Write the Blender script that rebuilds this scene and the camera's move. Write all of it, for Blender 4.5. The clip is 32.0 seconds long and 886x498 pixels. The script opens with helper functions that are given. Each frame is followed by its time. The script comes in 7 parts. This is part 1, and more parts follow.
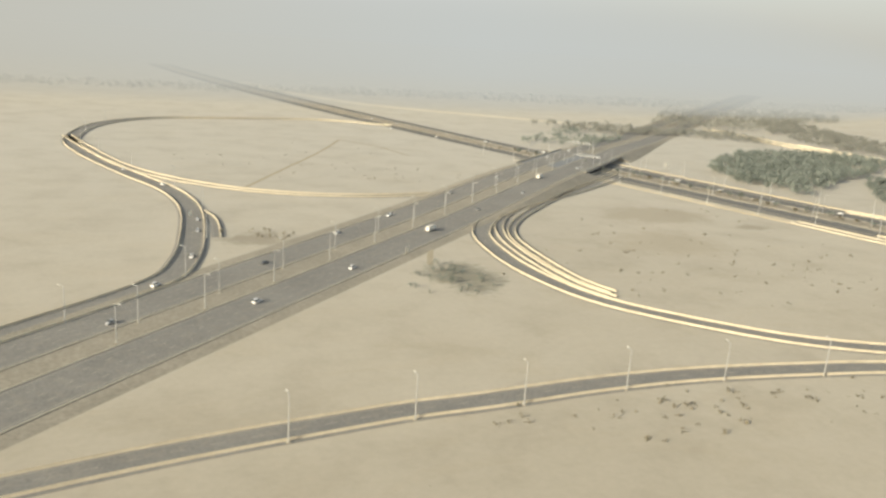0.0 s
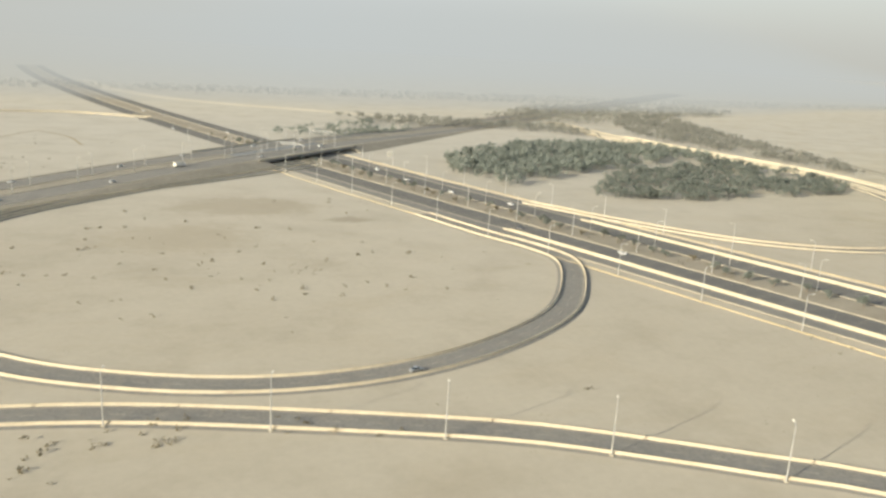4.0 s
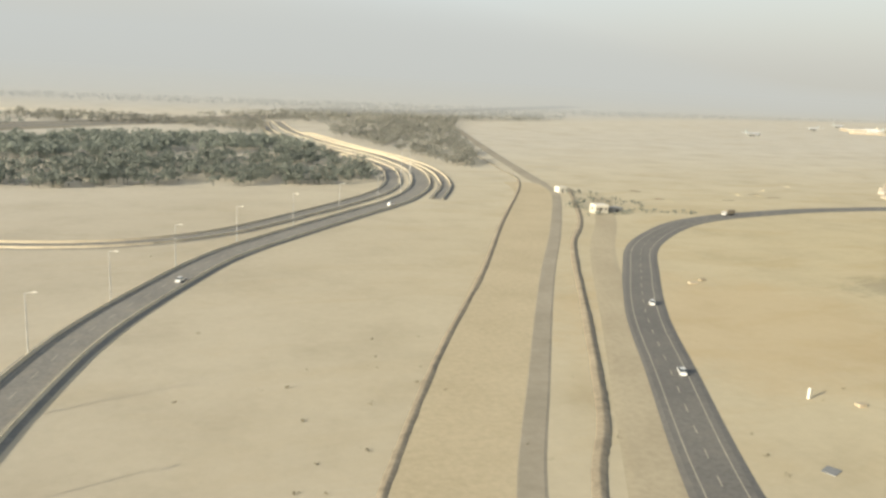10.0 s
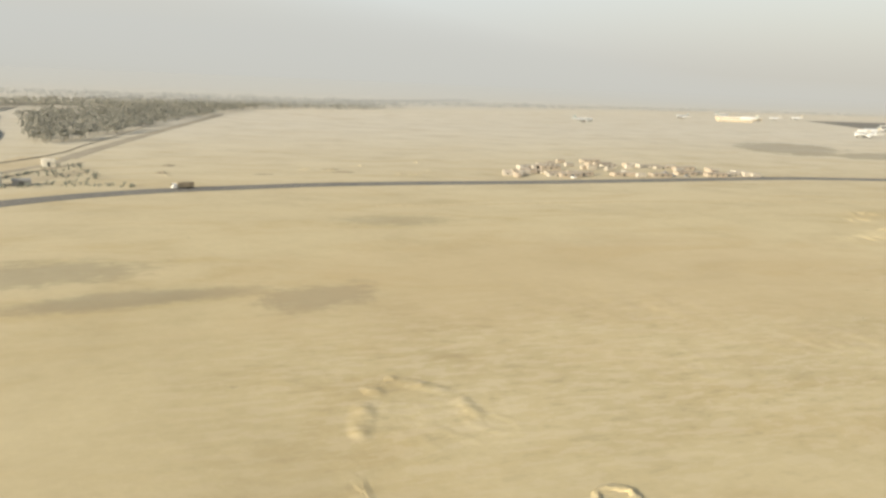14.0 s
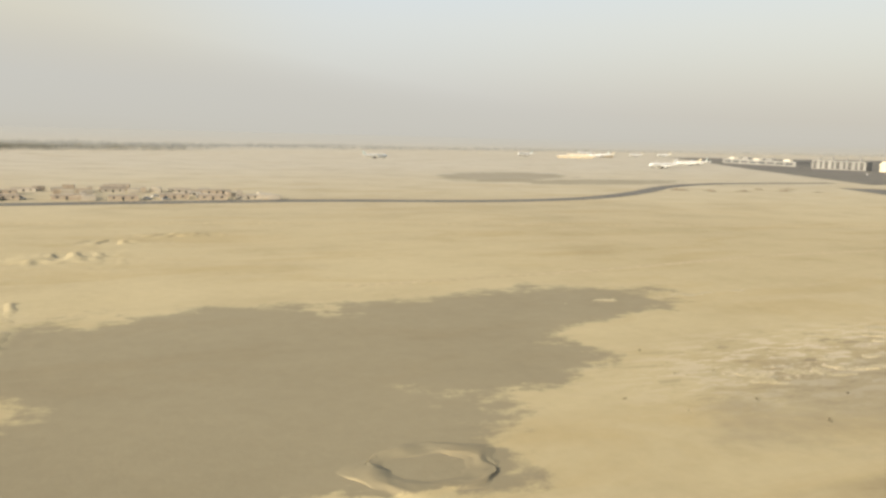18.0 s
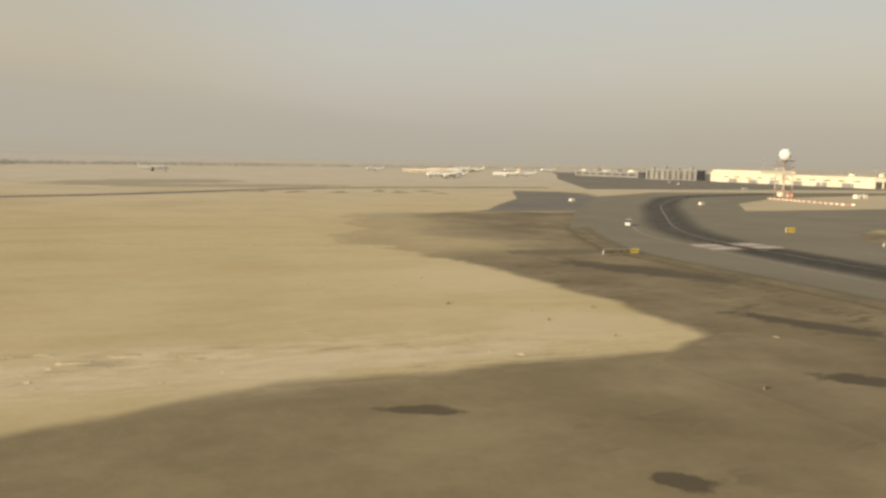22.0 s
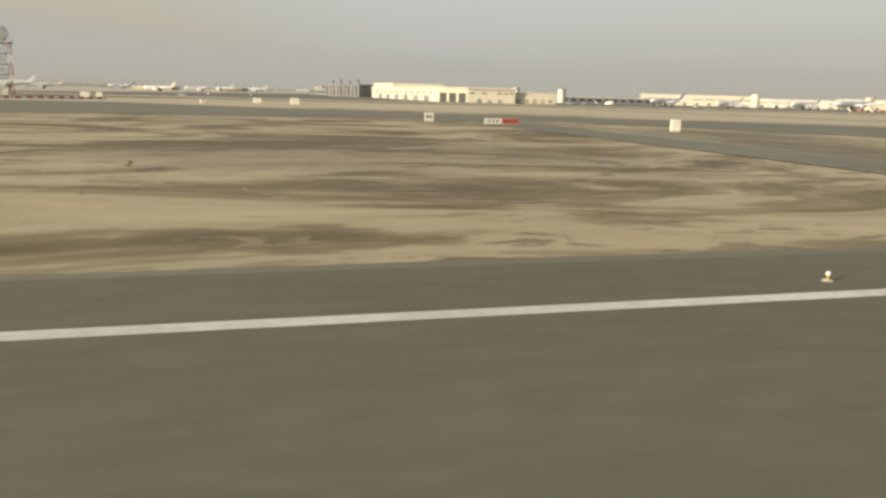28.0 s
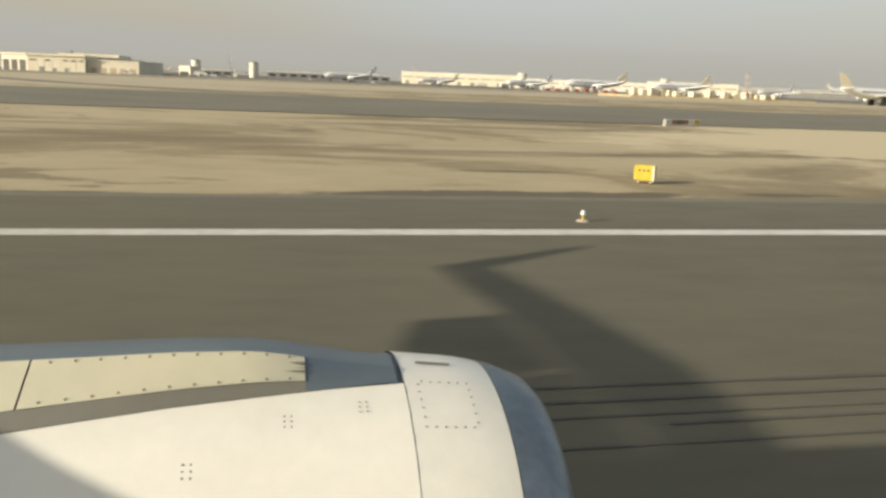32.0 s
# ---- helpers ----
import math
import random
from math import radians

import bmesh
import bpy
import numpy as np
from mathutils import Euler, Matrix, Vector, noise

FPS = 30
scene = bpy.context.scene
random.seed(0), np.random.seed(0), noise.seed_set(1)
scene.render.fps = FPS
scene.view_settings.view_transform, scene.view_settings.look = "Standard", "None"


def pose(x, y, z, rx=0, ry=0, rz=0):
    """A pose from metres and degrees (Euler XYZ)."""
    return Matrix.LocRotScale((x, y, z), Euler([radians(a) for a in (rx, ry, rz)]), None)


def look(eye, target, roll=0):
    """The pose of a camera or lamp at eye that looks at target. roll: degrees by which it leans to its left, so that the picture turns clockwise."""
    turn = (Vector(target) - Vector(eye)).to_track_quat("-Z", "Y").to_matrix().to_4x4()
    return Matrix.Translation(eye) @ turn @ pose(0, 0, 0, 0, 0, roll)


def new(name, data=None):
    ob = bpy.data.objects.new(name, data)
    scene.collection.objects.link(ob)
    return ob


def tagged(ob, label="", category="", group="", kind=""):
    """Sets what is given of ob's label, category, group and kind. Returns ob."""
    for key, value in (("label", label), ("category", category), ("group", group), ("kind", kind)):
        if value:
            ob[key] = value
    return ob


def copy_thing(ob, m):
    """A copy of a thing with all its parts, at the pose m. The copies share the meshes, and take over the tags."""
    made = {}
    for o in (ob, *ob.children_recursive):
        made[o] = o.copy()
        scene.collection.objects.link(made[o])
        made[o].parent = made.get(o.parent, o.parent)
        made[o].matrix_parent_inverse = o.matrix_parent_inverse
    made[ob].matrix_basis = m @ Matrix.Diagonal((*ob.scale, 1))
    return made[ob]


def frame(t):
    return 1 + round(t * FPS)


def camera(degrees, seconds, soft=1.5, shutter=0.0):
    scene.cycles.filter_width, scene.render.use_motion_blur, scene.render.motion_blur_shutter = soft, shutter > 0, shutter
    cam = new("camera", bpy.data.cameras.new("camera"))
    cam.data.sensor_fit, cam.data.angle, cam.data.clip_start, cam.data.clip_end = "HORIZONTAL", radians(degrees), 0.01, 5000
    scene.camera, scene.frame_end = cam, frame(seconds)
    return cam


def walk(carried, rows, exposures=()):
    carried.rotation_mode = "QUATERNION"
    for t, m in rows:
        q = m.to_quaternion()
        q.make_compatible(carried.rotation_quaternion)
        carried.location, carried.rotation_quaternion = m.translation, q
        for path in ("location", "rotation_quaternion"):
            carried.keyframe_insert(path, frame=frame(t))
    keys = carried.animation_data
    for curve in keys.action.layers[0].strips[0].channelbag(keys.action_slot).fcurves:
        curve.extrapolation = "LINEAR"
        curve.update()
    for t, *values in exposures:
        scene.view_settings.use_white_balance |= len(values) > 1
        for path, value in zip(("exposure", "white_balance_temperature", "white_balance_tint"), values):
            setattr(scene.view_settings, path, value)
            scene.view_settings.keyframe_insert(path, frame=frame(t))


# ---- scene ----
cam = camera(58.0, 32.0, soft=2.8)
ROWS = [
    (0.0, pose(232.89, -1.47, 54.51, 75.16, -3.87, -20.57)),
    (0.5, pose(250.19, -1.37, 53.52, 75.62, -4.14, -20.73)),
    (1.0, pose(267.50, -1.27, 52.52, 75.71, -3.85, -20.84)),
    (1.5, pose(284.81, -1.18, 51.53, 75.76, -3.26, -20.62)),
    (2.0, pose(302.13, -1.09, 50.52, 75.75, -3.43, -20.79)),
    (2.5, pose(319.46, -1.02, 49.51, 75.48, -3.31, -20.62)),
    (4.5, pose(389.03, -0.88, 45.31, 76.43, -3.33, -20.86)),
    (5.0, pose(406.47, -0.90, 44.22, 77.40, -3.23, -21.44)),
    (5.5, pose(423.93, -0.92, 43.12, 78.10, -1.87, -20.68)),
    (6.0, pose(441.38, -0.96, 42.01, 78.25, -2.07, -20.20)),
    (6.5, pose(458.81, -1.00, 40.90, 77.68, -2.38, -20.40)),
    (7.0, pose(476.22, -1.04, 39.78, 77.65, -2.69, -20.14)),
    (7.5, pose(493.59, -1.08, 38.66, 77.78, -2.25, -19.64)),
    (8.0, pose(510.90, -1.11, 37.55, 77.85, -2.09, -19.05)),
    (8.5, pose(528.16, -1.13, 36.45, 77.93, -2.18, -19.16)),
    (9.0, pose(545.38, -1.13, 35.35, 78.03, -3.10, -19.53)),
    (9.5, pose(562.57, -1.13, 34.26, 77.97, -2.93, -18.90)),
    (10.0, pose(579.75, -1.11, 33.18, 77.73, -3.00, -19.19)),
    (10.5, pose(596.95, -1.07, 32.11, 77.64, -3.39, -18.99)),
    (11.0, pose(614.18, -1.02, 31.05, 77.44, -3.35, -18.63)),
    (11.5, pose(631.46, -0.95, 29.99, 77.96, -3.21, -18.68)),
    (12.0, pose(648.81, -0.87, 28.94, 78.06, -3.59, -19.21)),
    (12.5, pose(666.25, -0.77, 27.90, 76.22, -2.87, -18.31)),
    (13.0, pose(683.76, -0.65, 26.87, 76.26, -2.81, -18.26)),
    (13.5, pose(701.33, -0.53, 25.85, 77.78, -3.26, -19.22)),
    (14.0, pose(718.94, -0.40, 24.83, 78.05, -2.44, -19.90)),
    (14.5, pose(736.59, -0.27, 23.81, 78.20, -2.09, -19.60)),
    (16.5, pose(807.29, 0.17, 19.75, 79.75, -2.99, -20.88)),
    (17.0, pose(824.95, 0.25, 18.73, 80.88, -2.15, -21.02)),
    (17.5, pose(842.62, 0.32, 17.72, 82.31, -0.16, -21.28)),
    (18.0, pose(860.33, 0.38, 16.72, 81.81, -1.46, -21.05)),
    (18.5, pose(878.09, 0.43, 15.74, 81.15, -0.83, -20.31)),
    (19.0, pose(895.92, 0.47, 14.77, 81.23, 1.07, -19.75)),
    (19.5, pose(913.83, 0.51, 13.82, 82.68, -0.49, -22.94)),
    (20.0, pose(931.85, 0.54, 12.91, 83.08, 0.79, -21.49)),
    (20.5, pose(949.98, 0.57, 12.02, 82.56, -0.14, -19.75)),
    (21.0, pose(968.22, 0.60, 11.16, 83.57, -0.11, -19.75)),
    (21.5, pose(986.58, 0.63, 10.34, 83.94, -0.91, -19.71)),
    (22.0, pose(1005.03, 0.67, 9.54, 83.61, -1.02, -19.94)),
    (22.5, pose(1023.58, 0.72, 8.78, 83.68, -1.01, -20.73)),
    (23.0, pose(1042.21, 0.77, 8.06, 83.96, -0.52, -19.62)),
    (23.5, pose(1060.93, 0.83, 7.36, 84.26, -1.32, -20.43)),
    (24.0, pose(1079.72, 0.91, 6.71, 84.24, -1.61, -20.93)),
    (24.5, pose(1098.59, 1.00, 6.08, 84.82, -1.55, -20.88)),
    (25.0, pose(1117.51, 1.10, 5.50, 84.53, -1.54, -20.41)),
    (25.5, pose(1136.49, 1.21, 4.95, 84.24, -1.72, -20.05)),
    (26.0, pose(1155.51, 1.31, 4.45, 84.15, -2.03, -20.45)),
    (26.5, pose(1174.57, 1.41, 4.00, 82.63, -1.76, -18.79)),
    (28.5, pose(1251.00, 1.67, 2.69, 78.66, -1.31, -15.27)),
    (29.0, pose(1270.13, 1.68, 2.50, 78.90, -0.90, -14.87)),
    (29.5, pose(1289.26, 1.68, 2.35, 78.90, -0.95, -14.75)),
    (30.0, pose(1308.38, 1.66, 2.23, 78.25, -1.36, -14.05)),
    (30.5, pose(1327.51, 1.63, 2.14, 78.15, -2.06, -13.54)),
    (31.0, pose(1346.65, 1.58, 2.08, 78.46, -1.76, -12.59)),
    (31.5, pose(1365.78, 1.54, 2.02, 78.48, -1.96, -12.59)),
    (32.0, pose(1384.91, 1.49, 1.98, 78.09, -2.28, -11.63)),
]
walk(cam, ROWS, exposures=[(0.0, 0.40, 6250, 6), (6.0, 0.42, 6050, 6), (8.0, 0.46, 6300, 6), (11.0, 0.45, 6250, 7), (14.0, 0.47, 6400, 8), (17.5, 0.43, 6500, 9), (20.0, 0.36, 6960, 10), (21.2, 0.25, 7150, 10), (22.0, -0.03, 7350, 11), (22.8, -0.13, 6480, 7), (23.7, 0.31, 6600, 8), (25.0, 0.00, 6820, 9), (26.0, -0.08, 6720, 9), (29.0, 0.12, 6560, 8), (30.0, 0.12, 6550, 8), (32.0, 0.11, 6430, 8)])

# The whole place is laid out at about 0.47 of life size.
SC = 0.47

# ---- sky and sun ----
SUN_EL, SUN_TO = radians(17.0), Vector((3.05, 1.11, -1.0)).normalized()
world = bpy.data.worlds.new("sky")
scene.world = world
world.use_nodes = True
wt = world.node_tree
wt.nodes.clear()
w_out = wt.nodes.new("ShaderNodeOutputWorld")
w_sky = wt.nodes.new("ShaderNodeTexSky")
w_sky.sky_type, w_sky.sun_disc = "NISHITA", False
w_sky.sun_elevation, w_sky.sun_rotation = SUN_EL, radians(250)
w_sky.air_density, w_sky.dust_density, w_sky.ozone_density = 1.0, 6.0, 1.0
w_b1 = wt.nodes.new("ShaderNodeBackground")
w_b1.inputs[1].default_value = 0.05
wt.links.new(w_sky.outputs[0], w_b1.inputs[0])
w_tc = wt.nodes.new("ShaderNodeTexCoord")
w_sep = wt.nodes.new("ShaderNodeSeparateXYZ")
wt.links.new(w_tc.outputs["Generated"], w_sep.inputs[0])
w_ramp = wt.nodes.new("ShaderNodeValToRGB")
HAZE = (0.51, 0.50, 0.465)
w_ramp.color_ramp.elements[0].position = 0.0
w_ramp.color_ramp.elements[0].color = (*HAZE, 1)
w_ramp.color_ramp.elements[1].position = 1.0
w_ramp.color_ramp.elements[1].color = (0.17, 0.21, 0.27, 1)
for pos, col in ((0.05, (0.525, 0.522, 0.497)), (0.13, (0.54, 0.548, 0.53)), (0.25, (0.495, 0.555, 0.605)), (0.45, (0.28, 0.31, 0.34))):
    e = w_ramp.color_ramp.elements.new(pos)
    e.color = (*col, 1)
wt.links.new(w_sep.outputs["Z"], w_ramp.inputs[0])
w_b2 = wt.nodes.new("ShaderNodeBackground")
w_b2.inputs[1].default_value = 0.87
# the west side is tinted warmer, imitating the cabin window's warm reflection
w_side = wt.nodes.new("ShaderNodeMapRange")
w_side.inputs[1].default_value, w_side.inputs[2].default_value = -0.3, 0.8
wt.links.new(w_sep.outputs["X"], w_side.inputs[0])
w_tint = wt.nodes.new("ShaderNodeValToRGB")
w_tint.color_ramp.elements[0].color = (0.93, 0.83, 0.67, 1)
w_tint.color_ramp.elements[1].color = (0.96, 0.92, 0.86, 1)
for pos, col in ((0.15, (0.93, 0.85, 0.73)), (0.5, (0.955, 0.95, 0.955))):
    e = w_tint.color_ramp.elements.new(pos)
    e.color = (*col, 1)
w_tint.color_ramp.interpolation = "EASE"
wt.links.new(w_side.outputs[0], w_tint.inputs[0])
w_mul = wt.nodes.new("ShaderNodeMix")
w_mul.data_type, w_mul.blend_type = "RGBA", "MULTIPLY"
w_mul.inputs[0].default_value = 1.0
wt.links.new(w_ramp.outputs[0], w_mul.inputs[6])
wt.links.new(w_tint.outputs[0], w_mul.inputs[7])
wt.links.new(w_mul.outputs[2], w_b2.inputs[0])
w_add = wt.nodes.new("ShaderNodeAddShader")
wt.links.new(w_b1.outputs[0], w_add.inputs[0])
wt.links.new(w_b2.outputs[0], w_add.inputs[1])
wt.links.new(w_add.outputs[0], w_out.inputs[0])

sun = new("sun", bpy.data.lights.new("sun", "SUN"))
sun.data.energy, sun.data.angle, sun.data.color = 5.0, radians(1.2), (1.0, 0.885, 0.70)
sun.matrix_world = look((600, -300, 400), Vector((600, -300, 400)) + SUN_TO)


# ---- materials ----
def ramp_node(nt, stops):
    r = nt.nodes.new("ShaderNodeValToRGB")
    while len(r.color_ramp.elements) < len(stops):
        r.color_ramp.elements.new(0.5)
    for el, (p, c) in zip(r.color_ramp.elements, stops):
        el.position, el.color = p, (*c, 1)
    return r


def noise_node(nt, vec, scale, detail=4.0, rough=0.55):
    n = nt.nodes.new("ShaderNodeTexNoise")
    n.inputs["Scale"].default_value = scale
    n.inputs["Detail"].default_value = detail
    n.inputs["Roughness"].default_value = rough
    if vec:
        nt.links.new(vec, n.inputs["Vector"])
    return n


def mix_node(nt, a, b, fac, mode="MIX"):
    m = nt.nodes.new("ShaderNodeMix")
    m.data_type, m.blend_type = "RGBA", mode
    for sock, val in ((m.inputs[0], fac), (m.inputs[6], a), (m.inputs[7], b)):
        if isinstance(val, (int, float)):
            sock.default_value = val
        elif isinstance(val, tuple):
            sock.default_value = (*val, 1)
        else:
            nt.links.new(val, sock)
    return m.outputs[2]


def math_node(nt, op, a, b=0.0, c=None):
    m = nt.nodes.new("ShaderNodeMath")
    m.operation = op
    for sock, val in zip(m.inputs, (a, b, c)):
        if val is None:
            continue
        if isinstance(val, (int, float)):
            sock.default_value = val
        else:
            nt.links.new(val, sock)
    return m.outputs[0]


def surface(name, c1, c2, big=0.15, fine=3.0, rough=0.85, bump=0.1, metal=0.0, grime=None, stretch=None, vary=0.0, grain=0.8):
    """A weathered surface: two colours over a large noise, a finer grain, optional grime, and a slight relief."""
    m = bpy.data.materials.new(name)
    m.use_nodes = True
    nt = m.node_tree
    bsdf = nt.nodes["Principled BSDF"]
    geo = nt.nodes.new("ShaderNodeNewGeometry")
    vec = geo.outputs["Position"]
    if stretch:
        mp = nt.nodes.new("ShaderNodeMapping")
        mp.inputs["Scale"].default_value = stretch
        nt.links.new(vec, mp.inputs["Vector"])
        vec = mp.outputs[0]
    n1 = noise_node(nt, vec, big, 5)
    n2 = noise_node(nt, vec, fine, 4, 0.65)
    r1 = ramp_node(nt, [(0.35, c1), (0.65, c2)])
    nt.links.new(n1.outputs[0], r1.inputs[0])
    r2 = ramp_node(nt, [(0.3, (0.72, 0.72, 0.72)), (0.7, (1.18, 1.18, 1.18))])
    nt.links.new(n2.outputs[0], r2.inputs[0])
    col = mix_node(nt, r1.outputs[0], r2.outputs[0], grain, "MULTIPLY")
    if grime:
        n3 = noise_node(nt, vec, big * 4.7, 6, 0.7)
        r3 = ramp_node(nt, [(0.5, (0, 0, 0)), (0.68, (1, 1, 1))])
        nt.links.new(n3.outputs[0], r3.inputs[0])
        col = mix_node(nt, col, grime, math_node(nt, "MULTIPLY", r3.outputs[0], 0.6 * min(1.0, grain * 1.3)))
    if vary:
        oi = nt.nodes.new("ShaderNodeObjectInfo")
        hv = nt.nodes.new("ShaderNodeHueSaturation")
        nt.links.new(math_node(nt, "MULTIPLY_ADD", oi.outputs["Random"], vary, 1 - vary / 2), hv.inputs["Value"])
        nt.links.new(col, hv.inputs["Color"])
        col = hv.outputs[0]
    nt.links.new(col, bsdf.inputs["Base Color"])
    bsdf.inputs["Roughness"].default_value = rough
    bsdf.inputs["Metallic"].default_value = metal
    if bump:
        bp = nt.nodes.new("ShaderNodeBump")
        bp.inputs["Strength"].default_value = bump
        bp.inputs["Distance"].default_value = 0.05
        nt.links.new(n2.outputs[0], bp.inputs["Height"])
        nt.links.new(bp.outputs[0], bsdf.inputs["Normal"])
    return m


# dusty road surface, painted lighter again in place of haze
ASPHALT = surface("dusty_hazed_asphalt", (0.225, 0.21, 0.185), (0.265, 0.247, 0.215), 0.08, 2.0, 0.9, 0.05, grime=(0.31, 0.275, 0.22))
ASPHALT_DARK = surface("dark_asphalt", (0.15, 0.141, 0.127), (0.185, 0.173, 0.152), 0.06, 2.0, 0.88, 0.05, grime=(0.21, 0.192, 0.16))
RUNWAY = surface("runway_asphalt", (0.131, 0.120, 0.080), (0.157, 0.143, 0.096), 0.1, 2.6, 0.9, 0.03, stretch=(0.3, 0.8, 1.0), grime=(0.125, 0.115, 0.088), grain=0.45)
TAXI = surface("taxiway_asphalt", (0.178, 0.162, 0.118), (0.214, 0.196, 0.145), 0.08, 2.2, 0.9, 0.05, grime=(0.16, 0.145, 0.112), grain=0.45)
SKID = surface("thin_skid_rubber", (0.10, 0.093, 0.076), (0.125, 0.115, 0.092), 0.15, 2.0, 0.85, 0.0)
TYRE_BAND = surface("tyre_rubber_stain", (0.06, 0.056, 0.05), (0.085, 0.078, 0.068), 0.15, 2.0, 0.85, 0.03)
CONCRETE = surface("sunlit_concrete", (0.54, 0.465, 0.33), (0.63, 0.55, 0.40), 0.3, 3.0, 0.8, 0.05, grime=(0.5, 0.44, 0.33), grain=0.5)
PALE = surface("pale_kerb_concrete", (0.49, 0.43, 0.32), (0.56, 0.50, 0.385), 0.25, 3.0, 0.85, 0.05, grime=(0.45, 0.38, 0.27))
WHITE_PAINT = surface("worn_white_line_paint", (0.62, 0.60, 0.54), (0.74, 0.72, 0.66), 0.4, 5.0, 0.7, 0.02, grime=(0.5, 0.47, 0.4), grain=0.5)
YELLOW_WORN = surface("worn_yellow_paint", (0.42, 0.35, 0.2), (0.5, 0.42, 0.25), 0.3, 3.0, 0.8, 0.0, grain=0.5)
YELLOW_PAINT = surface("worn_yellow_line_paint", (0.55, 0.38, 0.05), (0.62, 0.44, 0.08), 0.6, 5.0, 0.75, 0.02, grime=(0.42, 0.32, 0.1))
RED_WORN = surface("worn_red_marking", (0.20, 0.135, 0.105), (0.24, 0.165, 0.13), 0.4, 4.0, 0.85, 0.02, grime=(0.18, 0.155, 0.12))
PALE_LINE = surface("faded_line_paint", (0.36, 0.33, 0.26), (0.44, 0.40, 0.31), 0.6, 5.0, 0.8, 0.02)
DIRT = surface("compacted_dirt", (0.31, 0.27, 0.2), (0.375, 0.325, 0.245), 0.09, 0.8, 0.95, 0.05, grime=(0.27, 0.23, 0.165), grain=0.35)


def stain_film(name, strength, c1=(0.07, 0.066, 0.058), c2=(0.09, 0.084, 0.073)):
    """A thin, patchy film of rubber or dust that lets the pavement show through."""
    m = surface(name, c1, c2, 0.15, 2.0, 0.85, 0.0)
    nt = m.node_tree
    geo = nt.nodes.new("ShaderNodeNewGeometry")
    n = noise_node(nt, geo.outputs["Position"], 0.3, 5, 0.6)
    uv = nt.nodes.new("ShaderNodeUVMap")
    across = nt.nodes.new("ShaderNodeSeparateXYZ")
    nt.links.new(uv.outputs[0], across.inputs[0])
    fade = nt.nodes.new("ShaderNodeMapRange")
    fade.interpolation_type = "SMOOTHSTEP"
    fade.inputs[1].default_value, fade.inputs[2].default_value = 0.0, 0.8
    nt.links.new(across.outputs[0], fade.inputs[0])
    soft = math_node(nt, "MULTIPLY", fade.outputs[0], math_node(nt, "MULTIPLY_ADD", n.outputs[0], 1.0, 0.5))
    nt.links.new(math_node(nt, "MULTIPLY", soft, strength), nt.nodes["Principled BSDF"].inputs["Alpha"])
    return m


TYRE_SOFT, TYRE_THIN = stain_film("rubber_dust_stain", 0.72), stain_film("thin_rubber_dust_stain", 0.5)
BLOWN_SAND = stain_film("blown_sand_film", 0.7, (0.35, 0.29, 0.185), (0.41, 0.345, 0.225))
BLOWN_SOIL = stain_film("blown_soil_film", 0.75, (0.215, 0.172, 0.10), (0.27, 0.22, 0.132))
DUST = surface("loose_sand", (0.49, 0.40, 0.235), (0.55, 0.455, 0.28), 0.1, 1.2, 0.97, 0.25, grime=(0.42, 0.34, 0.2))
SHOULDER = surface("dusty_road_shoulder", (0.31, 0.275, 0.21), (0.365, 0.32, 0.245), 0.1, 1.2, 0.97, 0.1, grime=(0.27, 0.235, 0.175))
PALE_SAND = surface("bright_pale_sand", (0.62, 0.55, 0.42), (0.68, 0.61, 0.48), 0.05, 0.8, 0.97, 0.05, grain=0.3)
EARTH = surface("dark_earth", (0.30, 0.25, 0.175), (0.36, 0.30, 0.21), 0.12, 1.5, 0.97, 0.3, grime=(0.15, 0.125, 0.09))
STEEL = surface("galvanised_steel", (0.42, 0.42, 0.40), (0.52, 0.51, 0.48), 1.0, 8.0, 0.5, 0.02, metal=0.4, grain=0.35)
WHITE_WALL = surface("white_wall_paint", (0.70, 0.66, 0.56), (0.78, 0.74, 0.64), 0.15, 2.0, 0.8, 0.02, grime=(0.6, 0.54, 0.43), grain=0.35)
CREAM_WALL = surface("cream_cladding", (0.66, 0.60, 0.46), (0.74, 0.68, 0.54), 0.1, 2.0, 0.7, 0.02, stretch=(1, 1, 0.2), grain=0.35)
GREY_WALL = surface("grey_cladding", (0.22, 0.22, 0.215), (0.28, 0.28, 0.27), 0.1, 1.5, 0.8, 0.03, grime=(0.18, 0.18, 0.17), grain=0.35)
DARK_OPEN = surface("dark_opening", (0.05, 0.05, 0.048), (0.075, 0.072, 0.068), 0.4, 3.0, 0.6, 0.0)
GLASS_DARK = surface("tinted_glass", (0.03, 0.04, 0.05), (0.05, 0.06, 0.07), 0.5, 3.0, 0.12, 0.0)
RUBBER = surface("tyre_rubber", (0.03, 0.03, 0.03), (0.045, 0.045, 0.045), 1.0, 8.0, 0.85, 0.0)
RED = surface("red_paint", (0.48, 0.08, 0.05), (0.56, 0.11, 0.07), 0.5, 4.0, 0.6, 0.02, grain=0.25)
WHITE_PLANE = surface("white_aircraft_paint", (0.74, 0.74, 0.72), (0.80, 0.80, 0.78), 0.3, 3.0, 0.35, 0.0, grain=0.15)
# dusty leaves, with the base colour lifted further to imitate haze
LEAF = surface("dusty_hazed_foliage", (0.20, 0.218, 0.188), (0.25, 0.27, 0.232), 0.25, 2.5, 0.9, 0.1, vary=0.4)
LEAF_DRY = surface("dry_scrub", (0.19, 0.165, 0.105), (0.25, 0.215, 0.14), 0.4, 3.0, 0.95, 0.1)
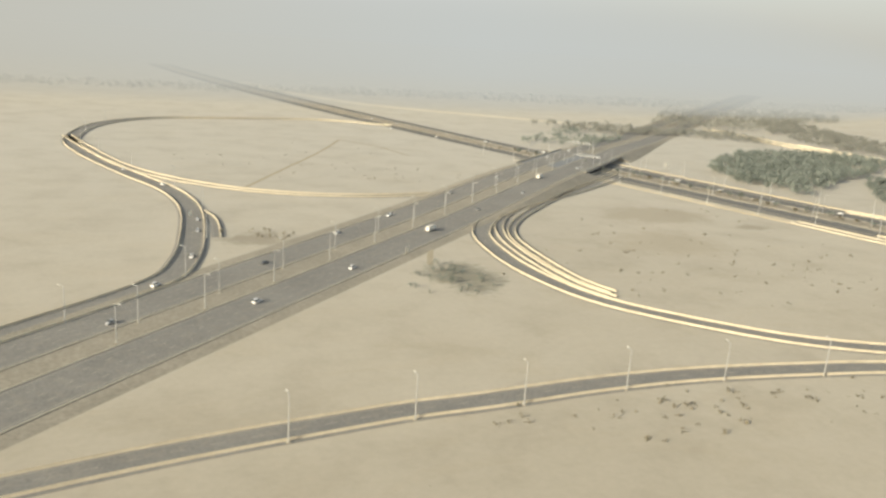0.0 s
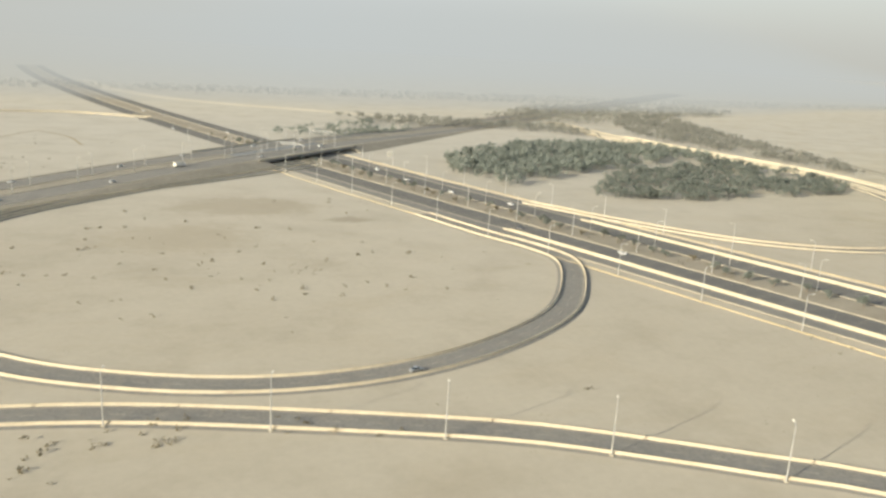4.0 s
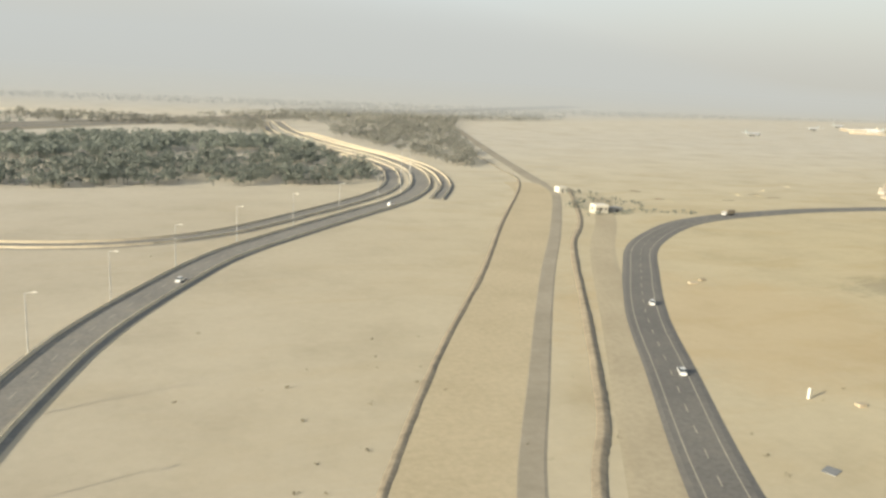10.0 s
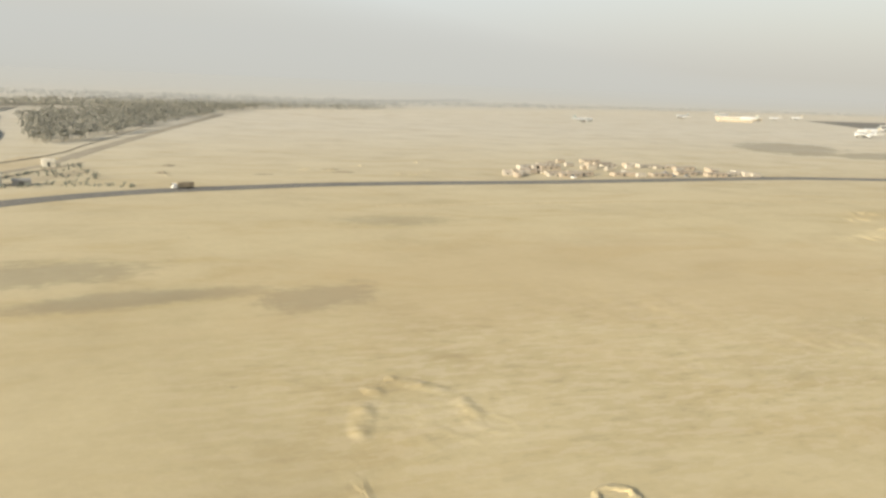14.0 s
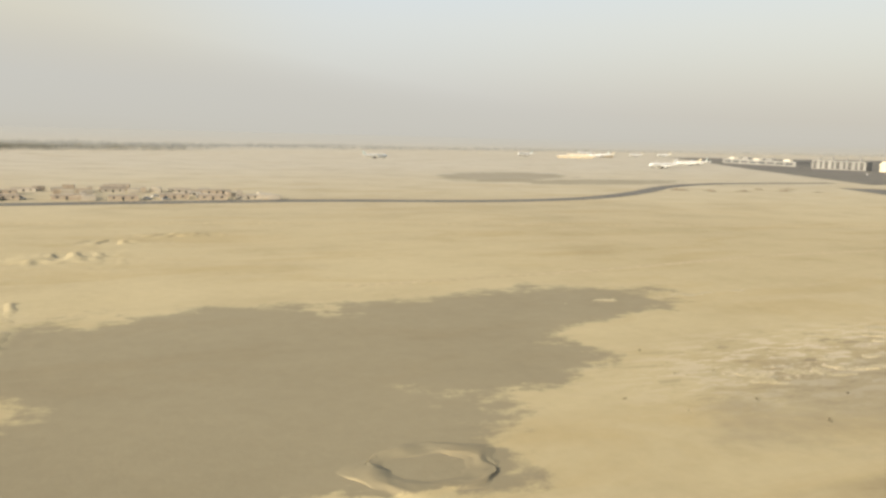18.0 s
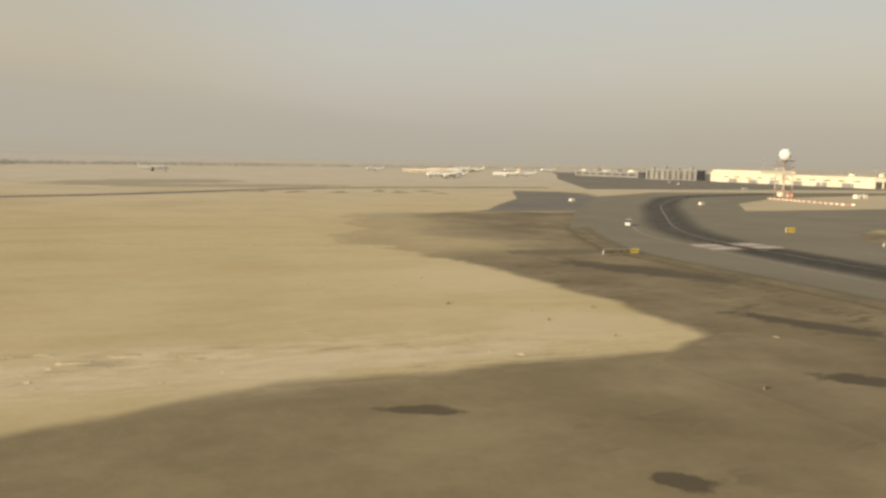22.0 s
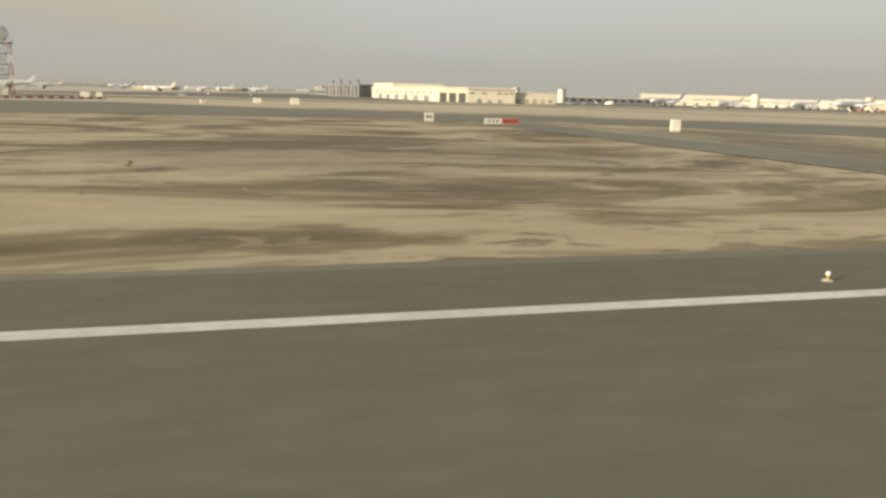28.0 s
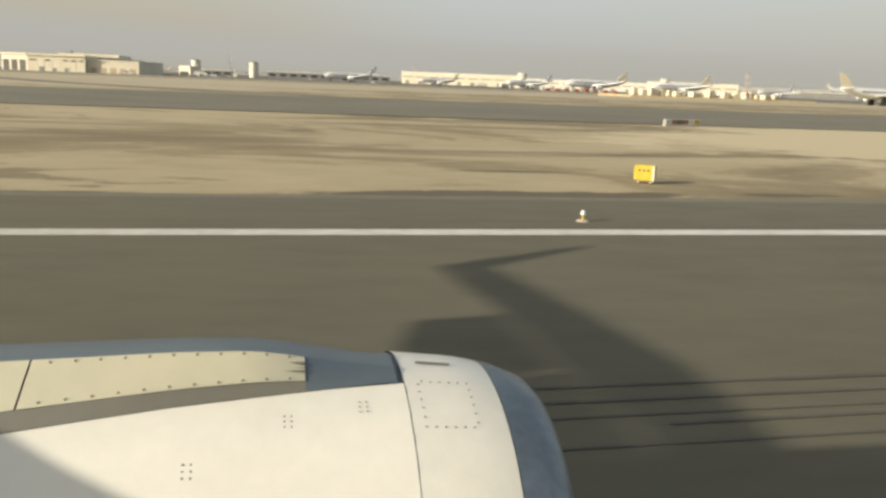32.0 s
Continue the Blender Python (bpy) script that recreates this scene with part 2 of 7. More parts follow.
# far trees: haze painted into a still paler leaf colour
LEAF_HAZED = surface("haze_pale_foliage", (0.28, 0.275, 0.238), (0.33, 0.325, 0.282), 0.25, 2.5, 0.95, 0.1, vary=0.2)
for m in (LEAF, LEAF_DRY, LEAF_HAZED):
    # leaves let some light through
    lt = m.node_tree
    l_b, l_o = lt.nodes["Principled BSDF"], lt.nodes["Material Output"]
    l_t, l_m = lt.nodes.new("ShaderNodeBsdfTranslucent"), lt.nodes.new("ShaderNodeMixShader")
    lt.links.new(l_b.inputs["Base Color"].links[0].from_socket, l_t.inputs[0])
    l_m.inputs[0].default_value = 0.4
    lt.links.new(l_b.outputs[0], l_m.inputs[1])
    lt.links.new(l_t.outputs[0], l_m.inputs[2])
    lt.links.new(l_m.outputs[0], l_o.inputs[0])
RED_FADED = surface("faded_red_paint", (0.36, 0.17, 0.13), (0.42, 0.21, 0.165), 0.5, 4.0, 0.7, 0.02, grain=0.25)
BARK = surface("dry_bark", (0.16, 0.12, 0.085), (0.22, 0.17, 0.12), 1.0, 6.0, 0.95, 0.1)


def ground_material(x0, x1):
    """Desert sand, painted hazy far off, with darker soil round the airfield and the stains that lie between x0 and x1.
    """
    m = bpy.data.materials.new("desert_sand")
    m.use_nodes = True
    nt = m.node_tree
    bsdf = nt.nodes["Principled BSDF"]
    geo = nt.nodes.new("ShaderNodeNewGeometry")
    vec = geo.outputs["Position"]
    sep = nt.nodes.new("ShaderNodeSeparateXYZ")
    nt.links.new(vec, sep.inputs[0])
    huge = noise_node(nt, vec, 0.008, 5, 0.6)
    mid = noise_node(nt, vec, 0.06, 6, 0.65)
    fine = noise_node(nt, vec, 0.7, 6, 0.7)
    r = ramp_node(nt, [(0.3, (0.44, 0.362, 0.205)), (0.5, (0.50, 0.416, 0.242)), (0.72, (0.54, 0.458, 0.28))])
    nt.links.new(huge.outputs[0], r.inputs[0])
    pale = ramp_node(nt, [(0.3, (0.437, 0.38, 0.283)), (0.5, (0.483, 0.425, 0.323)), (0.72, (0.52, 0.461, 0.356))])
    nt.links.new(huge.outputs[0], pale.inputs[0])
    east = nt.nodes.new("ShaderNodeMapRange")
    east.interpolation_type = "SMOOTHSTEP"
    east.inputs[1].default_value, east.inputs[2].default_value = 520, 740
    nt.links.new(sep.outputs["X"], east.inputs[0])
    base = mix_node(nt, pale.outputs[0], r.outputs[0], east.outputs[0])
    # haze put into the colour: far sand turns paler and greyer
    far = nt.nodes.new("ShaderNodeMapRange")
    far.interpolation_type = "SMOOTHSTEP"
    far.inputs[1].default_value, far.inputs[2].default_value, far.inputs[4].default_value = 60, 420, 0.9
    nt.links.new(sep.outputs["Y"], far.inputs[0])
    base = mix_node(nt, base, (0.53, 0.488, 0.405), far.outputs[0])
    rm = ramp_node(nt, [(0.32, (0.78, 0.76, 0.73)), (0.5, (1, 1, 1)), (0.7, (1.1, 1.1, 1.12))])
    nt.links.new(mid.outputs[0], rm.inputs[0])
    col = mix_node(nt, base, rm.outputs[0], 0.5, "MULTIPLY")
    rf = ramp_node(nt, [(0.3, (0.90, 0.89, 0.88)), (0.65, (1.06, 1.06, 1.06))])
    nt.links.new(fine.outputs[0], rf.inputs[0])
    col = mix_node(nt, col, rf.outputs[0], 0.5, "MULTIPLY")
    # golden mottling where the wind has sorted the sand
    gm = nt.nodes.new("ShaderNodeMapping")
    gm.inputs["Rotation"].default_value = (0, 0, radians(24))
    gm.inputs["Scale"].default_value = (0.035, 0.085, 1)
    nt.links.new(vec, gm.inputs["Vector"])
    gold = noise_node(nt, gm.outputs[0], 1.0, 7, 0.66)
    gold.inputs["Distortion"].default_value = 0.8
    rg = ramp_node(nt, [(0.34, (0.80, 0.70, 0.52)), (0.5, (1, 1, 1)), (0.66, (1.12, 1.13, 1.16))])
    nt.links.new(gold.outputs[0], rg.inputs[0])
    col = mix_node(nt, col, rg.outputs[0], math_node(nt, "MULTIPLY_ADD", east.outputs[0], 0.25, 0.12), "MULTIPLY")
    # scattered small scrub and gravel specks
    speck = noise_node(nt, vec, 0.35, 3, 0.8)
    rs = ramp_node(nt, [(0.66, (0, 0, 0)), (0.72, (1, 1, 1))])
    nt.links.new(speck.outputs[0], rs.inputs[0])
    patch = noise_node(nt, vec, 0.02, 3, 0.5)
    rp = ramp_node(nt, [(0.5, (0, 0, 0)), (0.62, (1, 1, 1))])
    nt.links.new(patch.outputs[0], rp.inputs[0])
    sp = math_node(nt, "MULTIPLY", rs.outputs[0], math_node(nt, "MULTIPLY", rp.outputs[0], 0.4))
    col = mix_node(nt, col, (0.20, 0.165, 0.105), sp)
    # the airfield's trodden soil, streaked along the runway
    mp = nt.nodes.new("ShaderNodeMapping")
    mp.inputs["Scale"].default_value = (0.07, 0.15, 1)
    nt.links.new(vec, mp.inputs["Vector"])
    streak = noise_node(nt, mp.outputs[0], 1.0, 11, 0.6)
    streak.inputs["Distortion"].default_value = 0.9
    soil = ramp_node(nt, [(0.35, (0.13, 0.098, 0.05)), (0.43, (0.19, 0.149, 0.081)), (0.475, (0.262, 0.21, 0.119)), (0.492, (0.315, 0.256, 0.15)), (0.508, (0.40, 0.332, 0.21)), (0.66, (0.48, 0.40, 0.258))])
    nt.links.new(streak.outputs[0], soil.inputs[0])
    calm = ramp_node(nt, [(0.34, (0.135, 0.107, 0.058)), (0.46, (0.178, 0.143, 0.083)), (0.54, (0.208, 0.17, 0.101)), (0.68, (0.262, 0.217, 0.132))])
    blot = noise_node(nt, vec, 0.11, 8, 0.64)
    nt.links.new(blot.outputs[0], calm.inputs[0])
    wob = math_node(nt, "MULTIPLY_ADD", mid.outputs[0], 30.0, -15.0)
    nib = math_node(nt, "MULTIPLY_ADD", blot.outputs[0], 9.0, -4.5)
    xs = math_node(nt, "ADD", sep.outputs["X"], wob)
    ys = math_node(nt, "ADD", sep.outputs["Y"], wob)

    def step(val, lo, hi):
        mr = nt.nodes.new("ShaderNodeMapRange")
        mr.interpolation_type = "SMOOTHSTEP"
        mr.inputs[1].default_value, mr.inputs[2].default_value = lo, hi
        nt.links.new(val, mr.inputs[0])
        return mr.outputs[0]

    soil_col = mix_node(nt, calm.outputs[0], soil.outputs[0], step(xs, 1085, 1112))
    soil_col = mix_node(nt, soil_col, rf.outputs[0], 0.8, "MULTIPLY")
    # small crisp clods and oil-dark flakes in the trodden soil
    cm = nt.nodes.new("ShaderNodeMapping")
    cm.inputs["Scale"].default_value = (0.32, 0.8, 1)
    nt.links.new(vec, cm.inputs["Vector"])
    flake = noise_node(nt, cm.outputs[0], 1.0, 8, 0.6)
    flake.inputs["Distortion"].default_value = 0.6
    where = noise_node(nt, vec, 0.05, 4, 0.5)
    fl = math_node(nt, "MULTIPLY", step(flake.outputs[0], 0.565, 0.60), step(where.outputs[0], 0.46, 0.56))
    soil_col = mix_node(nt, soil_col, (0.095, 0.073, 0.04), math_node(nt, "MULTIPLY", fl, 0.75))
    fl = math_node(nt, "MULTIPLY", step(flake.outputs[0], 0.40, 0.365), step(where.outputs[0], 0.56, 0.46))
    soil_col = mix_node(nt, soil_col, (0.46, 0.39, 0.265), math_node(nt, "MULTIPLY", math_node(nt, "MULTIPLY", fl, 0.6), step(xs, 1085, 1112)))
    # the ragged edge of the sand tongue, by its x at each y
    tongue = ramp_node(nt, [(0.0, (0.5, 0, 0)), (0.04, (0.80, 0, 0)), (0.16, (0.84, 0, 0)), (0.30, (0.78, 0, 0)), (0.46, (0.70, 0, 0)), (0.52, (0.35, 0, 0)), (0.76, (0.60, 0, 0)), (1.0, (0.9, 0, 0))])
    ty = math_node(nt, "MULTIPLY_ADD", sep.outputs["Y"], 0.01, -0.33)
    nt.links.new(ty, tongue.inputs[0])
    edge_sep = nt.nodes.new("ShaderNodeSeparateColor")
    nt.links.new(tongue.outputs[0], edge_sep.inputs[0])
    edge_x = math_node(nt, "MULTIPLY_ADD", edge_sep.outputs[0], 20.0, 1018.0)
    past = math_node(nt, "ADD", math_node(nt, "SUBTRACT", sep.outputs["X"], edge_x), math_node(nt, "MULTIPLY", nib, math_node(nt, "MULTIPLY_ADD", step(sep.outputs["Y"], 62, 85), 2.4, 0.5)))
    zone = math_node(nt, "MULTIPLY", math_node(nt, "MULTIPLY", step(past, -0.8, 0.8), step(ys, -75, -55)), step(math_node(nt, "ADD", sep.outputs["Y"], nib), 139, 134))
    shore = ramp_node(nt, [(0.06, (0.42, 0, 0)), (0.25, (0.39, 0, 0)), (0.40, (0.31, 0, 0)), (0.63, (0.22, 0, 0)), (0.68, (0.33, 0, 0)), (0.73, (0.5, 0, 0)), (0.80, (0.70, 0, 0)), (0.96, (0.73, 0, 0))])
    nt.links.new(math_node(nt, "MULTIPLY_ADD", sep.outputs["X"], 1 / 150, -890 / 150), shore.inputs[0])
    shore_sep = nt.nodes.new("ShaderNodeSeparateColor")
    nt.links.new(shore.outputs[0], shore_sep.inputs[0])
    shore_y = math_node(nt, "MULTIPLY_ADD", shore_sep.outputs[0], 20.0, 20.0)
    off_shore = math_node(nt, "ADD", math_node(nt, "SUBTRACT", sep.outputs["Y"], shore_y), math_node(nt, "MULTIPLY", nib, 0.3))
    lower = math_node(nt, "MULTIPLY", math_node(nt, "MULTIPLY", step(xs, 885, 915), step(ys, -75, -55)), step(off_shore, 0.6, -0.6))
    # beyond the tongue the soil thins out in patches
    thin = math_node(nt, "MULTIPLY", step(sep.outputs["Y"], 70, 84), step(math_node(nt, "ADD", xs, math_node(nt, "MULTIPLY", nib, 2.0)), 1054, 1040))
    zone = math_node(nt, "MULTIPLY", zone, math_node(nt, "SUBTRACT", 1.0, math_node(nt, "MULTIPLY", thin, 0.65)))
    zone = math_node(nt, "MAXIMUM", zone, math_node(nt, "MULTIPLY", lower, 0.9))
    # paler, drier ground further along the runway
    zone = math_node(nt, "MULTIPLY", zone, math_node(nt, "SUBTRACT", 1.0, math_node(nt, "MULTIPLY", step(xs, 1255, 1285), 0.25)))
    col = mix_node(nt, col, soil_col, zone)

    def reach(cx, cy, rx, ry, rot):
        """Distance from a lobe's centre, 1 at its ragged rim."""
        q = nt.nodes.new("ShaderNodeMapping")
        q.vector_type = "TEXTURE"
        q.inputs["Location"].default_value = (cx, cy, 0)
        q.inputs["Rotation"].default_value = (0, 0, radians(rot))
        q.inputs["Scale"].default_value = (rx, ry, 1)
        nt.links.new(vec, q.inputs["Vector"])
        ln = nt.nodes.new("ShaderNodeVectorMath")
        ln.operation = "LENGTH"
        nt.links.new(q.outputs[0], ln.inputs[0])
        d = math_node(nt, "ADD", ln.outputs["Value"], math_node(nt, "MULTIPLY_ADD", blot.outputs[0], 1.7, -0.85))
        rag = 1.5 if max(rx, ry) < 14 else 0.5
        d = math_node(nt, "ADD", d, math_node(nt, "MULTIPLY_ADD", flake.outputs[0], rag, -rag / 2))
        return math_node(nt, "ADD", d, math_node(nt, "MULTIPLY_ADD", fine.outputs[0], min(2.0, 7.0 / max(rx, ry)), -min(1.0, 3.5 / max(rx, ry))))

    def stain(cx, cy, rx, ry, rot, tint, amount, soft=0.5):
        nonlocal col
        d = reach(cx, cy, rx, ry, rot)
        col = mix_node(nt, col, tint, math_node(nt, "MULTIPLY", step(d, 1.0 + soft / 2, 1.0 - soft), amount))

    k = nt.nodes.new("ShaderNodeMapping")
    k.inputs["Scale"].default_value = (0.28, 0.75, 1)
    nt.links.new(vec, k.inputs["Vector"])
    lump = noise_node(nt, k.outputs[0], 1.0, 7, 0.7)

    def crust(cx, cy, rx, ry, rot, amount):
        """Broken pale crust: sharp-edged lumps and dark gaps inside a soft outline."""
        nonlocal col
        q = nt.nodes.new("ShaderNodeMapping")
        q.vector_type = "TEXTURE"
        q.inputs["Location"].default_value = (cx, cy, 0)
        q.inputs["Rotation"].default_value = (0, 0, radians(rot))
        q.inputs["Scale"].default_value = (rx, ry, 1)
        nt.links.new(vec, q.inputs["Vector"])
        ln = nt.nodes.new("ShaderNodeVectorMath")
        ln.operation = "LENGTH"
        nt.links.new(q.outputs[0], ln.inputs[0])
        mask = math_node(nt, "MULTIPLY", step(ln.outputs["Value"], 1.2, 0.3), amount)
        col = mix_node(nt, col, (0.64, 0.55, 0.395), math_node(nt, "MULTIPLY", step(lump.outputs[0], 0.51, 0.55), mask))
        col = mix_node(nt, col, (0.25, 0.20, 0.13), math_node(nt, "MULTIPLY", step(lump.outputs[0], 0.44, 0.38), mask))

    for c in CRUSTS:
        if c[0] + 1.3 * max(c[2:4]) > x0 and c[0] - 1.3 * max(c[2:4]) < x1:
            crust(*c)
    for s in STAINS:
        if s[0] + 2.4 * max(s[2:4]) > x0 and s[0] - 2.4 * max(s[2:4]) < x1:
            stain(*s)
    for west, amount, lobes in WET:
        if x0 > max(q[0] + 1.6 * max(q[2:4]) for q in lobes) or x1 < west - 5:
            continue
        wet = reach(*lobes[0])
        for lobe in lobes[1:]:
            wet = math_node(nt, "MINIMUM", wet, reach(*lobe))
        side = step(math_node(nt, "ADD", sep.outputs["X"], math_node(nt, "MULTIPLY", nib, 0.25)), west - 1, west + 1)
        damp = math_node(nt, "MULTIPLY", math_node(nt, "MULTIPLY", step(wet, 1.08, 0.85), side), amount)
        col = mix_node(nt, col, mix_node(nt, DAMP, rf.outputs[0], 0.6, "MULTIPLY"), damp)
    nt.links.new(col, bsdf.inputs["Base Color"])
    bsdf.inputs["Roughness"].default_value = 0.97
    bp = nt.nodes.new("ShaderNodeBump")
    bp.inputs["Strength"].default_value = 0.22
    bp.inputs["Distance"].default_value = 0.6
    h = math_node(nt, "MULTIPLY_ADD", mid.outputs[0], 1.2, math_node(nt, "MULTIPLY", fine.outputs[0], 0.14))
    nt.links.new(h, bp.inputs["Height"])
    nt.links.new(bp.outputs[0], bsdf.inputs["Normal"])
    return m


DAMP = (0.185, 0.165, 0.12)
SOOT = (0.12, 0.098, 0.066)
PEAT = (0.082, 0.066, 0.04)
CHALK = (0.60, 0.52, 0.38)
STAINS = []
# damp hollows and trodden ground of the interchange
STAINS += [
    (400, 225, 22, 14, 0, (0.36, 0.30, 0.21), 0.6), (380, 190, 18, 16, 0, (0.40, 0.335, 0.235), 0.5), (425, 205, 7, 4, 0, (0.25, 0.2, 0.13), 0.5), (305, 166, 9, 12, 0, (0.13, 0.125, 0.08), 0.6),
    (262, 205, 9, 7, 0, (0.2, 0.16, 0.1), 0.5),
]
# damp hollows in the sand by the yard
STAINS += [
    (706, 103, 13, 7, 10, DAMP, 0.42), (718, 90, 15, 3.6, 8, DAMP, 0.5), (737, 87, 8, 5, 20, DAMP, 0.5), (760, 134, 12, 5, 0, DAMP, 0.3),
    (660, 90, 30, 30, 0, (0.50, 0.37, 0.20), 0.4), (780, 90, 60, 30, 0, (0.46, 0.345, 0.19), 0.35),
]
# dark ground before the runway
STAINS += [
    (960, 74, 9, 3, 0, DAMP, 0.5), (918, 40, 26, 9, 5, (0.30, 0.25, 0.165), 0.6), (983.5, 29.7, 3.0, 1.5, 0, CHALK, 0.9, 0.2),
    (961, 32.4, 1.8, 0.9, 0, CHALK, 0.9, 0.2), (977, 40, 2.0, 0.6, 0, CHALK, 0.9, 0.2), (998, 38, 20, 6, 0, CHALK, 0.35, 0.5),
]
# soot and chalk where the sand tongue ends
STAINS += [
    (1045.6, 62.4, 10, 2.6, -64, PEAT, 0.95, 0.3), (1046, 76, 6, 2.5, 0, SOOT, 0.8, 0.3), (1042.0, 38.2, 4.6, 1.3, -63, PEAT, 1.0, 0.3), (1020.0, 19.9, 1.0, 0.7, -60, PEAT, 0.95, 0.3),
    (1046, 100, 8, 10, 0, SOOT, 0.35, 0.4), (1035.2, 26.9, 3.2, 1.1, -40, PEAT, 1.0, 0.3), (1014.8, 28.7, 1.5, 0.6, -19, PEAT, 0.9, 0.3), (1028, 42, 5, 5, 0, CHALK, 0.4, 0.5),
    (1029, 60, 5, 10, 0, CHALK, 0.35, 0.5), (1012, 36.5, 14, 1.6, 2, CHALK, 0.45, 0.5),
]
# oily soil inside the taxiway bend
STAINS += [
    (1108, 58, 22, 20, 0, (0.42, 0.355, 0.235), 0.58, 0.5), (1115, 205, 9, 26, -35, SOOT, 0.75, 0.3), (1128, 17.2, 3, 0.4, 0, SOOT, 0.8, 0.4), (1120, 38, 10, 6, 0, SOOT, 0.5),
    (1119, 33.2, 4, 0.9, 0, CHALK, 0.6, 0.3), (1127, 41, 2.5, 0.8, 0, CHALK, 0.6, 0.3), (1130, 34.5, 3, 1.2, 0, CHALK, 0.6, 0.3), (1128, 20.5, 14, 2.6, 0, (0.36, 0.305, 0.20), 0.7, 0.4),
]
# streaks along the runway's start
STAINS += [
    (1140, 22, 30, 2.0, 0, SOOT, 0.6), (1185, 24, 18, 2.5, 0, SOOT, 0.8), (1142, 16.6, 10, 0.5, 0, SOOT, 0.8, 0.4), (1160, 17.6, 9, 0.7, 0, SOOT, 0.7, 0.4),
    (1240, 40, 16, 12, 0, SOOT, 0.4), (1135, 27.5, 22, 2.6, -2, SOOT, 0.65, 0.3), (1165, 30, 16, 3.0, 0, SOOT, 0.5, 0.3), (1143, 40, 8, 3, -10, CHALK, 0.6, 0.3),
    (1158, 45, 10, 4, 0, CHALK, 0.5, 0.3), (1150, 20.5, 16, 2.4, 0, (0.38, 0.32, 0.20), 0.7, 0.4), (1190, 164, 46, 16, 0, (0.50, 0.42, 0.29), 0.95, 0.2), (1117, 33.3, 3.4, 0.9, -3, CHALK, 0.85, 0.2), (1104, 30, 6, 2.2, -30, SOOT, 0.55, 0.4), (1112, 42, 9, 5, -20, SOOT, 0.45, 0.4), (1150, 16.9, 6, 0.7, 3, PEAT, 0.8, 0.5), (1154, 18.3, 2.6, 0.8, 0, PEAT, 0.75, 0.5),
]
# ground by the access road and beyond
STAINS += [
    (1330, 150, 220, 24, 0, (0.50, 0.425, 0.30), 0.95, 0.2), (1340, 112, 60, 24, -8, (0.50, 0.425, 0.30), 0.9, 0.2), (1270, 36, 7, 18, 2, (0.13, 0.112, 0.075), 0.7, 0.3), (1273, 60, 12, 12, 0, (0.15, 0.13, 0.09), 0.6, 0.3),
    (1271, 20.4, 2.2, 1.6, 0, (0.36, 0.31, 0.21), 0.6, 0.3), (1271, 30, 1.2, 0.8, 0, CHALK, 0.5, 0.2), (1304, 19.2, 2.4, 0.8, 0, PEAT, 0.8, 0.5), (1316.6, 19.7, 1.8, 0.6, 0, PEAT, 0.6, 0.5),
    (1322, 22, 3.2, 0.7, -35, PEAT, 0.6, 0.5), (1318.2, 22.6, 1.6, 0.5, 0, PEAT, 0.6, 0.5), (1308.2, 16.8, 1.2, 0.5, 0, PEAT, 0.5, 0.5),
]
# pale sand and soot by the runway's end
STAINS += [
    (1419, 35, 21, 11, 18, (0.62, 0.52, 0.335), 1.0, 0.15), (1404, 47, 9, 1.6, 20, SOOT, 0.7, 0.3), (1389, 15.3, 4.2, 0.5, 2, SOOT, 0.95, 0.3), (1395, 15.65, 1.4, 0.3, 0, SOOT, 0.9, 0.3),
    (1390.6, 19.1, 1.5, 0.2, 0, SOOT, 0.8, 0.3), (1381.5, 15.1, 1.2, 0.16, 0, SOOT, 0.9, 0.3), (1402, 15.2, 5, 0.18, 0, SOOT, 0.7, 0.3), (1392, 24, 6, 0.6, 0, SOOT, 0.5, 0.4),
]
CRUSTS = [(930, 51.5, 10, 2, 10, 1.0), (948, 56, 8, 4, 0, 0.9), (976, 40, 6, 2, 0, 0.9), (961, 32, 8, 2.6, 10, 1.0), (990, 42, 12, 2, 0, 0.7), (1004, 40, 6, 1.5, -10, 0.8), (908, 44, 6, 2.2, 0, 1.0), (928, 49, 9, 2.6, -18, 1.0), (919, 36, 4, 1.6, 0, 1.0)]
CRUSTS += [(915, 46, 26, 11, 4, 0.9), (945, 46, 30, 8, 8, 0.9), (972, 38, 34, 7, 0, 0.9), (1010, 38, 26, 5, 0, 0.7), (830, 74, 24, 16, 0, 0.5), (760, 60, 50, 30, 0, 0.3), (1150, 26, 60, 10, 0, 0.8), (1300, 34, 90, 16, 0, 0.45)]
# damp fields, their lobes merged before they tint the sand: (west limit, amount, lobes)
WET = [
    (850.5, 0.62, [(866, 62, 19, 15, 8), (892, 69, 24, 9, 12), (866, 46, 17, 14, 0), (880, 55, 14, 9, 0), (859, 34, 9, 7, 0), (872, 38, 7, 5, 0)]),
    (940, 0.5, [(996, 296, 22, 36, -25), (1030, 266, 40, 15, 8), (1015, 310, 22, 28, -40)]),
]
CUTS = [-1e5, 560, 815, 900, 940, 985, 1025, 1110, 1160, 1255, 1350, 1e5]
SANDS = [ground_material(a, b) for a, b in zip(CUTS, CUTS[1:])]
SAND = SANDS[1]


# ---- builders ----
def part(name, bm, material, parent=None, label=""):
    """Link a bmesh as one mesh object, under a thing or a part."""
    me = bpy.data.meshes.new(name)
    bm.to_mesh(me)
    bm.free()
    me.materials.append(material)
    ob = new(name, me)
    if parent:
        ob.parent = parent
    if label:
        ob["label"] = label
    return ob


def empty(name, m=None):
    ob = new(name)
    ob.empty_display_size = 0.5
    if m:
        ob.matrix_world = m
    return ob


